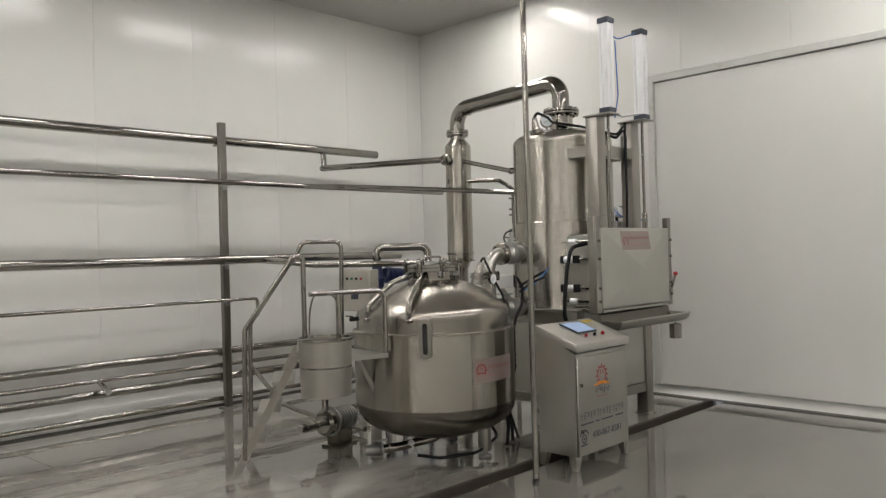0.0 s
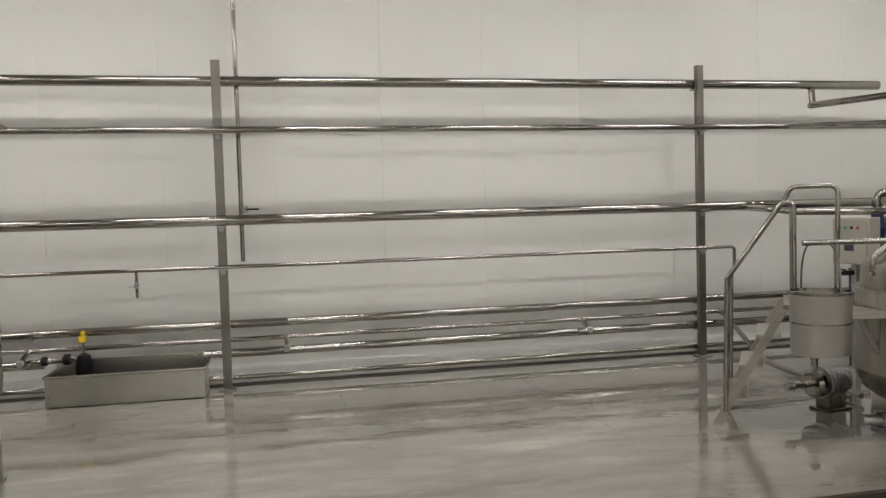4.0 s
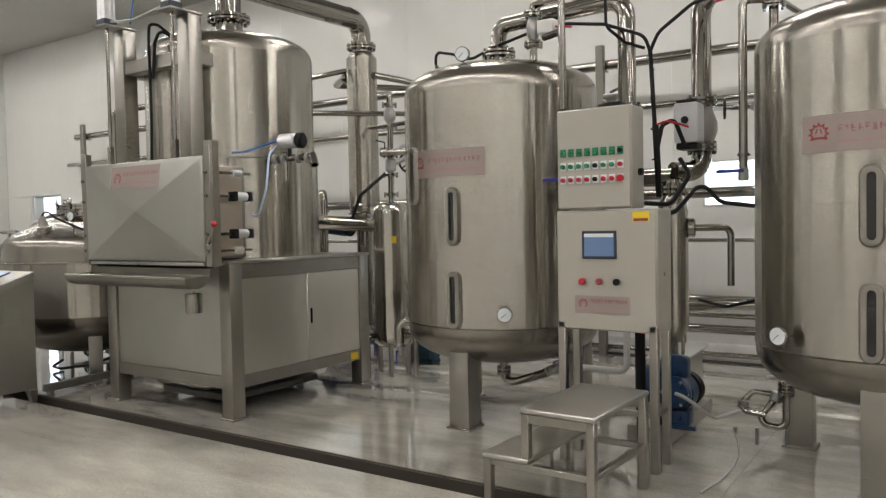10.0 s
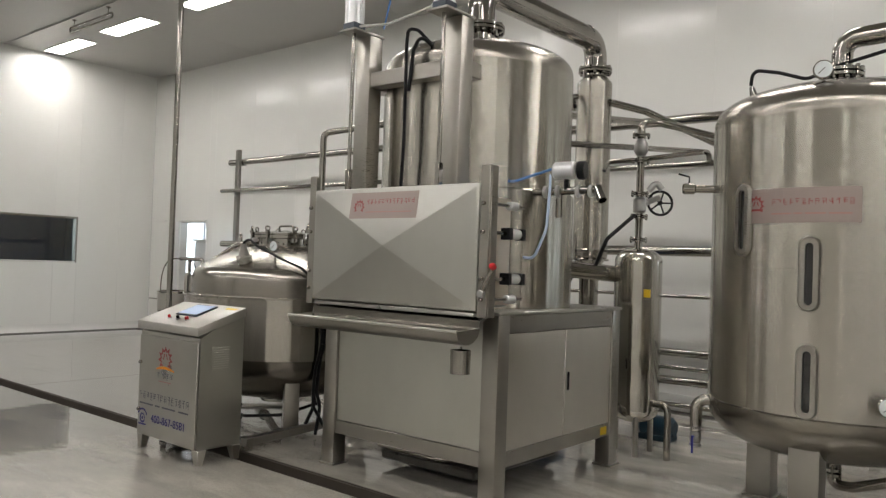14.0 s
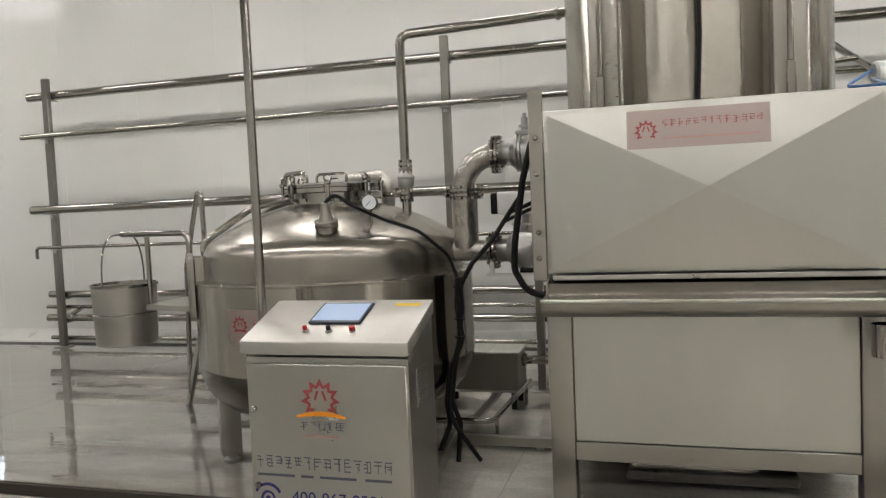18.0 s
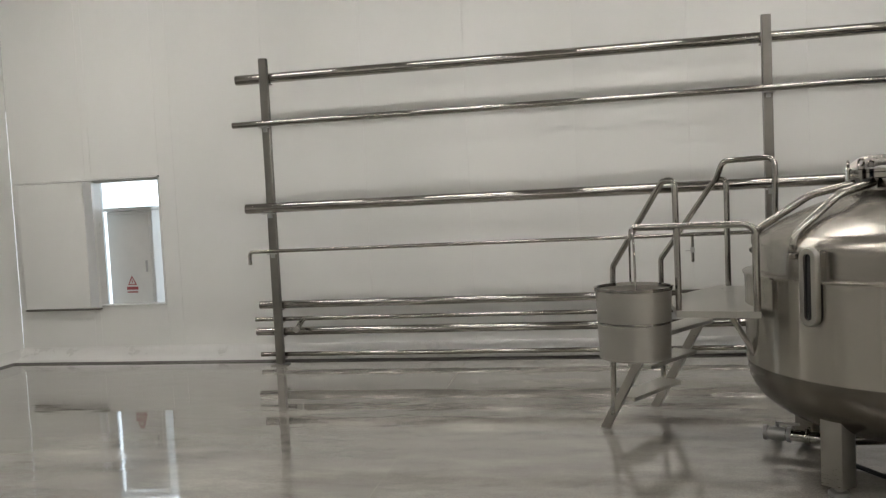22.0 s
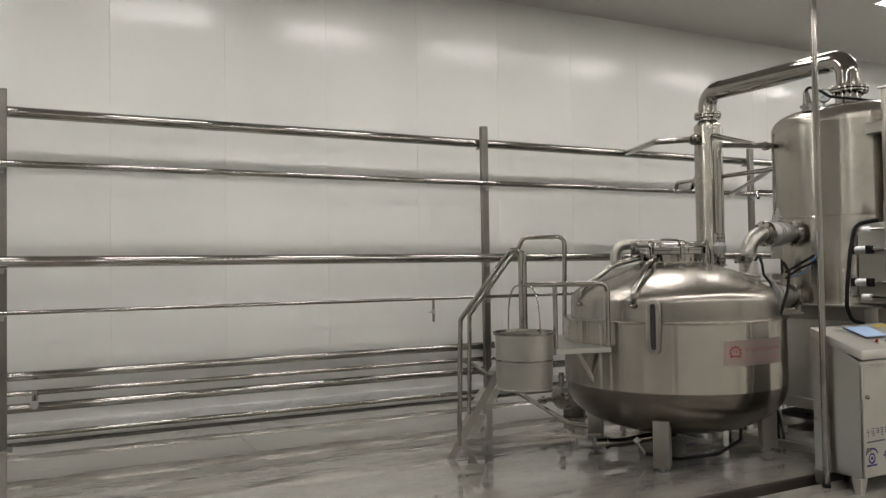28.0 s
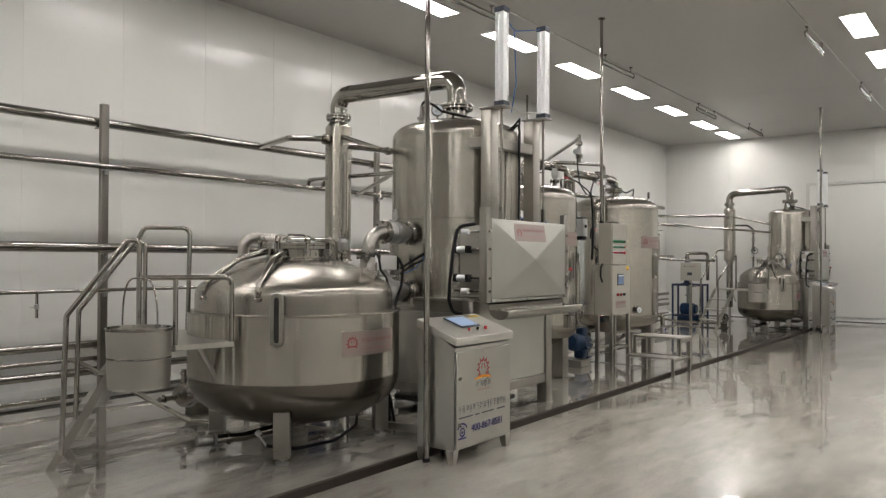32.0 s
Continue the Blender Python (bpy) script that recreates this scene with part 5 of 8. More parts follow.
def console(x, y, w, d, ink, label):
    """A floor console with a sloping top; own x across, front towards -y."""
    c = thing("operator_console", x, y, 0, 0, label, "console", "operator consoles")
    h0, h1 = 0.918, 1.045
    for sx in (-1, 1):
        for sy in (-1, 1):
            bm = bmesh.new()
            cx, cy = sx * (w / 2 - 0.035), sy * (d / 2 - 0.035)
            join(bm, box(cx - 0.035, cy - 0.035, 0.0, cx + 0.035, cy + 0.035, 0.1, 0.003))
            for v in bm.verts:
                if v.co.z < 0.05:
                    v.co.x, v.co.y = cx + sx * 0.008 + (v.co.x - cx) * 0.62, cy + sy * 0.008 + (v.co.y - cy) * 0.62
            part("foot", bm, "sheet", c)
    body = bmesh.new()
    prof = [(-d / 2, 0.1), (d / 2, 0.1), (d / 2, h1 - 0.01), (-d / 2, h0 - 0.075)]
    a = [body.verts.new((-w / 2 + 0.012, yy, zz)) for yy, zz in prof]
    b = [body.verts.new((w / 2 - 0.012, yy, zz)) for yy, zz in prof]
    for k in range(4):
        body.faces.new((a[k], a[(k + 1) % 4], b[(k + 1) % 4], b[k]))
    body.faces.new(a[::-1])
    body.faces.new(b)
    bmesh.ops.recalc_face_normals(body, faces=body.faces)
    bd = part("body", body, "sheet", c, smooth=0)
    top = bmesh.new()
    prof = [(-d / 2 - 0.03, h0 - 0.06), (-d / 2 - 0.03, h0), (d / 2 + 0.005, h1), (d / 2 + 0.005, h1 - 0.06)]
    a = [top.verts.new((-w / 2, yy, zz)) for yy, zz in prof]
    b = [top.verts.new((w / 2, yy, zz)) for yy, zz in prof]
    for k in range(4):
        top.faces.new((a[k], a[(k + 1) % 4], b[(k + 1) % 4], b[k]))
    top.faces.new(a[::-1])
    top.faces.new(b)
    bmesh.ops.recalc_face_normals(top, faces=top.faces)
    bmesh.ops.bevel(top, geom=top.edges[:], offset=0.006, segments=2, affect="EDGES", profile=0.5)
    tp = part("sloping_top", top, "worn", c, "bright sloping steel lid")
    slope = math.degrees(math.atan2(h1 - h0, d + 0.035))
    deck = Matrix.Translation((0, -0.0125, (h0 + h1) / 2)) @ pose(0, 0, 0, slope, 0, 0)
    def on(bm):
        return moved(bm, deck)
    part("screen_frame", on(box(-0.125, -0.045, 0.001, 0.125, 0.145, 0.012, 0.004)), "bezel", tp)
    part("screen", on(box(-0.112, -0.03, 0.0125, 0.112, 0.132, 0.0135, 0)), "screen", tp, "lit touch screen", 0)
    for k, (bx, col) in enumerate(((-0.11, "red"), (0.0, "black"), (0.11, "red"))):
        bt = part("button", on(merged(disc((bx, -0.105, 0.014), (0, 0, 1), 0.010 if k < 2 else 0.014, 0.024, 0.003, 14))), col, tp)
        part("button_ring", on(disc((bx, -0.105, 0.004), (0, 0, 1), 0.016, 0.006, 0, 16)), "cast", bt)
    part("yellow_sticker", on(box(w / 2 - 0.16, 0.13, 0.001, w / 2 - 0.04, 0.155, 0.0022, 0)), "yellow", tp, "yellow warning strip", 0)
    f = -d / 2
    dr = part("door", box(-w / 2 + 0.02, f - 0.014, 0.105, w / 2 - 0.02, f - 0.002, h0 - 0.1, 0.004), "sheet", c)
    for z in (0.285, 0.62):
        lk = part("lock", disc((-w / 2 + 0.05, f - 0.024, z), (0, 1, 0), 0.013, 0.02, 0.003, 12), "pipe", dr)
        part("lock_tab", box(-w / 2 + 0.046, f - 0.036, z - 0.012, -w / 2 + 0.054, f - 0.03, z + 0.012, 0.001), "pipe", lk)
    s, g = w / 0.78, f - 0.0148
    part("mark", burst(bmesh.new(), pose(0, g, 0.668), 0.185 * s), "print_red", dr, "red maker's mark", 0)
    arc = bmesh.new()
    rows = []
    for k in range(9):
        u = -1 + k / 4
        hgt = 0.013 * (1 - u * u * 0.75)
        rows.append([arc.verts.new((u * 0.115 * s, g - 0.0008, 0.597 + 0.020 * (1 - u * u))), arc.verts.new((u * 0.115 * s, g - 0.0008, 0.590 + 0.020 * (1 - u * u) - hgt))])
    for a, b in zip(rows, rows[1:]):
        arc.faces.new((a[0], b[0], b[1], a[1]))
    part("mark_arc", arc, "orange", dr, "orange arc", 0)
    def glyphs(n, x0, x1, z, hgt, mat, seed):
        rnd = random.Random(seed)
        bm = bmesh.new()
        step = (x1 - x0) / n
        for k in range(n):
            cx, gw = x0 + (k + 0.5) * step, step * 0.8
            for zz, u0, u1, w2 in strokes(rnd):
                join(bm, box(cx + gw * u0, g - 0.0014, z + hgt * (zz - w2), cx + gw * u1, g - 0.0006, z + hgt * (zz + w2), 0))
        return part("print_line", bm, mat, dr, smooth=0)
    glyphs(4, -0.11 * s, 0.11 * s, 0.554, 0.038, "print_grey", 1)
    glyphs(14, -0.33 * s, 0.32 * s, 0.388, 0.058, "print_grey", 2)
    part("print_line", box(-0.08 * s, g - 0.0013, 0.506, 0.08 * s, g - 0.0006, 0.513, 0), "print_pink", dr, smooth=0)
    eng = bmesh.new()
    for a, b in ((-0.32, -0.14), (-0.11, -0.05), (-0.02, 0.15), (0.19, 0.31)):
        join(eng, box(a * s, g - 0.0013, 0.326, b * s, g - 0.0006, 0.337, 0))
    part("print_line", eng, "print_grey", dr, smooth=0)
    text_mesh("400-867-8581", 0.078 * s, ink, dr, Matrix.Translation((0.06 * s, g - 0.0012, 0.235)) @ pose(0, 0, 0, 90, 0, 0), "phone_number")
    ph = bmesh.new()
    pc = Vector((-0.275 * s, g - 0.001, 0.226))
    join(ph, tube([pc + Vector((0.03 * s * math.cos(k * 0.6283), 0, 0.03 * math.sin(k * 0.6283))) for k in range(11)], 0.007, seg=4))
    join(ph, disc(pc, (0, 1, 0), 0.012 * s, 0.002, 0, 12))
    join(ph, tube([pc + Vector((0.062 * s * math.cos(radians(a)), 0, 0.055 * math.sin(radians(a)) + 0.008)) for a in range(20, 161, 20)], 0.009, seg=4))
    join(ph, box(-0.325 * s, g - 0.0012, 0.176, -0.225 * s, g - 0.0003, 0.188, 0))
    for v in ph.verts:
        v.co.y = g - 0.0012 + 0.0009 * (v.co.y > g - 0.001)
    part("phone_symbol", ph, ink, dr, "dark telephone symbol", 0)
    for ob in dr.children[:]:
        if not ob.name.startswith("lock"):
            ob.data.transform(Matrix.Translation((-0.022, 0, 0)))
    vt = part("vent", box(w / 2 - 0.0115, -0.08, 0.62, w / 2 - 0.007, 0.06, 0.78, 0.001), "sheet", bd, "louvred steel vent plate")
    for k in range(9):
        part("slat", box(w / 2 - 0.0068, -0.07, 0.635 + 0.015 * k, w / 2 - 0.003, 0.05, 0.642 + 0.015 * k, 0.001), "worn", vt, smooth=0)
    part("cable", tube([(-w / 2 + 0.1, 0.0, 0.1), (-w / 2 + 0.12, 0.02, 0.03), (-w / 2 + 0.25, 0.1, 0.015), (0.0, d / 2 + 0.1, 0.015)], 0.014, 0.05, 8), "black", c, "black cable under the console")
    return c


console(5.39, -4.15, 0.77, 0.34, "print_blue", "brushed steel operator console with a sloping top, beside the large kettle")
console(18.99, -4.14, 0.70, 0.34, "print_grey", "brushed steel operator console with a sloping top, beside the far kettle")


def air_clamp(p, out_dir, parent):
    """A small horizontal pneumatic clamp lying along y."""
    x, y, z = p
    c = part("air_clamp", merged(disc((x, y, z), (0, 1, 0), 0.03, 0.10, 0.004, 16)), "alu", parent, "small pneumatic clamp cylinder")
    part("clamp_head", box(x - 0.034, y - 0.085, z - 0.034, x + 0.034, y - 0.05, z + 0.034, 0.004), "black", c)
    part("clamp_tail", box(x - 0.034, y + 0.05, z - 0.034, x + 0.034, y + 0.085, z + 0.034, 0.004), "black", c)
    part("piston_rod", rod((x, y - 0.08, z), (x, y - 0.24, z), 0.012, 10), "pipe", c)
    return c


def fryer(x, y, q, label):
    """The vacuum fryer: base cabinet, chamber with lifting door, round vapour tank above it."""
    u = thing("vacuum_fryer", x, y, 0, 0, label, "fryer", "vacuum fryers")
    R, hw, fy, by, dx = q["R"], q["hw"], q["front"], q["back"], q["shift"]
    dw, dy, z0, z1 = q["door"], q["door_y"], q["dz0"], q["dz1"]
    zt = q["base"]
    L, Rr = dx - hw, dx + hw
    lw = 0.115
    for lx in (L + lw / 2, Rr - lw / 2):
        for ly in (fy + lw / 2, by - lw / 2):
            leg_post(lx, ly, zt - 0.02, lw, u, "frame")
    base = part("base_frame", merged(box(L + lw, fy + 0.012, 0.22, Rr - lw, fy + 0.05, 0.31, 0.004), box(L + lw, by - 0.05, 0.22, Rr - lw, by - 0.012, 0.31, 0.004),
                                     box(Rr - 0.05, fy + lw, 0.22, Rr - 0.012, by - lw, 0.31, 0.004), box(L + 0.012, fy + lw, 0.22, L + 0.05, by - lw, 0.31, 0.004)), "frame", u)
    part("top_plate", box(L - 0.01, fy - 0.01, zt - 0.02, Rr + 0.01, by + 0.01, zt, 0.005), "sheet", u)
    part("top_rail", box(Rr - 0.045, fy + lw, zt - 0.13, Rr - 0.006, by - lw, zt - 0.022, 0.004), "frame", base)
    part("top_rail", box(L + 0.006, fy + lw, zt - 0.13, L + 0.045, by - lw, zt - 0.022, 0.004), "frame", base)
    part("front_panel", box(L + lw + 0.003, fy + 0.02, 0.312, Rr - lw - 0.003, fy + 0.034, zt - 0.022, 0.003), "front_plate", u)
    part("back_panel", box(L + lw + 0.003, by - 0.034, 0.312, Rr - lw - 0.003, by - 0.02, zt - 0.022, 0.003), "sheet", u)
    part("side_panel", box(L + 0.016, fy + lw + 0.003, 0.312, L + 0.03, by - lw - 0.003, zt - 0.132, 0.003), "sheet", u)
    my = (fy + by) / 2 + 0.02
    # right side only: its sheen is put into the plate's colour
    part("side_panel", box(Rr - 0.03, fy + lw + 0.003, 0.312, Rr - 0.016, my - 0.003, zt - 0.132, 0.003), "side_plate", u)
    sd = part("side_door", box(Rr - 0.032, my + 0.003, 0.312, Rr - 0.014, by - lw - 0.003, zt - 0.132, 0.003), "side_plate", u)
    part("handle", box(Rr - 0.0145, my + 0.03, 0.60, Rr - 0.006, my + 0.05, 0.72, 0.003), "black", sd, "black flush handle")
    part("yellow_sticker", box(Rr - 0.0125, by - lw - 0.12, 0.235, Rr - 0.011, by - lw - 0.03, 0.29, 0), "yellow", base, "yellow warning sticker", 0)
    part("drip_pan", box(dx - hw * 0.55, fy + 0.25, 0.05, dx + hw * 0.55, by - 0.3, 0.11, 0.012), "dirty", u, "stained drip pan")
    part("burner_pipe", tube([(dx - hw * 0.5, fy + 0.2, 0.16), (dx + hw * 0.3, fy + 0.2, 0.16), (dx + hw * 0.3, by - 0.2, 0.16)], 0.025, 0.06, 10), "pipe", u)
    # jacket and vapour tank
    jt = q["jacket_top"]
    part("jacket", lathe([(R + 0.025, zt), (R + 0.025, jt - 0.01), (R + 0.015, jt), (R - 0.01, jt)], 96), "tank", u)
    zs, zd = q["shoulder"], q["dome"]
    part("shell", lathe([(R, jt - 0.005), (R, zs)], 96), "tank", u, "tall round vapour tank with upright reflections")
    part("dome", lathe([(R, zs), *dish(R, zs + 0.005, zd - zs, 16, 2.5)], 96), "dome", u)
    nz = part("nozzle", lathe([(0.11, zd - 0.03), (0.11, q["flange"])], 32), "pipe", u)
    flange((0, 0, q["flange"]), (0, 0, 1), 0.115, nz, 12)
    # chamber between the door and the tank
    cw = dw - 0.14
    part("chamber", box(dx - cw, dy + 0.07, z0 + 0.01, dx + cw, 0.1, z1 - 0.05, 0.01, 2), "sheet", u)
    part("chamber_collar", box(dx - dw + 0.03, dy + 0.03, z0 - 0.01, dx + dw - 0.03, dy + 0.069, z1 - 0.01, 0.006), "frame", u)
    dr = part("lift_door", box(dx - dw, dy - 0.03, z0, dx + dw, dy + 0.012, z1, 0.008, 2), "door", u, "wide pressed-steel lifting door")
    # pressed cross of shallow facets
    fac = bmesh.new()
    ix, iz0, iz1, yy = dw - 0.02, z0 + 0.02, z1 - 0.02, dy - 0.031
    cpt = fac.verts.new((dx, yy - 0.05, (z0 + z1) / 2))
    cs = [fac.verts.new(p) for p in ((dx - ix, yy, iz0), (dx + ix, yy, iz0), (dx + ix, yy, iz1), (dx - ix, yy, iz1))]
    for k in range(4):
        fac.faces.new((cs[k], cs[(k + 1) % 4], cpt))
    part("door_face", fac, "door", dr, "face pressed into four shallow triangles", 0)
    lw2, lz0, lz1 = 0.287 * dw / 0.69, z1 - 0.195, z1 - 0.03
    lx = dx - 0.04
    lb = part("label", box(lx - lw2, yy - 0.0395, lz0, lx + lw2, yy - 0.0385, lz1, 0), "sticker", dr, "faded label with red print", 0)
    flat_glyphs(13, lx - lw2 * 0.5, lx + lw2 * 0.92, yy - 0.0396, lz0 + 0.104, 0.034, "print_red", lb, 4)
    part("print_line", box(lx - lw2 * 0.5, yy - 0.0402, lz0 + 0.038, lx + lw2 * 0.85, yy - 0.0397, lz0 + 0.044, 0), "print_pink", lb, smooth=0)
    part("mark", burst(bmesh.new(), pose(lx - lw2 * 0.72, yy - 0.0397, lz0 + 0.075), 0.10), "print_red", lb, smooth=0)
    lean = 0.05 / ((iz1 - iz0) / 2)
    flush = Matrix(((1, 0, 0, 0), (0, 1, lean, 0.0375 - lean * iz1), (0, 0, 1, 0), (0, 0, 0, 1)))
    for ob in [lb, *lb.children]:
        ob.data.transform(flush)
    part("sill_plate", box(dx - dw + 0.02, dy - 0.025, z0 - 0.03, dx + dw - 0.02, fy + 0.1, z0 - 0.006, 0.003), "sheet", u)
    # guide rails
    for s in (-1, 1):
        gx = dx + s * (dw + 0.035)
        g = part("guide_rail", merged(box(gx - 0.032, dy - 0.022, z0 - 0.03, gx + 0.032, dy - 0.006, z1 + 0.1, 0.003),
                                      box(gx + s * 0.018, dy - 0.004, z0 - 0.03, gx + s * 0.032, dy + 0.06, z1 + 0.1, 0.003)), "frame", u, "upright flat guide rail")
        for k, z in enumerate((0.1, 0.26, 0.62, 0.84)):
            zz = z0 + (z1 - z0) * z
            part("stud", disc((gx, dy - 0.034, zz), (0, 1, 0), 0.012, 0.022, 0.003, 10), "pipe", g)
            part("stud_rod", rod((gx, dy, zz), (gx, dy + 0.1, zz), 0.011, 8), "pipe", g)
            if k in (1, 2):
                air_clamp((gx, dy + 0.27, zz), s, u)
            else:
                part("lock_bolt", rod((gx + s * 0.02, dy + 0.02, zz), (gx + s * 0.02, dy + 0.34, zz), 0.010, 10), "pipe", g)
                part("lock_sleeve", disc((gx + s * 0.02, dy + 0.22, zz), (0, 1, 0), 0.026, 0.08, 0.006, 14), "alu", g)
        part("side_board", box(gx - s * 0.10, dy + 0.05, z0 + 0.03, gx - s * 0.085, dy + 0.36, z1 - 0.06, 0.004), "tan" if s > 0 else "sheet", u, "steel side board with a warm reflection put into its colour" if s > 0 else "")
    lv = part("lock_lever", tube([(dx + dw + 0.03, dy - 0.03, z0 + 0.10), (dx + dw + 0.105, dy - 0.035, z0 + 0.245)], 0.012, seg=10), "pipe", u)
    part("lever_boss", disc((dx + dw + 0.033, dy - 0.03, z0 + 0.105), (0, 1, 0), 0.024, 0.03, 0.005, 14), "cast", lv)
    part("knob", disc((dx + dw + 0.112, dy - 0.035, z0 + 0.258), (0.5, 0, 1), 0.022, 0.038, 0.012, 14), "red", lv, "red ball knob")
    # lifting frame
    ox = dx + q["col_off"]
    cz, cx, cy = q["col_top"], q["col_x"], q["col_y"]
    for s in (-1, 1):
        part("column", box(ox + s * cx - 0.065, cy - 0.06, zt, ox + s * cx + 0.065, cy + 0.06, cz, 0.008, 2), "frame", u, "square steel column")
        part("head_plate", box(ox + s * cx - 0.09, cy - 0.21, cz, ox + s * cx + 0.07, cy + 0.07, cz + 0.015, 0.003), "frame", u)
        ax, ay = ox + s * cx - 0.01, cy - 0.14
        cyl = part("lift_cylinder", merged(rod((ax, ay, cz + 0.06), (ax, ay, q["cyl_top"] - 0.05), 0.045, 20),
                                           *[rod((ax + a * 0.036, ay + b * 0.036, cz + 0.06), (ax + a * 0.036, ay + b * 0.036, q["cyl_top"] - 0.05), 0.014, 8) for a in (-1, 1) for b in (-1, 1)]), "alu", u, "pale aluminium lifting cylinder")
        part("end_block", box(ax - 0.055, ay - 0.055, cz + 0.016, ax + 0.055, ay + 0.055, cz + 0.062, 0.006), "bezel", cyl)
        part("end_block", box(ax - 0.055, ay - 0.055, q["cyl_top"] - 0.05, ax + 0.055, ay + 0.055, q["cyl_top"], 0.006), "bezel", cyl)
        part("piston_rod", rod((ax, ay, cz), (ax, ay, z1 + 0.13), 0.013, 12), "pipe", cyl)
        part("clevis", merged(box(ax - 0.018, ay - 0.02, z1 + 0.0, ax + 0.018, ay + 0.02, z1 + 0.14, 0.004)), "pipe", cyl)
    part("cross_beam", box(ox - cx + 0.065, cy - 0.05, q["beam"] - 0.05, ox + cx - 0.065, cy + 0.05, q["beam"] + 0.05, 0.006), "frame", u)
    for s in (-1, 1):
        part("side_beam", box(ox + s * cx - 0.05, cy + 0.06, q["beam"] - 0.05, ox + s * cx + 0.05, cy + 0.30, q["beam"] + 0.05, 0.006), "frame", u)
    lc, rc = Vector((ox - cx, cy - 0.14, cz + 0.04)), Vector((ox + cx - 0.02, cy - 0.14, cz + 0.04))
    part("air_line", tube([lc + Vector((0.04, 0, 0)), lc.lerp(rc, 0.4) + Vector((0, 0, -0.03)), rc + Vector((-0.05, 0, 0.02))], 0.008, 0.1, 8), "hose_clear", u, "thin pale air line")
    tc = q["cyl_top"] - 0.03
    part("air_hose", tube([(ox - cx, cy - 0.13, tc), (ox - cx * 0.3, cy - 0.1, tc - 0.12), (ox + cx - 0.05, cy - 0.13, tc)], 0.006, 0.2, 6), "tube_blue", u, "blue air hose")
    part("air_hose", tube([(ox - cx * 0.3, cy - 0.1, tc - 0.12), (ox - cx * 0.2, cy - 0.1, tc - 0.6), (ox - cx * 0.42, cy - 0.1, cz + 0.0)], 0.006, 0.1, 6), "tube_blue", u, "blue air hose")
    fy2 = cy - 0.075
    part("cable_loop", tube([(dx - 0.03, fy2, z1 - 0.04), (dx - 0.015, fy2, z1 + 0.3), (dx - 0.02, fy2, cz - 0.12), (dx - 0.01, fy2, cz - 0.02), (dx + 0.04, fy2 + 0.04, cz - 0.03), (dx + 0.07, fy2 + 0.14, cz - 0.10), (dx + 0.04, fy2 + 0.35, zd - 0.02)], 0.011, 0.04, 8), "black", u, "black cable loop")
    part("cable_loop", tube([(dx + 0.0, fy2 + 0.012, cz - 0.42), (dx + 0.022, fy2 + 0.02, cz - 0.16), (dx + 0.05, fy2 + 0.05, cz - 0.06), (dx + 0.09, fy2 + 0.16, cz - 0.13), (dx + 0.06, fy2 + 0.35, zd - 0.02)], 0.012, 0.04, 8), "black", u, "black cable loop")
    # gutter below the door with its cup
    gy, gz = dy - 0.03, z0 - 0.08
    gw0, gw1 = dx - dw - 0.01, dx + dw + 0.02
    lip = (gy - 0.185, gz - 0.02)
    prof = [(fy - 0.012, gz + 0.075), (gy + 0.025, gz + 0.03), (gy + 0.022, gz - 0.01), (gy + 0.005, gz - 0.05), (gy - 0.03, gz - 0.078), (gy - 0.075, gz - 0.092),
            (gy - 0.12, gz - 0.09), (gy - 0.158, gz - 0.072), (gy - 0.178, gz - 0.05), lip]
    lin = bmesh.new()
    inner = [[lin.verts.new((gx, yy2 + 0.0035 * (k > 5), zz2 + 0.003)) for k, (yy2, zz2) in enumerate(prof)] for gx in (gw0 + 0.006, gw1 - 0.006)]
    for k in range(len(prof) - 1):
        lin.faces.new((inner[0][k], inner[1][k], inner[1][k + 1], inner[0][k + 1]))
    # the trough's inner shade is painted on this added skin
    part("gutter_liner", lin, "under", u, "inside of the gutter with shade put into its colour", 50)
    gut = bmesh.new()
    skins = [[[gut.verts.new((gx, yy2, zz2 - t)) for yy2, zz2 in prof] for gx in (gw0, gw1)] for t in (0.0, 0.006)]
    for top, a, b in ((1, *skins[0]), (0, *skins[1])):
        for k in range(len(prof) - 1):
            gut.faces.new((a[k], b[k], b[k + 1], a[k + 1]))
    for side in (0, 1):
        a, b = skins[0][side], skins[1][side]
        for k in range(len(prof) - 1):
            gut.faces.new((a[k], a[k + 1], b[k + 1], b[k]))
    for k in (0, len(prof) - 1):
        gut.faces.new((skins[0][0][k], skins[0][1][k], skins[1][1][k], skins[1][0][k]))
    bmesh.ops.recalc_face_normals(gut, faces=gut.faces)
    gt = part("gutter", gut, "gutter", u, "open rounded steel gutter", 50)
    for gx in (gw0, gw1 - 0.005):
        ends = bmesh.new()
        rim = [p for p in prof[2:]]
        va = [ends.verts.new((gx, *p)) for p in rim]
        vb = [ends.verts.new((gx + 0.005, *p)) for p in rim]
        ends.faces.new(va[::-1])
        ends.faces.new(vb)
        for k in range(len(rim)):
            ends.faces.new((va[k], va[(k + 1) % len(rim)], vb[(k + 1) % len(rim)], vb[k]))
        bmesh.ops.recalc_face_normals(ends, faces=ends.faces)
        part("gutter_end", ends, "gutter", gt, smooth=0)
    part("front_lip", tube([(gw0, *lip), (gw1, *lip)], 0.008, seg=8), "sheet", gt)
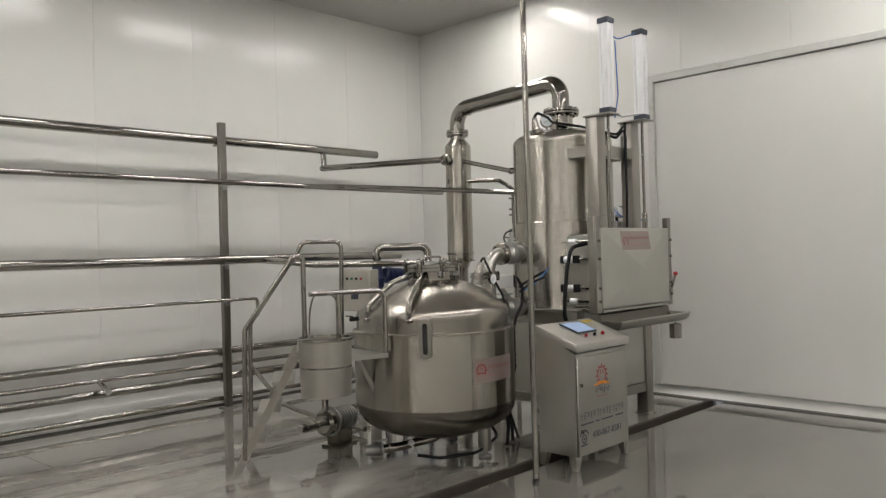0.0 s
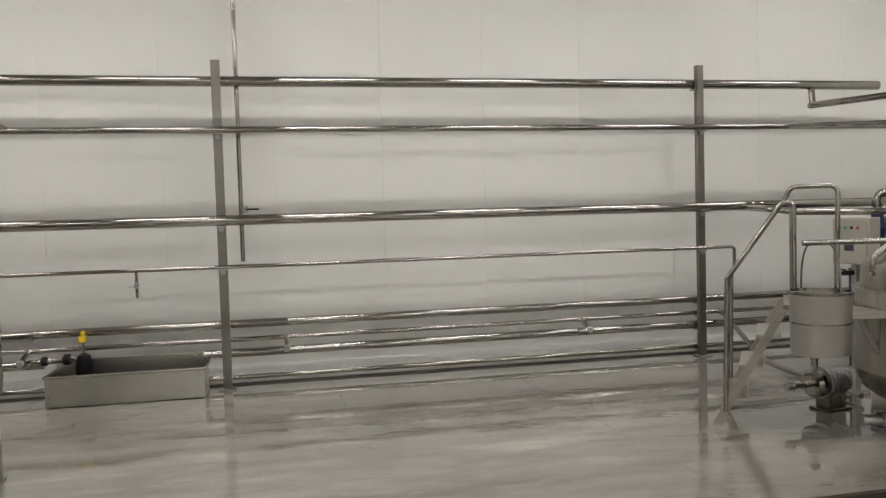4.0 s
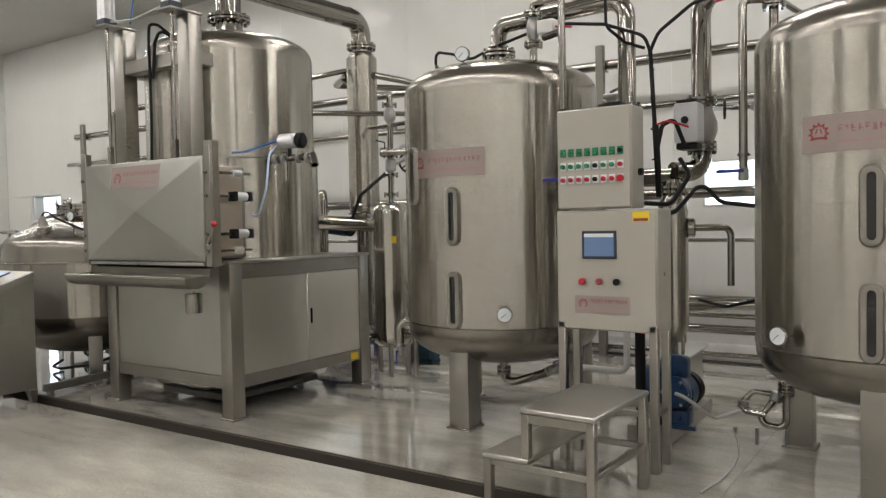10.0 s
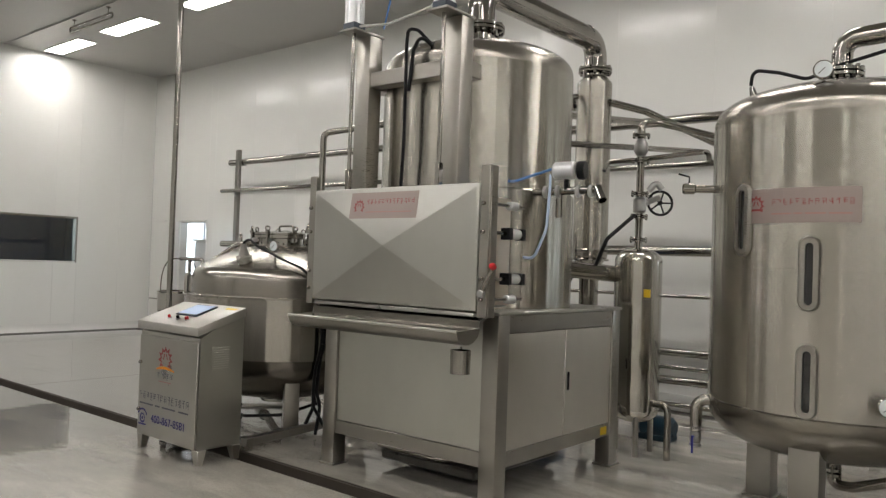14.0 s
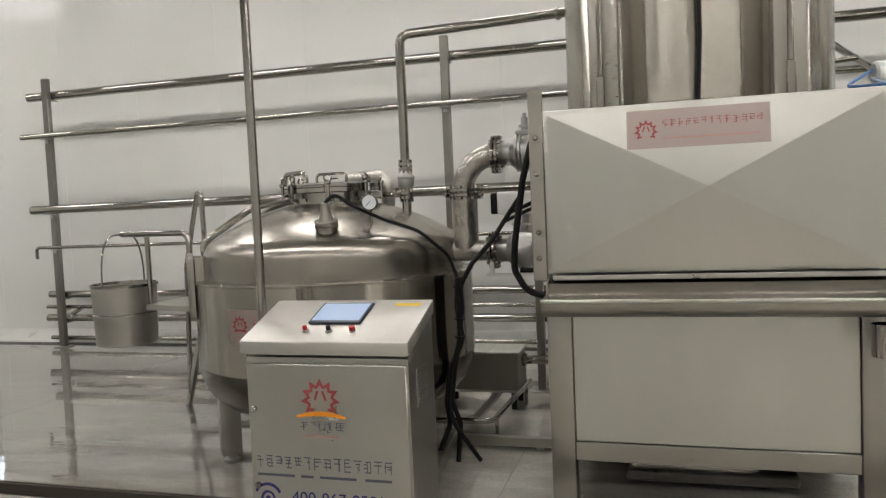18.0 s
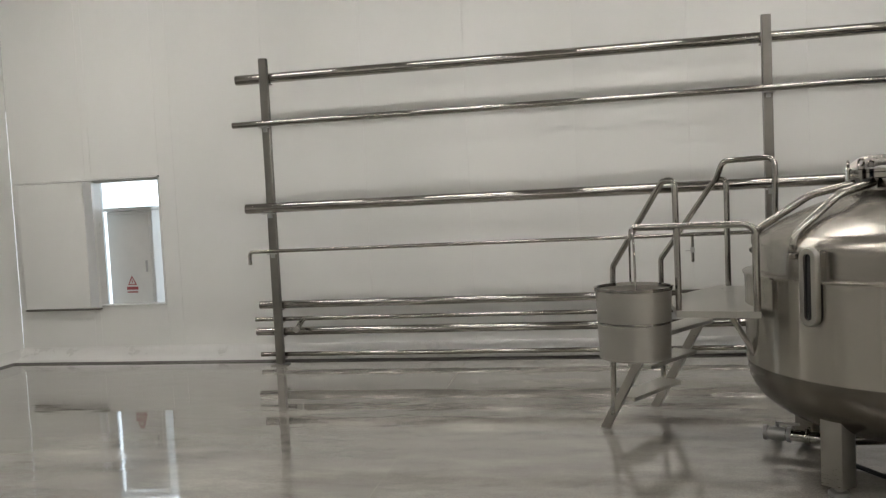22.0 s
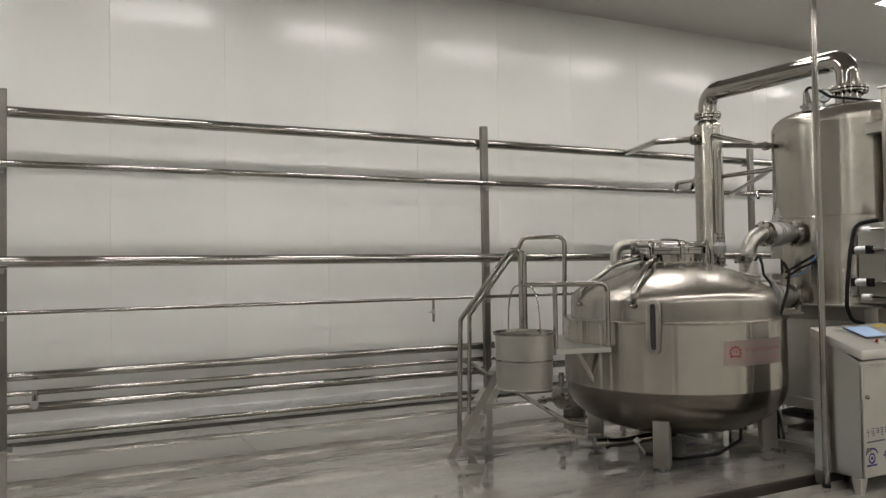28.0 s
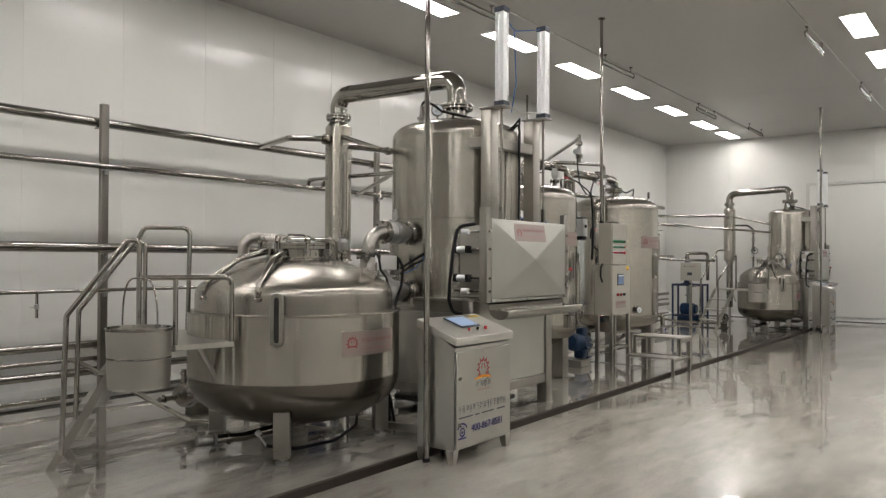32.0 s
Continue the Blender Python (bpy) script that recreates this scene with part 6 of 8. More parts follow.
    part("cup", shaped([(0.0, 0), (0.056, 0), (0.058, 0.13), (0.054, 0.13), (0.052, 0.01), (0, 0.01)], (gw1 - 0.06, gy - 0.07, gz - 0.26), (0, 0, 1), 28), "pipe", gt, "small round drip cup")
    part("bucket_hook", box(gw1 - 0.065, gy - 0.075, gz - 0.14, gw1 - 0.055, gy - 0.065, gz - 0.11, 0), "pipe", gt)
    # valve with actuator on the jacket shoulder, sensor and dial on the dome
    a = radians(-20)
    n = Vector((math.cos(a), math.sin(a), 0)) * (R + 0.015)
    zv = jt - 0.025
    stub, n = n - Vector((0.06, 0, 0)), n + Vector((0.24, 0.02, 0))
    vv = part("side_valve", merged(rod(stub + Vector((0, 0, zv)), n + Vector((0.2, 0.02, zv + 0.01)), 0.024, 14), rod(n + Vector((-0.06, 0, zv - 0.16)), n + Vector((-0.06, 0, zv)), 0.022, 12)), "pipe", u, "pneumatic side valve")
    for f in (-0.14, -0.06, 0.07, 0.15):
        part("valve_ring", disc(n + Vector((f, f * 0.15 - 0.01, zv)), (1, 0.17, 0), 0.038, 0.022, 0.004, 16), "cast", vv)
    part("spout", shaped([(0.03, 0), (0.03, 0.10), (0.024, 0.10)], n + Vector((0.19, 0.02, zv + 0.02)), (0.5, -0.3, -0.8), 14), "pipe", vv)
    part("actuator", disc(n + Vector((-0.02, -0.01, zv + 0.13)), (1, 0.2, 0), 0.055, 0.14, 0.012, 20), "alu", vv, "aluminium actuator")
    part("actuator_end", disc(n + Vector((0.085, 0.012, zv + 0.13)), (1, 0.2, 0), 0.058, 0.05, 0.008, 20), "black", vv, "black actuator head")
    part("actuator_stem", rod(n + Vector((-0.01, -0.005, zv)), n + Vector((-0.01, -0.005, zv + 0.1)), 0.016, 10), "black", vv)
    part("air_hose", tube([n + Vector((-0.08, -0.02, zv + 0.15)), n + Vector((-0.25, -0.22, zv + 0.05)), Vector((dx + dw + 0.04, dy + 0.2, jt + 0.0))], 0.008, 0.1, 6), "tube_blue", vv, "blue air hose")
    part("air_hose", tube([n + Vector((-0.10, -0.05, zv + 0.10)), n + Vector((0.02, -0.24, zv + 0.02)), n + Vector((0.04, -0.30, zv - 0.25)), n + Vector((-0.04, -0.30, zv - 0.42)), Vector((dx + dw + 0.05, dy + 0.36, z0 + 0.32))], 0.008, 0.12, 8), "hose_pale", vv, "pale blue air hose")
    f = R / 0.663
    sp = Vector((-0.54 * f, 0.0, zd - 0.075))
    sn = part("sensor", shaped([(0.05, -0.04), (0.05, 0.03), (0.065, 0.032), (0.065, 0.06), (0.04, 0.064), (0.022, 0.17), (0, 0.172)], sp, (-0.2, 0, 1), 18), "pipe", u, "cone-shaped sensor head")
    g = Vector((-0.345 * f, -0.01, zd + 0.075))
    gauge(g, (-0.6, -0.7, 0), 0.062, u, (g.x, g.y, zd - 0.03))
    part("cable", tube([sp + Vector((-0.035, 0, 0.165)), sp + Vector((-0.02, -0.02, 0.21)), sp + Vector((0.1, -0.06, 0.17)), g + Vector((0.0, -0.06, -0.02)), Vector((0.02, -0.22, zd + 0.02)), Vector((dx - 0.02, cy + 0.12, zd - 0.08))], 0.013, 0.06, 8), "black", sn, "black sensor cable")
    return u


fryer(6.945, -2.93, dict(R=0.663, hw=0.73, front=-0.71, back=0.81, shift=0.015, door=0.69, door_y=-0.855, dz0=1.133, dz1=1.86, base=1.13, jacket_top=1.89, shoulder=2.70, dome=2.91,
                         flange=3.065, col_top=2.90, col_x=0.387, col_off=-0.04, col_y=-0.685, beam=2.60, cyl_top=3.84),
      "large stainless vacuum fryer, lifting door closed, tall vapour tank")
fryer(20.1, -3.2, dict(R=0.47, hw=0.62, front=-0.5, back=0.5, shift=0.08, door=0.57, door_y=-0.70, dz0=1.09, dz1=1.785, base=1.08, jacket_top=1.87, shoulder=2.60, dome=2.74,
                       flange=2.92, col_top=2.76, col_x=0.28, col_off=-0.10, col_y=-0.58, beam=2.47, cyl_top=3.60),
      "smaller stainless vacuum fryer in the corner, lifting door closed")


def condenser(x, y, R, z0, z1, zf, fx, fy, fz, label):
    """An upright tubular condenser with the vapour pipe that bends over to the fryer's tank."""
    c = thing("condenser", x, y, 0, 0, label, "condenser", "condensers")
    part("shell", lathe([(R * 0.62, z0 - 0.1), (R * 0.7, z0 - 0.06), (R, z0), (R, z1), (R * 0.72, z1 + 0.05), (R * 0.66, z1 + 0.06)], 40), "kettle", c, "slim stainless condenser shell")
    rp = 0.098 if R > 0.15 else 0.082
    dx, dy = fx - x, fy - y
    run = part("vapour_pipe", tube([(0, 0, z1 + 0.05), (0, 0, zf + 0.26), (dx, dy, fz + 0.30), (dx, dy, fz + 0.0)], rp, 0.19, 22, 9), "pipe", c, "wide polished vapour pipe")
    flange((0, 0, zf), (0, 0, 1), rp, run, 10)
    part("weld", disc((0, dy * 0.12, zf + 0.26), (dx, dy, 0), rp + 0.003, 0.012, 0.003, 22), "pipe", run)
    for z in (z0 + 0.06, z0 - 0.02):
        part("ring", disc((0, 0, z), (0, 0, 1), R * 1.1, 0.02, 0.004, 32), "pipe", c)
    # lower part down to the receiver level
    part("lower_pipe", tube([(0, 0, z0 - 0.08), (0, 0, 0.9), (0.0, 0.0, 0.35)], R * 0.55, seg=16), "pipe", c)
    part("stand", merged(rod((0.0, 0.0, 0.0), (0.0, 0.0, 0.36), 0.03, 10), disc((0, 0, 0.01), (0, 0, 1), 0.09, 0.02, 0.004, 18)), "frame", c)
    # cooling water port
    part("port", merged(rod((-R * 0.9, 0, z1 - 0.16), (-R - 0.1, 0.02, z1 - 0.16), 0.035, 14), disc((-R - 0.05, 0.01, z1 - 0.16), (1, 0, 0), 0.062, 0.04, 0.006, 20)), "pipe", c)
    return c


condenser(6.935, -1.23, 0.152, 1.50, 3.03, 3.145, 6.945, -2.93, 3.065, "slim stainless condenser joined to the large fryer by a pipe")
condenser(20.14, -1.78, 0.14, 1.54, 2.77, 2.907, 20.1, -3.2, 2.92, "slim stainless condenser joined to the far fryer by a pipe")


def kettle(x, y, R, q, label):
    """A domed jacketed kettle on box legs."""
    k = thing("jacketed_kettle", x, y, 0, 0, label, "kettle", "jacketed kettles")
    z0, z1, zc, zt, zb = q["j0"], q["j1"], q["cyl"], q["top"], q["bottom"]
    r2 = R * 0.935
    # shade below the kettle painted in as darker steel
    part("bottom_dish", lathe([(R - 0.003, z0), *[(r, 2 * z0 - z) for r, z in dish(R - 0.003, z0, z0 - zb, 16, 2.3)]], 96), "under", k, "rounded underside with shade put into its colour")
    part("jacket", lathe([(R, z0), (R, z1 - 0.012), (R + 0.01, z1 - 0.01), (R + 0.012, z1), (r2, z1 + 0.004)], 96), "kettle", k)
    neck = 0.24 * R / 0.843
    rk, h = 0.15 * R, zt - 0.02 - zc
    rc = (h * h + (r2 - rk) ** 2 - rk * rk) / (2 * (h - rk))
    cz, lean = zc + h - rc, math.atan2(r2 - rk, rc - h)
    prof = [(r2 - rk + rk * math.cos(a), zc + rk * math.sin(a)) for a in [(math.pi / 2 - lean) * k / 10 for k in range(1, 11)]]
    prof += [(rc * math.sin(a), cz + rc * math.cos(a)) for a in [lean + (math.asin(neck / rc) - lean) * k / 12 for k in range(1, 13)]]
    part("dome", lathe([(r2, z1), (r2, zc), *prof, (neck, prof[-1][1] + 0.012)], 96), "dome", k, "domed brushed cover")
    zn = zt - 0.03
    nk = part("neck", lathe([(neck, zt - 0.06), (neck, zn + 0.05), (neck * 1.22, zn + 0.055), (neck * 1.22, zn + 0.08), (neck, zn + 0.082)], 40), "pipe", k)
    lid = part("lid", lathe([(neck * 1.22, zn + 0.084), (neck * 1.22, zn + 0.10), (neck * 1.05, zn + 0.108), (0, zn + 0.135)], 40), "pipe", k, "round hatch lid")
    for j in range(8):
        a = radians(45 * j + 20)
        c, s, q1 = math.cos(a), math.sin(a), neck * 1.26
        sb = part("swing_bolt", merged(rod((q1 * c, q1 * s, zn + 0.0), (q1 * c, q1 * s, zn + 0.12), 0.011, 8), disc((q1 * c, q1 * s, zn + 0.108), (0, 0, 1), 0.02, 0.022, 0.004, 8)), "pipe", lid)
        part("bolt_eye", tube([(q1 * c - s * 0.022 * math.cos(b), q1 * s + c * 0.022 * math.cos(b), zn + 0.136 + 0.018 * math.sin(b)) for b in [2 * math.pi * k / 12 for k in range(13)]], 0.006, seg=6), "pipe", sb)
        part("bolt_lug", box(-0.016, -0.02, zn + 0.02, 0.016, 0.03, zn + 0.05, 0.003), "cast", sb).matrix_basis = pose(q1 * c * 0.93, q1 * s * 0.93, 0, 0, 0, math.degrees(a) + 90)
    part("lid_handle", tube([(-0.1, 0, zn + 0.12), (-0.1, 0, zn + 0.17), (0.1, 0, zn + 0.17), (0.1, 0, zn + 0.12)], 0.009, 0.03, 8), "pipe", lid)
    sight_glass(q["sight"], R + 0.012, z1 - 0.025, 0.385 * R / 0.843, k, 0.10)
    part("sight_box", moved(box(-0.04, 0.005, -0.17 * R / 0.843, 0.04, 0.10, 0.175 * R / 0.843, 0.01, 2), facing(q["sight"], R + 0.006, z1 - 0.025)), "pipe", k)
    label_sheet(q["sight"] + 32, q["sight"] + 70, R, z0 + 0.19, z0 + 0.37, k)
    w = 0.11 * R / 0.85 + 0.006
    for sx, sy in q["legs"]:
        lg = leg_post(sx, sy, z0 - 0.08, w, k, "frame", False, math.degrees(math.atan2(sy, sx)))
        lg.data.transform(Matrix.Translation((0, 0, 0.05)))
        part("levelling_foot", merged(rod((sx, sy, 0.0), (sx, sy, 0.06), 0.02, 10), disc((sx, sy, 0.012), (0, 0, 1), 0.05, 0.024, 0.006, 18)), "cast", lg)
    # curved spray pipes over the dome
    for a0 in q["arms"]:
        a = radians(a0)
        n = Vector((math.cos(a), math.sin(a), 0))
        ar = part("spray_pipe", tube([n * (r2 - 0.03) + Vector((0, 0, zc - 0.03)), n * (r2 + 0.01) + Vector((0, 0, zc + 0.09)), n * (r2 * 0.62) + Vector((0, 0, zt - 0.05)), n * neck * 1.1 + Vector((0, 0, zn + 0.03))], 0.022, 0.2, 12), "pipe", k, "curved pipe over the dome")
        part("weld_collar", disc(n * (r2 - 0.005) + Vector((0, 0, zc - 0.0)), (0.3 * n.x, 0.3 * n.y, 1), 0.032, 0.03, 0.006, 14), "pipe", ar)
    a = radians(q["sensor"])
    n = Vector((math.cos(a), math.sin(a), 0))
    sp = n * r2 * q["sensor_r"] + Vector((0, 0, zc + (zt - zc) * q["sensor_z"]))
    sn = part("sensor", shaped([(0.05, -0.03), (0.05, 0.012), (0.064, 0.014), (0.064, 0.028), (0.052, 0.03), (0.052, 0.036), (0.064, 0.038), (0.064, 0.052), (0.04, 0.056), (0.02, 0.15), (0, 0.152)], sp, n * 0.22 + Vector((0, 0, 1)), 20), "brushed", k, "cone-shaped sensor head")
    e0 = sp + n * 0.033 + Vector((0, 0, 0.148))
    part("cable", tube([e0, e0 + Vector((0.05, 0.01, 0.045)), e0 + Vector((0.13, 0.05, -0.02)), Vector((0.60 * R, -0.56 * R, zc + 0.20)), Vector((0.80 * R, -0.46 * R, zc + 0.13)), Vector((R * 0.97, -0.36 * R, zc - 0.01)), Vector((R + 0.02, -0.34 * R, zc - 0.16)), Vector((R + 0.025, -0.34 * R, zc - 0.3))], 0.010, 0.14, 8), "black", sn, "black sensor cable")
    g = Vector((r2 * 0.545, -r2 * 0.585, zt - 0.05))
    gauge(g, (0.1, -1, 0), 0.045, k, (g.x, g.y + 0.02, zt - 0.2))
    # swan-neck vent on top
    if q["vent"]:
        vp = part("vent_pipe", tube([(0.24, 0.40 * R, zt - 0.1), (0.24, 0.40 * R, zt + 0.12), (-0.14 * R, 0.62 * R, zt + 0.12), (-0.14 * R, 0.62 * R, zt - 0.2)], 0.046, 0.09, 16), "brushed", k, "bent vent pipe")
        clamp((0.24, 0.40 * R, zt + 0.0), (0, 0, 1), 0.042, vp)
    # outlet and small pipes below
    ot = part("outlet", tube([(0, 0, zb + 0.02), (0, 0, zb - 0.04), (-0.45 * R, 0.2 * R, 0.09), (-0.74 * R, 0.33 * R, 0.09)], 0.035, 0.05, 14), "pipe", k, "bottom outlet pipe with clamps")
    clamp((-0.58 * R, 0.26 * R, 0.09), (1, -0.45, 0), 0.036, ot)
    ball_valve((-0.76 * R, 0.34 * R, 0.09), (1, -0.45, 0), 0.034, ot, "cast")
    part("under_cable", tube([(-0.47 * R, -0.14 * R, 0.06), (-0.3 * R, -0.36 * R, 0.04), (0.05, -0.40, 0.06), (0.4, -0.3, 0.11), (0.75 * R, -0.1, 0.22)], 0.013, 0.12, 8), "black", k, "black cable below the kettle")
    part("ball_end", merged(disc((-0.53 * R, -0.1 * R, 0.16), (0, 0, 1), 0.026, 0.05, 0.02, 14), rod((-0.53 * R, -0.1 * R, 0.15), (-0.47 * R, -0.14 * R, 0.06), 0.008, 8)), "trim", k)
    return k


KA = (4.805, -2.87, 0.843)
KB = (18.38, -3.14, 0.64)
kettle(*KA, dict(j0=0.588, j1=1.08, cyl=1.20, top=1.545, bottom=0.195, sight=-141, legs=((-0.53, -0.45), (0.61, -0.38), (-0.42, 0.45), (0.5, 0.5)), arms=(-152, -192), sensor=-69, sensor_r=0.81, sensor_z=0.45, vent=1),
       "large brushed stainless jacketed kettle with a domed cover")
kettle(*KB, dict(j0=0.455, j1=1.015, cyl=1.12, top=1.44, bottom=0.17, sight=-140, legs=((0.16, -0.37), (-0.38, 0.3), (0.42, 0.25)), arms=(-152, -192), sensor=-40, sensor_r=0.60, sensor_z=0.80, vent=0),
       "smaller brushed stainless jacketed kettle with a domed cover")


def vapour_link(x, y, z, s, end, label):
    """Two flanged ball valves, one over the other, between a kettle's dome and the fryer's tank."""
    t = thing("vapour_link", x, y, z, 0, label, "pipework", "vapour links")
    r = 0.062 * s
    lo = part("lower_pipe", tube([(-0.16, 0, 0), (end, 0, 0)], r, seg=20), "brushed", t)
    up = part("upper_pipe", tube([(0.06 * s, 0, 0), (0.06 * s, 0, 0.55 * s), (end, 0, 0.55 * s)], 0.066 * s, 0.19 * s, 20, 10), "brushed", t, "wide elbow pipe")
    part("riser_sleeve", lathe([(0.076 * s, 0.02), (0.076 * s, 0.33 * s)], 24), "brushed", up).matrix_basis = Matrix.Translation((0.06 * s, 0, 0))
    flange((0.06 * s, 0, 0.34 * s), (0, 0, 1), 0.076 * s, up, 8)
    ball = [(r, -0.16 * s), (r * 1.12, -0.15 * s), (r * 1.12, -0.10 * s), (r * 1.5, -0.075 * s), (r * 1.74, 0.0), (r * 1.5, 0.075 * s), (r * 1.12, 0.10 * s), (r * 1.12, 0.15 * s), (r, 0.16 * s)]
    for zz, x0, x1, own in ((0.0, 0.228 * s, 0.575 * s, lo), (0.55 * s, 0.263 * s, 0.612 * s, up)):
        for xx in (x0, x1):
            flange((xx, 0, zz), (1, 0, 0), r * 1.18, own, 8, thick=0.018)
        vb = part("valve_body", shaped(ball, ((x0 + x1) / 2 + 0.01, 0, zz), (1, 0, 0), 28), "cast", t, "cast ball-valve body")
        part("body_joint", disc(((x0 + x1) / 2 - 0.05 * s, 0, zz), (1, 0, 0), r * 1.72, 0.016, 0.003, 28), "cast", vb)
        part("body_joint", disc(((x0 + x1) / 2 - 0.027 * s, 0, zz), (1, 0, 0), r * 1.78, 0.014, 0.003, 28), "cast", vb)
    xs = 0.43 * s
    part("valve_stem", merged(rod((xs, 0, 0.63 * s), (xs, 0, 0.75 * s), 0.02, 10), box(xs - 0.05, -0.04, 0.655 * s, xs + 0.05, 0.04, 0.675 * s, 0.004), disc((xs, 0, 0.70 * s), (0, 0, 1), 0.035, 0.02, 0.003, 14), rod((xs, 0, 0.75 * s), (xs, 0, 0.775 * s), 0.011, 8)), "cast", t, "bare valve stem")
    ac = part("actuator", box(0.24 * s, 0.05, 0.20 * s, 0.52 * s, 0.19, 0.335 * s, 0.014, 3), "white", t, "white boxy pneumatic actuator")
    part("actuator_end", box(0.20 * s, 0.054, 0.205 * s, 0.239 * s, 0.186, 0.33 * s, 0.012, 2), "black", ac)
    part("actuator_end", box(0.521 * s, 0.054, 0.205 * s, 0.56 * s, 0.186, 0.33 * s, 0.012, 2), "black", ac)
    part("actuator_stem", merged(rod((0.40 * s, 0, 0.08 * s), (0.40 * s, 0.12, 0.2 * s), 0.022, 10), box(0.33 * s, 0.02, 0.135 * s, 0.47 * s, 0.12, 0.15 * s, 0.003)), "cast", ac)
    part("support_bar", box(0.20 * s, -0.10, -0.145 * s, 0.60 * s, -0.06, -0.13 * s, 0.002), "plate", t)
    for xx in (0.228 * s, 0.575 * s):
        part("bar_clip", box(xx - 0.012, -0.088, -0.13 * s, xx + 0.012, -0.072, -0.05 * s, 0.002), "plate", t)
    jx, jy = 0.075 * s, -0.27 * s
    part("cable", tube([(0.40 * s, -0.075, 0.30 * s), (0.36 * s, -0.16, 0.22 * s), (0.26 * s, -0.22, 0.06 * s), (0.15 * s, -0.26 * s, -0.06), (jx + 0.01, jy, -0.18), (jx + 0.01, jy, -0.3)], 0.013, 0.1, 8), "black", t, "black cable bundle")
    for k, (ox, oy, r2) in enumerate(((-0.014, 0.0, 0.015), (0.014, 0.006, 0.014), (0.002, -0.018, 0.013))):
        part("cable", tube([(jx + ox * 0.4, jy + oy, -0.13), (jx + ox, jy + oy, -0.30), (jx - ox * 0.8, jy + oy, -0.48), (jx - 0.06 + ox, jy + oy, -0.66), (jx - 0.08 + ox, jy + oy, -0.84), (jx - 0.05 + ox * 2, jy + oy * 2, -0.95), (jx - 0.16 + 0.12 * k, jy - 0.05 + 0.04 * k, 0.02 - z)], r2, 0.12, 8), "black", t, "black cable bundle")
    for zz in (-0.18, -0.36, -0.46):
        part("cable_tie", disc((jx, jy - 0.004, zz), (0, 0, 1), 0.033, 0.008, 0, 12), "black", t)
    part("cable", tube([(0.36 * s, -0.13, 0.22 * s), (0.55 * s, -0.12, 0.29 * s), (end - 0.02, -0.16, 0.36 * s)], 0.012, 0.1, 8), "black", t)
    part("cable", tube([(0.33 * s, -0.15, 0.17 * s), (0.52 * s, -0.14, 0.25 * s), (end - 0.04, -0.17, 0.30 * s)], 0.010, 0.1, 8), "black", t)
    part("hose", tube([(0.74 * s, -0.70 * s, 0.63 * s), (0.58 * s, -0.62 * s, 0.60 * s), (0.52 * s, -0.61 * s, 0.38 * s), (0.47 * s, -0.61 * s, 0.08 * s), (0.46 * s, -0.61 * s, -0.06 * s), (0.52 * s, -0.61 * s, -0.17 * s), (0.72 * s, -0.63 * s, -0.22 * s)], 0.017, 0.10, 10), "black", t, "thick black hose hanging in a loop")
    part("air_hose", tube([(0.5 * s, -0.06, 0.17 * s), (0.62 * s, -0.1, 0.22 * s), (end, -0.2, 0.40 * s)], 0.006, 0.06, 6), "tube_blue", t, "blue air hose")
    return t


vapour_link(KA[0] + KA[2] * 0.935, -2.89, 1.19, 1.0, 0.70, "twin vapour pipes with cast valves between kettle and fryer")
vapour_link(KB[0] + KB[2] * 0.935, -3.16, 1.10, 0.88, 0.66, "twin vapour pipes with cast valves between kettle and fryer")


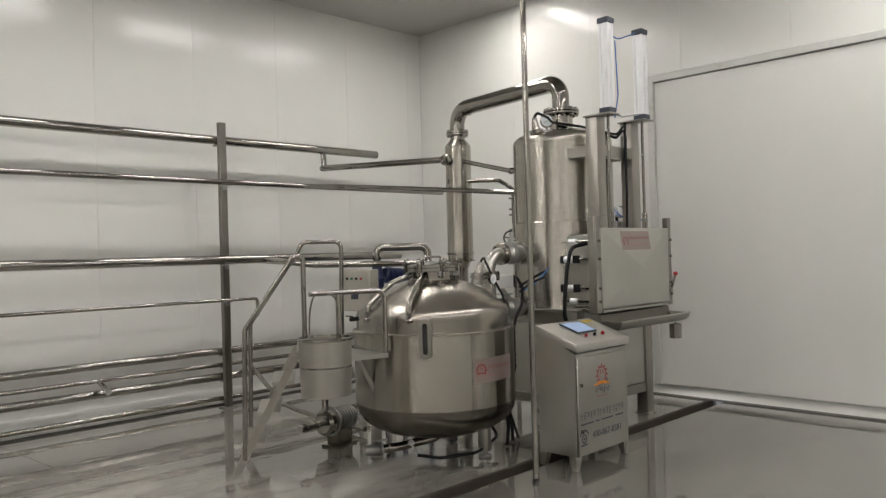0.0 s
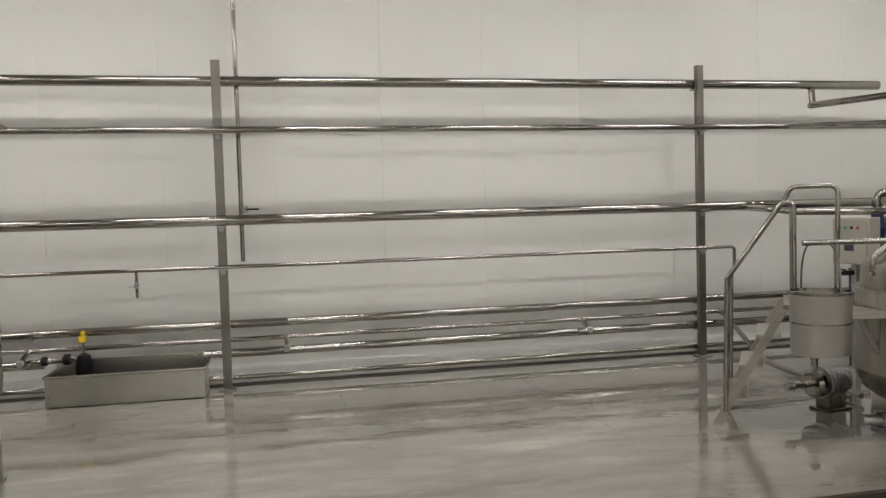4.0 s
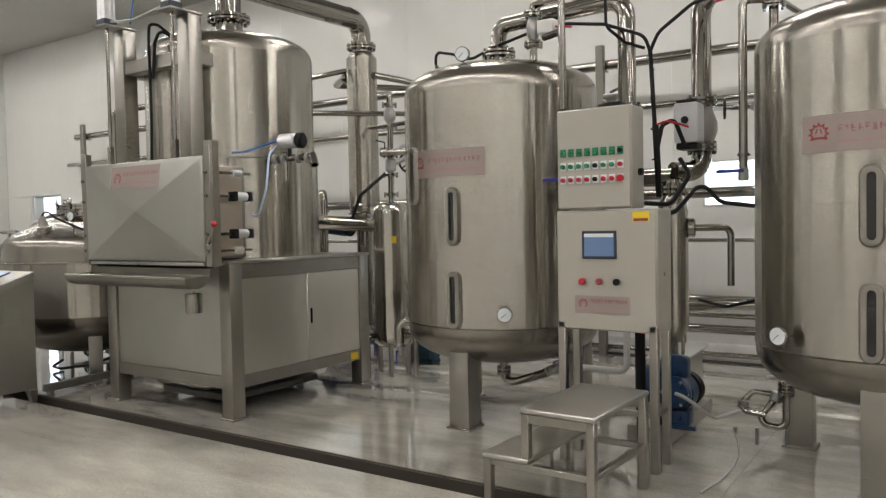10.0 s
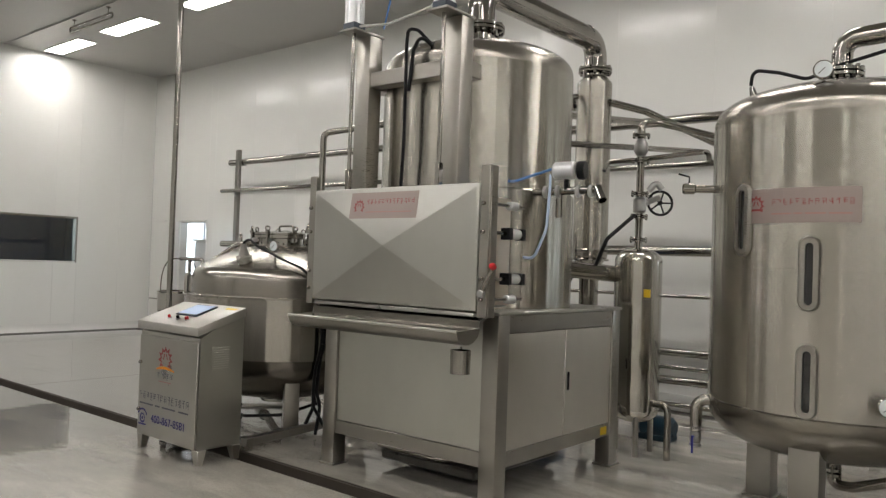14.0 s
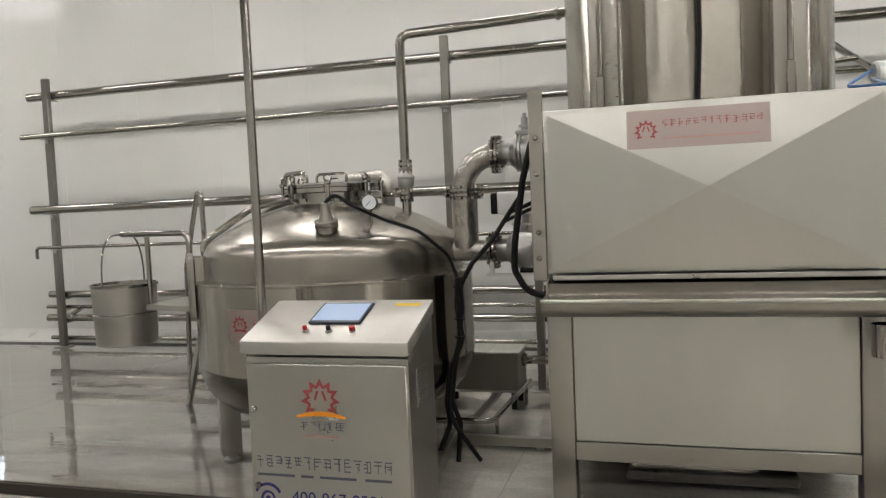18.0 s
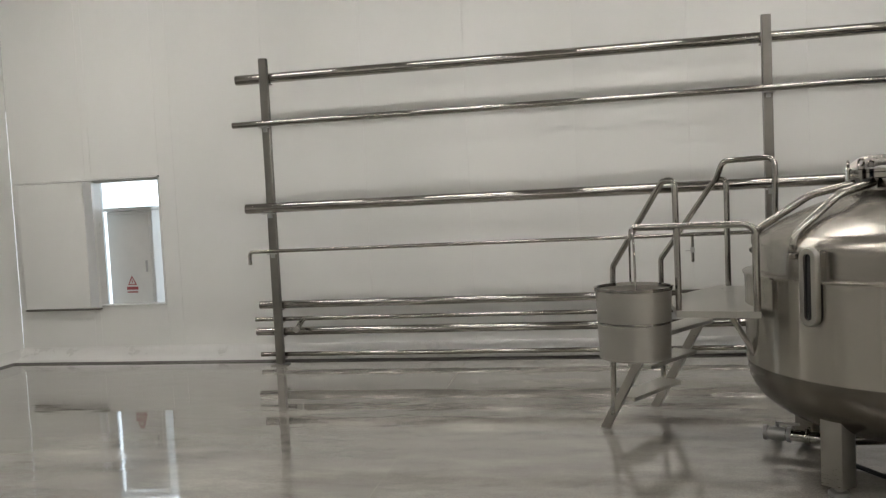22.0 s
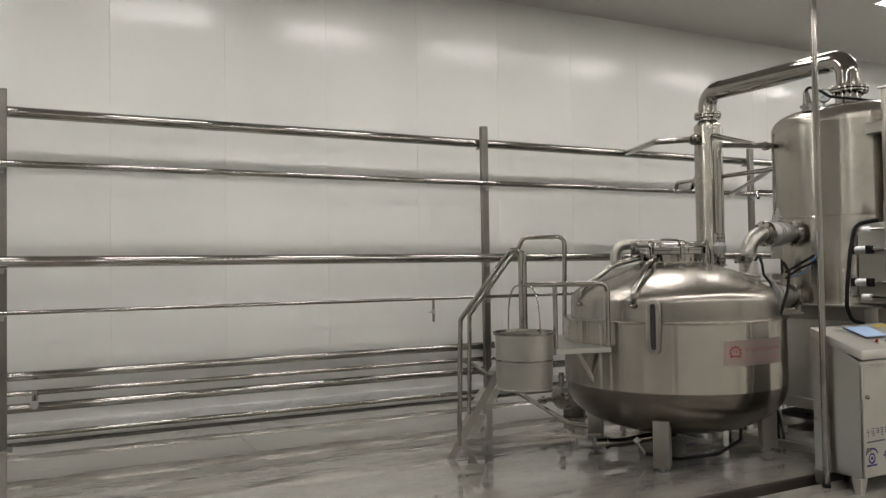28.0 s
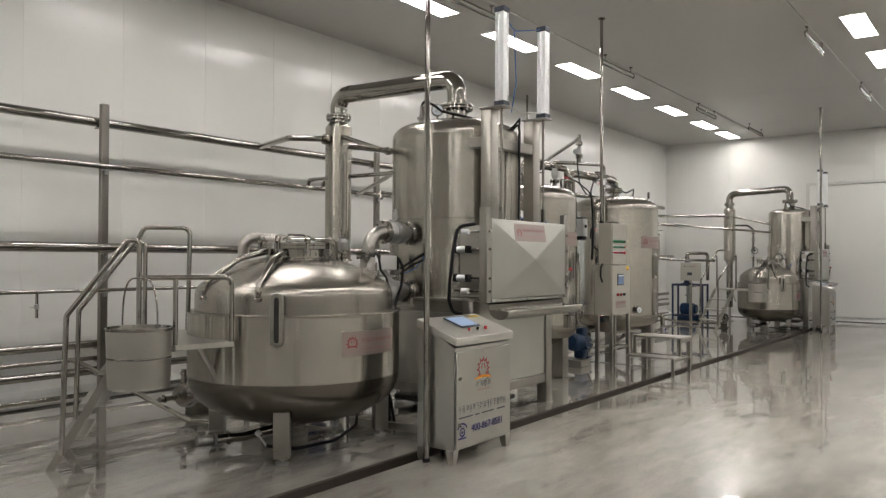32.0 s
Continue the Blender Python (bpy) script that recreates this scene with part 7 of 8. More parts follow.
def access_steps(x, y, rz, zp, label, s=1.0):
    """Steep steps to a small platform that wraps round the kettle; own +x climbs. Tubular rails."""
    t = thing("access_steps", x, y, 0, rz, label, "steps", "access steps")
    hw, run = 0.325 * s, 0.50 * s
    for sy in (-1, 1):
        bm = bmesh.new()
        th, dp = 0.014, 0.032
        side = ((-dp, 0), (dp, 0), (run + dp, zp - 0.03), (run - dp, zp - 0.03))
        a = [bm.verts.new((px, sy * hw - th, pz)) for px, pz in side]
        b = [bm.verts.new((px, sy * hw + th, pz)) for px, pz in side]
        for k in range(4):
            bm.faces.new((a[k], a[(k + 1) % 4], b[(k + 1) % 4], b[k]))
        bm.faces.new(a[::-1])
        bm.faces.new(b)
        bmesh.ops.recalc_face_normals(bm, faces=bm.faces)
        part("stringer", bm, "frame", t, smooth=0)
    for k in range(3):
        f = (k + 1) / 4
        part("tread", box(run * f - 0.075, -hw + 0.016, zp * f - 0.028, run * f + 0.095, hw - 0.016, zp * f, 0.004), "sheet", t)
    corners = ((0.50, 0.345), (0.92, 0.345), (0.90, 0.0), (0.97, -0.33), (1.22, -0.69), (0.834, -0.859), (0.50, -0.345))
    pf = bmesh.new()
    hi = [pf.verts.new((px * s, py * s, zp)) for px, py in corners]
    lo = [pf.verts.new((px * s, py * s, zp - 0.035)) for px, py in corners]
    n = len(corners)
    pf.faces.new(hi)
    pf.faces.new(lo[::-1])
    for k in range(n):
        pf.faces.new((hi[k], lo[k], lo[(k + 1) % n], hi[(k + 1) % n]))
    bmesh.ops.triangulate(pf, faces=[f for f in pf.faces if len(f.verts) > 4])
    bmesh.ops.recalc_face_normals(pf, faces=pf.faces)
    part("platform", pf, "sheet", t, "steel platform wrapped round the kettle", 0)
    part("bracket", rod((0.9 * s, 0.25 * s, zp - 0.035), (1.0 * s, 0.2 * s, zp - 0.3), 0.016, 8), "frame", t)
    part("bracket", rod((0.98 * s, -0.55 * s, zp - 0.035), (1.12 * s, -0.5 * s, zp - 0.3), 0.016, 8), "frame", t)
    r = 0.019
    for sy in (-1, 1):
        yy = sy * (hw + 0.005)
        part("handrail", tube([(0.07 * s, yy, 0.1), (0.09 * s, yy * 0.94, zp + 0.175), (0.49 * s, yy * 1.06, zp + 0.715), (0.57 * s, yy * 1.06, zp + 0.715), (0.57 * s, yy * 1.03, zp)], r, 0.05, 12), "pipe", t, "bent tubular handrail")
    part("guard_rail", tube([(0.50 * s, 0.335 * s, zp + 0.70), (0.564 * s, 0.32 * s, zp + 0.835), (0.915 * s, 0.30 * s, zp + 0.835), (0.90 * s, 0.30 * s, zp)], r, 0.06, 12), "pipe", t, "tall tubular guard rail")
    part("hook_rail", tube([(1.20 * s, -0.69 * s, zp), (1.20 * s, -0.69 * s, zp + 0.455), (0.83 * s, -0.824 * s, zp + 0.455), (0.616 * s, -0.919 * s, zp + 0.455)], r, 0.06, 12), "pipe", t, "low tubular rail carrying a bucket")
    part("rail_post", rod((0.83 * s, -0.824 * s, zp), (0.83 * s, -0.824 * s, zp + 0.45), r * 0.9, 10), "pipe", t)
    return t


access_steps(3.364, -1.894, -35.0, 0.905, "steep steel access steps with tubular rails beside the large kettle")
access_steps(17.175, -2.16, -35.0, 0.895, "steep steel access steps with tubular rails beside the far kettle", 0.92)


def wire_bucket(x, y, z, R, h, hang, label):
    b = thing("wire_bucket", x, y, z, 90, label, "bucket", "hanging buckets")
    part("side", lathe([(R * 0.94, 0.012), (R, h), (R - 0.006, h), (R * 0.93, 0.02)], 56), "mesh", b, "fine woven wire side")
    part("bottom", disc((0, 0, 0.008), (0, 0, 1), R * 0.95, 0.014, 0.004, 40), "mesh", b)
    part("rim", lathe([(R - 0.008, h - 0.012), (R + 0.008, h - 0.014), (R + 0.010, h + 0.004), (R - 0.006, h + 0.006), (R - 0.008, h - 0.012)], 56), "pipe", b, "rolled steel rim")
    part("band", lathe([(R * 0.972, h * 0.5), (R * 0.98, h * 0.502), (R * 0.98, h * 0.53), (R * 0.974, h * 0.532)], 56), "pipe", b)
    part("bail", tube([(R * math.copysign(abs(math.cos(a)) ** 0.55, math.cos(a)), 0, h + hang * math.sin(a) ** 0.8) for a in [math.pi * k / 20 for k in range(21)]], 0.006, seg=8), "pipe", b, "thin wire bail handle")
    return b


wire_bucket(3.335, -3.0, 0.645, 0.205, 0.39, 0.325, "round wire-mesh bucket hanging from a rail by its bail")
wire_bucket(17.26, -3.2, 0.64, 0.185, 0.40, 0.31, "round wire-mesh bucket hanging from a rail by its bail")

# receiver and valve stack behind the large fryer
rc = thing("receiver_tank", 7.62, -1.70, 0, 0, "slim polished stainless receiver vessel behind the large fryer", "tank")
part("shell", lathe([(0.18, 0.34), (0.18, 1.46)], 56), "polished", rc)
part("top_dish", lathe([(0.18, 1.46), *dish(0.18, 1.462, 0.11, 10, 2.2)], 56), "polished", rc)
part("bottom_dish", lathe([(0.18, 0.34), *[(r, 0.676 - z) for r, z in dish(0.18, 0.338, 0.1, 10, 2.2)]], 56), "polished", rc)
for k in range(3):
    a = radians(120 * k - 60)
    part("leg", rod((0.15 * math.cos(a), 0.15 * math.sin(a), 0), (0.15 * math.cos(a), 0.15 * math.sin(a), 0.38), 0.022, 10), "frame", rc)
part("drain", tube([(0.17, -0.03, 0.40), (0.29, -0.05, 0.40), (0.29, -0.05, 0.0)], 0.026, 0.05, 12), "pipe", rc)
part("drain", tube([(-0.1, -0.14, 0.36), (-0.1, -0.24, 0.36), (-0.1, -0.24, 0.0)], 0.024, 0.05, 12), "pipe", rc)
part("inlet", tube([(-0.12, 0.0, 1.36), (-0.42, -0.55, 1.40), (-0.5, -0.8, 1.40)], 0.065, 0.1, 16), "pipe", rc, "horizontal inlet pipe from the fryer")
part("yellow_sticker", box(0.12, -0.148, 1.2, 0.17, -0.145, 1.26, 0), "yellow", rc, smooth=0)
vs = thing("valve_stack", 7.575, -1.62, 1.48, 0, "upright stack of small flanged valves with a handwheel", "valves")
part("stem", rod((0, 0, 0), (0, 0, 1.05), 0.030, 16), "pipe", vs)
for z in (0.16, 0.34, 0.52, 0.78, 0.98):
    flange((0, 0, z), (0, 0, 1), 0.046, vs, 4, thick=0.014)
part("valve_body", shaped([(0.03, -0.07), (0.055, -0.03), (0.055, 0.03), (0.03, 0.07)], (0, 0, 0.885), (0, 0, 1), 18), "cast", vs)
part("valve_body", merged(disc((0, 0, 0.43), (0, 0, 1), 0.05, 0.13, 0.02, 16), rod((0, 0, 0.43), (0.12, 0.1, 0.5), 0.024, 10)), "cast", vs)
part("bonnet", tube([(0.05, 0.05, 0.55), (0.1, 0.08, 0.62), (0.14, 0.1, 0.56)], 0.026, 0.04, 12), "cast", vs)
wheel((0.1, 0.16, 0.46), (0.8, -1.0, 0.1), 0.095, vs)
part("top_bend", tube([(0, 0, 1.0), (0, 0, 1.08), (0.1, 0.12, 1.09), (0.9, 1.55, 0.93)], 0.028, 0.05, 12), "pipe", vs)
part("side_branch", tube([(-0.32, 0.0, 0.72), (-0.3, 0.05, 0.80), (-0.06, 0.05, 0.80), (0.45, 0.12, 0.84)], 0.02, 0.04, 12), "pipe", vs)
part("cable", tube([(0.0, -0.08, 0.35), (-0.12, -0.3, 0.15), (-0.2, -0.35, -0.1)], 0.016, 0.08, 8), "black", vs, "black cable")
pp = thing("small_pump", 7.56, -1.12, 0, 0, "small dark teal pump low behind the receiver", "pump")
part("casing", merged(disc((0, 0, 0.11), (1, 0, 0), 0.09, 0.30, 0.03, 24), box(-0.14, -0.08, 0, 0.14, 0.08, 0.05, 0.008)), "teal", pp)

# cooling pipes from the condensers back to the rack
pipe("cooling_pipe", [(6.68, -1.21, 2.87), (6.38, -1.0, 2.86), (6.85, PY, 2.91)], 0.035, 0.06, "cooling pipe from the condenser to the rack")
pipe("cooling_pipe", [(7.09, -1.23, 2.85), (7.27, -0.9, 2.81), (7.85, -0.03, 2.49)], 0.033, 0.06, "cooling pipe sloping from the condenser to the rack")
pipe("cooling_pipe", [(6.85, -1.38, 2.90), (6.48, -2.42, 2.59)], 0.026, 0, "thin pipe between condenser and vapour tank", clamps=[((6.50, -2.37, 2.605), (0.4, 1, 0.3))])
pipe("cooling_pipe", [(7.54, -0.065, 2.45), (7.54, -0.1, 2.54), (6.70, -2.2, 2.41), (6.62, -2.42, 2.41)], 0.026, 0.05, "thin pipe from rack to vapour tank")
sd = pipe("steam_drop", [(6.45, -2.55, 2.57), (6.3, -2.6, 2.57), (5.305, -2.915, 2.47), (5.305, -2.915, 1.36)], 0.028, 0.06, "steam pipe running across and down to the kettle",
          clamps=[((6.2, -2.63, 2.56), (1, -0.3, 0.1))], flanges=[((5.305, -2.915, 1.70), (0, 0, 1)), ((5.305, -2.915, 1.53), (0, 0, 1))])
dv = thing("drop_check_valve", 5.305, -2.915, 1.615, 0, "cast check valve between flanges above the kettle", "valve")
part("valve_body", shaped([(0.030, -0.065), (0.046, -0.03), (0.05, 0.0), (0.046, 0.03), (0.030, 0.065)], (0, 0, 0), (0, 0, 1), 18), "cast", dv)
part("body_ring", disc((0, 0, 0.02), (0, 0, 1), 0.054, 0.014, 0.003, 18), "cast", dv)
pipe("cooling_pipe", [(19.95, -1.8, 2.61), (19.4, -0.3, 2.63), (19.7, PY - 0.03, 2.67), (19.7, PY, 2.88)], 0.035, 0.06, "cooling pipe from the condenser to the rack")
pipe("cooling_pipe", [(20.1, -1.9, 2.59), (19.87, -2.8, 2.38)], 0.024, 0, "thin pipe between condenser and vapour tank", clamps=[((19.89, -2.74, 2.395), (0.4, 1, 0.3))])
pipe("cooling_pipe", [(19.3, -0.07, 2.44), (19.5, -0.6, 2.40), (19.9, -2.8, 2.18)], 0.026, 0.05, "thin pipe from rack to vapour tank")

# pump on a floor tray between kettle and fryer, and the floor tube
pt = thing("drain_box", 5.48, -1.98, 0, 0, "low closed steel drain box on short feet behind the kettle", "drain box")
part("body", box(-0.30, -0.03, 0.125, 0.28, 0.27, 0.40, 0.006), "frame", pt)
part("lid", box(-0.31, -0.035, 0.401, 0.06, 0.29, 0.412, 0.003), "plate", pt, "bright steel lid half")
part("lid", box(0.064, -0.035, 0.401, 0.29, 0.29, 0.412, 0.003), "plate", pt, "bright steel lid half")
part("flange_strip", box(-0.30, -0.045, 0.125, 0.28, -0.031, 0.14, 0.002), "plate", pt)
for sx in (-0.26, 0.24):
    for sy in (0.0, 0.24):
        part("foot", box(sx - 0.02, sy - 0.02, 0, sx + 0.02, sy + 0.02, 0.124, 0.003), "black", pt)
part("outlet_pipe", tube([(0.281, 0.12, 0.33), (0.86, 0.12, 0.33)], 0.032, 0, 14), "pipe", pt, "short polished outlet pipe")
part("outlet_collar", disc((0.30, 0.12, 0.33), (1, 0, 0), 0.05, 0.03, 0.005, 18), "pipe", pt)
hd = thing("bent_pipe_rail", 5.76, -2.80, 0, 0, "low bent steel pipe on the floor beside the kettle", "pipe")
part("rail", tube([(0.03, 1.06, 0.15), (-0.01, 0.0, 0.15), (-0.36, -0.03, 0.15)], 0.019, 0.06, 12), "pipe", hd)
part("brace", moved(box(-0.028, -0.36, -0.012, 0.028, 0.36, 0.012, 0.003), pose(-0.17, 0.60, 0.10, 3, 0, -3)), "frame", hd, "flat steel brace")
for px, py in ((-0.005, 0.08), (0.02, 0.95), (-0.30, -0.027)):
    part("foot", rod((px, py, 0.0), (px, py, 0.14), 0.012, 8), "pipe", hd)
ft = thing("floor_channel", 5.62, -3.84, 0, 7, "square steel cable channel lying on the floor", "channel")
part("tube", box(-0.03, 0.0, 0.03, 0.03, 1.03, 0.09, 0.004), "frame", ft)
for yy in (0.05, 0.98):
    part("foot", box(-0.025, yy - 0.02, 0, 0.025, yy + 0.02, 0.03, 0.002), "frame", ft)
ft = thing("floor_channel", 5.49, -2.84, 0, -90, "square steel cable channel lying on the floor", "channel")
part("tube", box(-0.025, 0.06, 0.02, 0.025, 0.62, 0.075, 0.004), "frame", ft)
for yy in (0.1, 0.55):
    part("foot", box(-0.02, yy - 0.02, 0, 0.02, yy + 0.02, 0.02, 0.002), "frame", ft)


def side_pump(x, y, rz, label):
    """A small transfer pump on a foot; its own -x is the suction side."""
    p = thing("transfer_pump", x, y, 0, rz, label, "pump", "transfer pumps")
    mo = part("motor", disc((0.14, 0, 0.22), (1, 0, 0), 0.095, 0.24, 0.015, 24), "cast", p)
    for k in range(6):
        part("fin", disc((0.06 + 0.032 * k, 0, 0.22), (1, 0, 0), 0.103, 0.008, 0, 24), "cast", mo)
    hd = part("head", disc((-0.06, 0, 0.22), (1, 0, 0), 0.11, 0.09, 0.025, 24), "pipe", p)
    part("head_ring", disc((-0.005, 0, 0.22), (1, 0, 0), 0.125, 0.018, 0.003, 24), "cast", hd)
    part("outlet", rod((-0.06, 0, 0.32), (-0.06, 0, 0.46), 0.027, 12), "pipe", hd)
    clamp((-0.06, 0, 0.42), (0, 0, 1), 0.028, hd)
    part("foot", merged(box(-0.02, -0.09, 0.0, 0.24, 0.09, 0.02, 0.004), box(0.02, -0.06, 0.018, 0.06, 0.06, 0.13, 0.004), box(0.17, -0.06, 0.018, 0.21, 0.06, 0.13, 0.004)), "under", p)
    part("suction", tube([(-0.1, 0, 0.22), (-0.36, 0, 0.22)], 0.025, 0, 12), "pipe", hd)
    clamp((-0.17, 0, 0.22), (1, 0, 0), 0.026, hd)
    clamp((-0.30, 0, 0.22), (1, 0, 0), 0.026, hd)
    return p


side_pump(4.86, -1.34, 12, "small steel transfer pump on the floor behind the large kettle")
side_pump(17.95, -2.3, 12, "small steel transfer pump on the floor behind the far kettle")
pipe("sloping_pipe", [(4.46, 0.06, 0.459), (4.46, -0.12, 0.45), (4.60, -1.75, 0.055), (4.74, -2.05, 0.055)], 0.024, 0.06, "sloping steel pipe from the wall rack down to a pump")
pipe("sloping_pipe", [(18.53, 0.06, 0.459), (18.53, -0.05, 0.44), (18.50, -0.75, 0.09), (18.50, -1.0, 0.055), (18.4, -2.2, 0.055)], 0.024, 0.06, "sloping steel pipe from the wall rack down to a pump")

up = thing("upright_pump", 6.19, -1.68, 0, 0, "small upright navy pump behind the kettle", "pump")
part("base", box(-0.12, -0.12, 0, 0.12, 0.12, 0.03, 0.005), "navy", up)
uh = part("housing", lathe([(0.06, 0.03), (0.06, 0.22), (0.095, 0.25), (0.095, 0.66), (0.085, 0.70), (0.0, 0.71)], 28), "navy", up)
for k in range(5):
    part("fin", disc((0, 0, 0.32 + 0.07 * k), (0, 0, 1), 0.102, 0.012, 0.002, 24), "navy", uh)

# blue-framed pump sets, each with its switch box on a post and the bent suction pipe


def pump_set(fx, fy, bx, by, px, py, label):
    """A vacuum pump in a blue frame; bx, by: the switch box facing -x; px, py: where the bent pipe comes down."""
    t = thing("pump_set", fx, fy, 0, 0, label, "pump set", "pump sets")
    for sx in (-0.2, 0.2):
        for sy in (-0.38, 0.38):
            part("post", box(sx - 0.022, sy - 0.022, 0, sx + 0.022, sy + 0.022, 0.90, 0.003), "navy", t)
        part("rail", box(sx - 0.018, -0.357, 0.86, sx + 0.018, 0.357, 0.90, 0.003), "navy", t)
        part("low_rail", box(sx - 0.018, -0.357, 0.08, sx + 0.018, 0.357, 0.12, 0.003), "navy", t)
    part("deck", box(-0.225, -0.405, 0.901, 0.225, 0.405, 0.913, 0.002), "navy", t)
    pb = part("pump_body", merged(disc((0, 0.06, 0.27), (0, 1, 0), 0.155, 0.34, 0.03, 28), box(-0.14, -0.25, 0.0, 0.14, 0.27, 0.08, 0.01)), "blue", t, "blue cast pump")
    part("pump_cover", disc((0, -0.14, 0.27), (0, 1, 0), 0.12, 0.06, 0.015, 24), "blue", pb)
    part("riser", merged(rod((0, 0.06, 0.4), (0, 0.06, 0.90), 0.035, 14), disc((0, 0.06, 0.62), (0, 0, 1), 0.07, 0.04, 0.01, 18)), "cast", t)
    gear = part("gear_head", merged(shaped([(0.10, 0.913), (0.10, 0.94), (0.075, 0.96), (0.075, 1.28), (0.10, 1.34), (0.06, 1.42), (0.055, 1.50), (0.095, 1.505), (0.095, 1.53), (0, 1.53)], (-0.22, 0.0, 0), (0, 0, 1), 24), box(-0.34, -0.12, 0.913, -0.10, 0.12, 0.93, 0.004)), "navy", t, "dark blue cast pump head")
    mo = part("motor", disc((0.02, -0.02, 1.36), (1, 0, -0.12), 0.085, 0.34, 0.02, 22), "navy", t, "dark blue finned motor")
    for k in range(6):
        part("fin", disc((-0.09 + 0.045 * k, -0.02, 1.373 - 0.0055 * k), (1, 0, -0.12), 0.096, 0.012, 0, 22), "navy", mo)
    part("fan_cover", disc((0.21, -0.02, 1.337), (1, 0, -0.12), 0.09, 0.06, 0.02, 22), "black", mo)
    dx, dy = px - fx, py - fy
    run = part("suction_pipe", tube([(-0.22, 0, 1.53), (-0.22, 0, 1.69), (dx, dy, 1.69), (dx, dy, 1.0)], 0.045, 0.09, 18, 8), "pipe", t, "bent polished suction pipe")
    clamp((-0.22, 0, 1.57), (0, 0, 1), 0.045, run)
    # switch box on its own post
    x, y = bx - fx, by - fy
    sb = part("switch_box", box(x - 0.06, y - 0.235, 1.01, x + 0.07, y + 0.235, 1.455, 0.008), "beige", t, "beige steel switch box")
    part("box_door", box(x - 0.072, y - 0.225, 1.02, x - 0.062, y + 0.225, 1.445, 0.004), "beige", sb)
    part("display", box(x - 0.077, y - 0.06, 1.14, x - 0.0725, y + 0.06, 1.21, 0), "bezel", sb, smooth=0)
    for k in range(4):
        part("button", disc((x - 0.08, y - 0.12 + 0.08 * k, 1.36), (1, 0, 0), 0.014, 0.016, 0.003, 10), ("red", "black", "green", "black")[k], sb)
    part("box_post", merged(box(x - 0.03, y - 0.03, 0.012, x + 0.03, y + 0.03, 1.009, 0.004), box(x - 0.09, y - 0.09, 0, x + 0.09, y + 0.09, 0.012, 0.003)), "frame", t)
    part("box_arm", box(x + 0.031, y - 0.02, 0.84, -0.225, y + 0.02, 0.88, 0.003), "frame", t)
    vp = part("branch", rod((x - 0.03, y, 0.93), (x - 0.14, y, 0.93), 0.024, 10), "black", t, "small black branch valve")
    part("lever", box(x - 0.13, y - 0.012, 0.955, x - 0.11, y + 0.1, 0.967, 0.003), "black", vp)
    return t


pump_set(19.95, -0.85, 19.27, -1.10, 20.18, -1.22, "blue-framed pump set with a beige switch box, near the corner")
pump_set(6.45, -1.12, 5.83, -1.42, 6.62, -1.5, "blue-framed pump set with a beige switch box, behind the fryer")
pipe("suction_pipe", [(18.75, 0.0, 1.58), (18.75, -0.5, 1.56), (18.9, -0.75, 1.52), (20.0, -1.45, 1.50)], 0.034, 0.06, "pipe running past the switch box")
vb = thing("valve_stack", 20.5, -2.25, 0.02, 0, "upright stack of small flanged valves behind the far fryer", "valves")
part("stem", tube([(0, 0, 0), (0, 0, 2.26), (-0.12, 0.1, 2.36), (-0.5, 0.5, 2.36)], 0.024, 0.06, 12), "pipe", vb)
for z in (1.5, 1.56, 1.76, 1.82, 1.98, 2.04, 2.16):
    part("flange", disc((0, 0, z), (0, 0, 1), 0.055, 0.02, 0.004, 18), "pipe", vb)
part("valve_body", merged(disc((0, 0, 1.66), (0, 0, 1), 0.044, 0.1, 0.02, 16), rod((0, 0, 1.66), (-0.12, -0.06, 1.72), 0.02, 10)), "cast", vb)
wheel((-0.16, -0.08, 1.73), (-1, -0.5, 0.2), 0.075, vb)

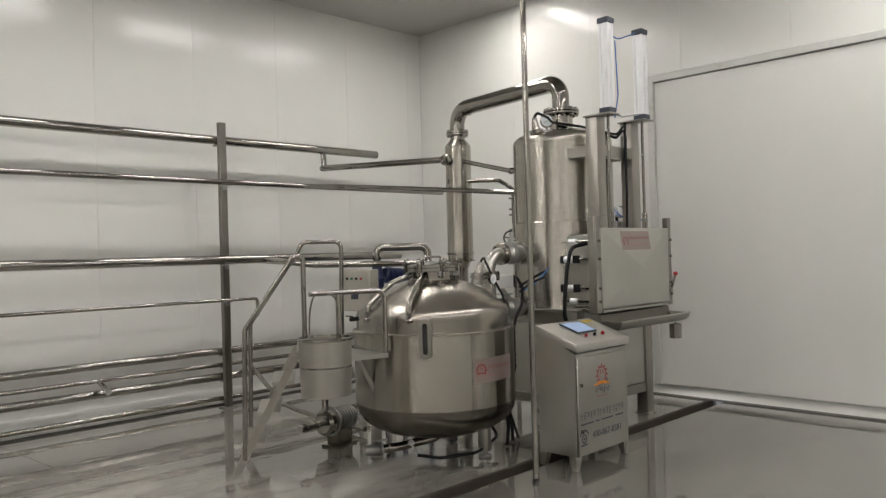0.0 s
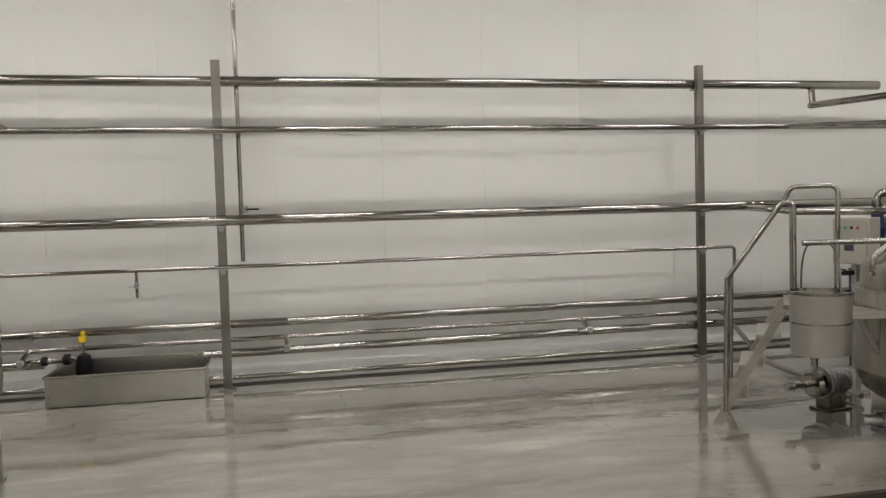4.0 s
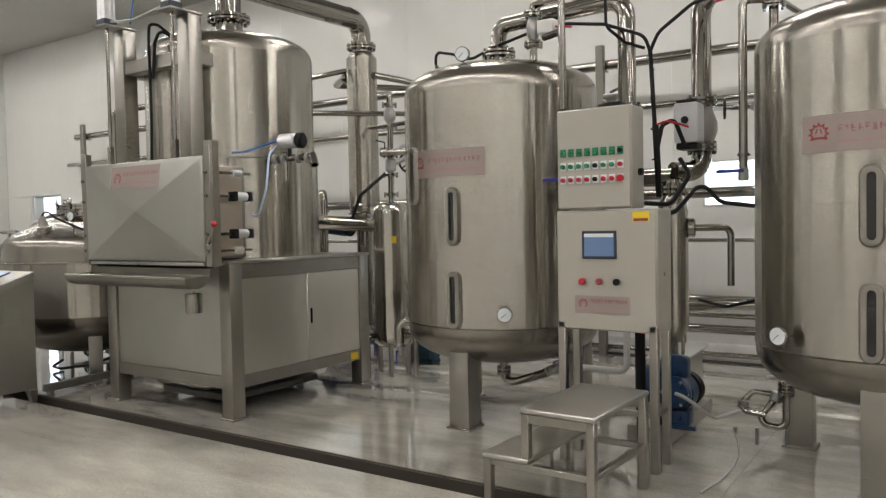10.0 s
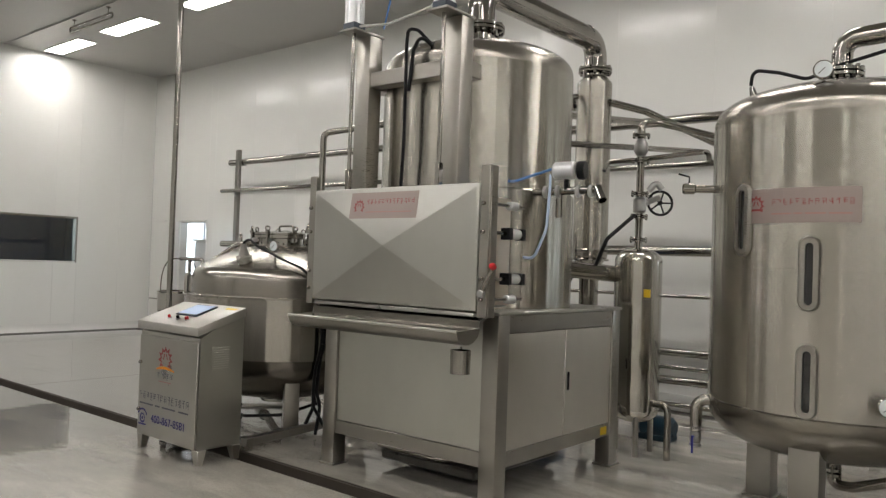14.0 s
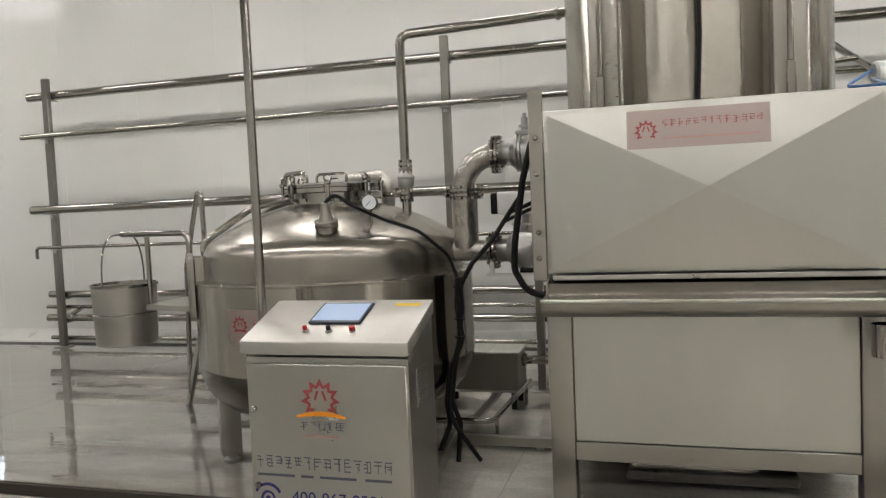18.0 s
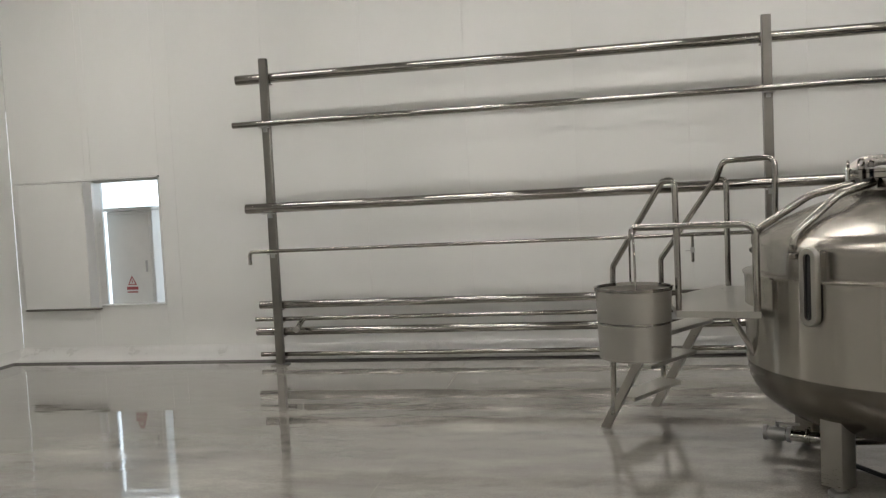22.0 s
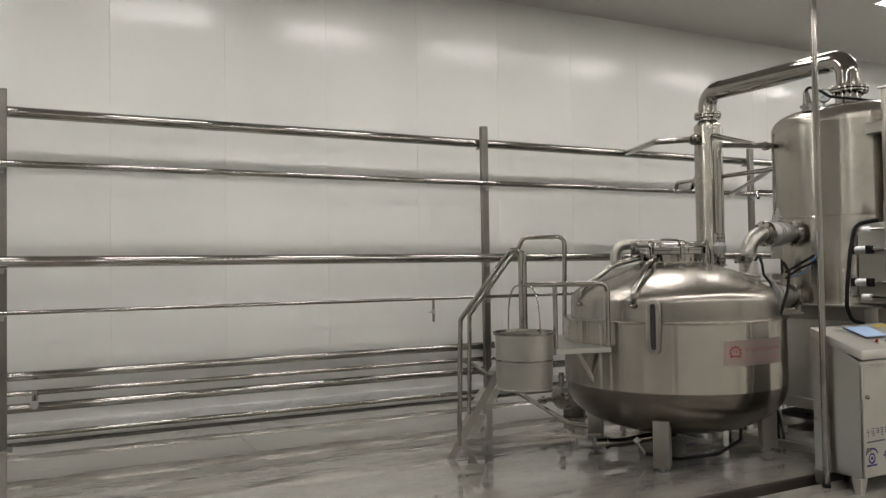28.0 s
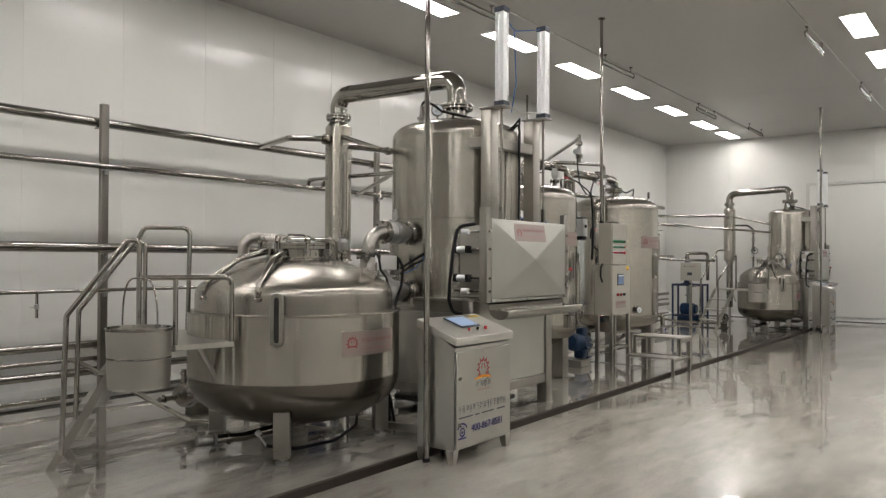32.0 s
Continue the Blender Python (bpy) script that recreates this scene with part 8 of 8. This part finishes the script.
# trough below the rack with a float valve
tr = thing("floor_trough", 12.515, -0.10, 0, 0, "low open steel water trough under the wall pipes", "trough")
x0, x1, y0, y1, h = -0.67, 0.67, -0.19, 0.20, 0.27
# black strip added to paint in the contact shade below the trough
part("skid", box(x0 + 0.01, y0 + 0.004, 0, x1 - 0.01, y1 - 0.02, 0.009, 0), "black", tr, smooth=0)
part("front_side", box(x0, y0, 0.009, x1, y0 + 0.006, h, 0.002), "sheet", tr)
part("back_side", box(x0, y1 - 0.006, 0, x1, y1, h + 0.09, 0.002), "sheet", tr)
part("end", box(x0, y0 + 0.006, 0, x0 + 0.006, y1 - 0.006, h, 0.002), "sheet", tr)
part("end", box(x1 - 0.006, y0 + 0.006, 0, x1, y1 - 0.006, h, 0.002), "sheet", tr)
part("bottom", box(x0 + 0.006, y0 + 0.006, 0.01, x1 - 0.006, y1 - 0.006, 0.016, 0), "sheet", tr)
part("rim", tube([(x0 - 0.008, y1, h), (x0 - 0.008, y0 - 0.006, h), (x1 + 0.008, y0 - 0.006, h), (x1 + 0.008, y1, h)], 0.012, 0.015, 8), "frame", tr)
fv = thing("float_valve", 12.12, -0.05, 0.016, 0, "black float with a yellow lever over the trough", "valve")
part("float", lathe([(0, 0), (0.05, 0.0), (0.07, 0.05), (0.075, 0.3), (0.055, 0.40), (0.0, 0.43)], 20), "black", fv)
part("rod", rod((0, 0, 0.42), (0, 0.02, 0.58), 0.008, 8), "pipe", fv)
part("lever", merged(box(-0.03, -0.05, 0.52, 0.03, 0.03, 0.58, 0.008), box(-0.015, -0.03, 0.58, 0.015, 0.03, 0.62, 0.005)), "yellow", fv, "yellow plastic lever")
part("feed", tube([(-0.52, 0.1, 0.31), (-0.46, 0.0, 0.36), (-0.07, 0.0, 0.37)], 0.026, 0.04, 12), "pipe", fv)
part("feed_fitting", disc((-0.33, 0.0, 0.365), (1, 0, 0), 0.042, 0.05, 0.006, 16), "black", fv)
part("feed_fitting", disc((-0.14, 0.0, 0.37), (1, 0, 0), 0.05, 0.06, 0.008, 16), "black", fv)
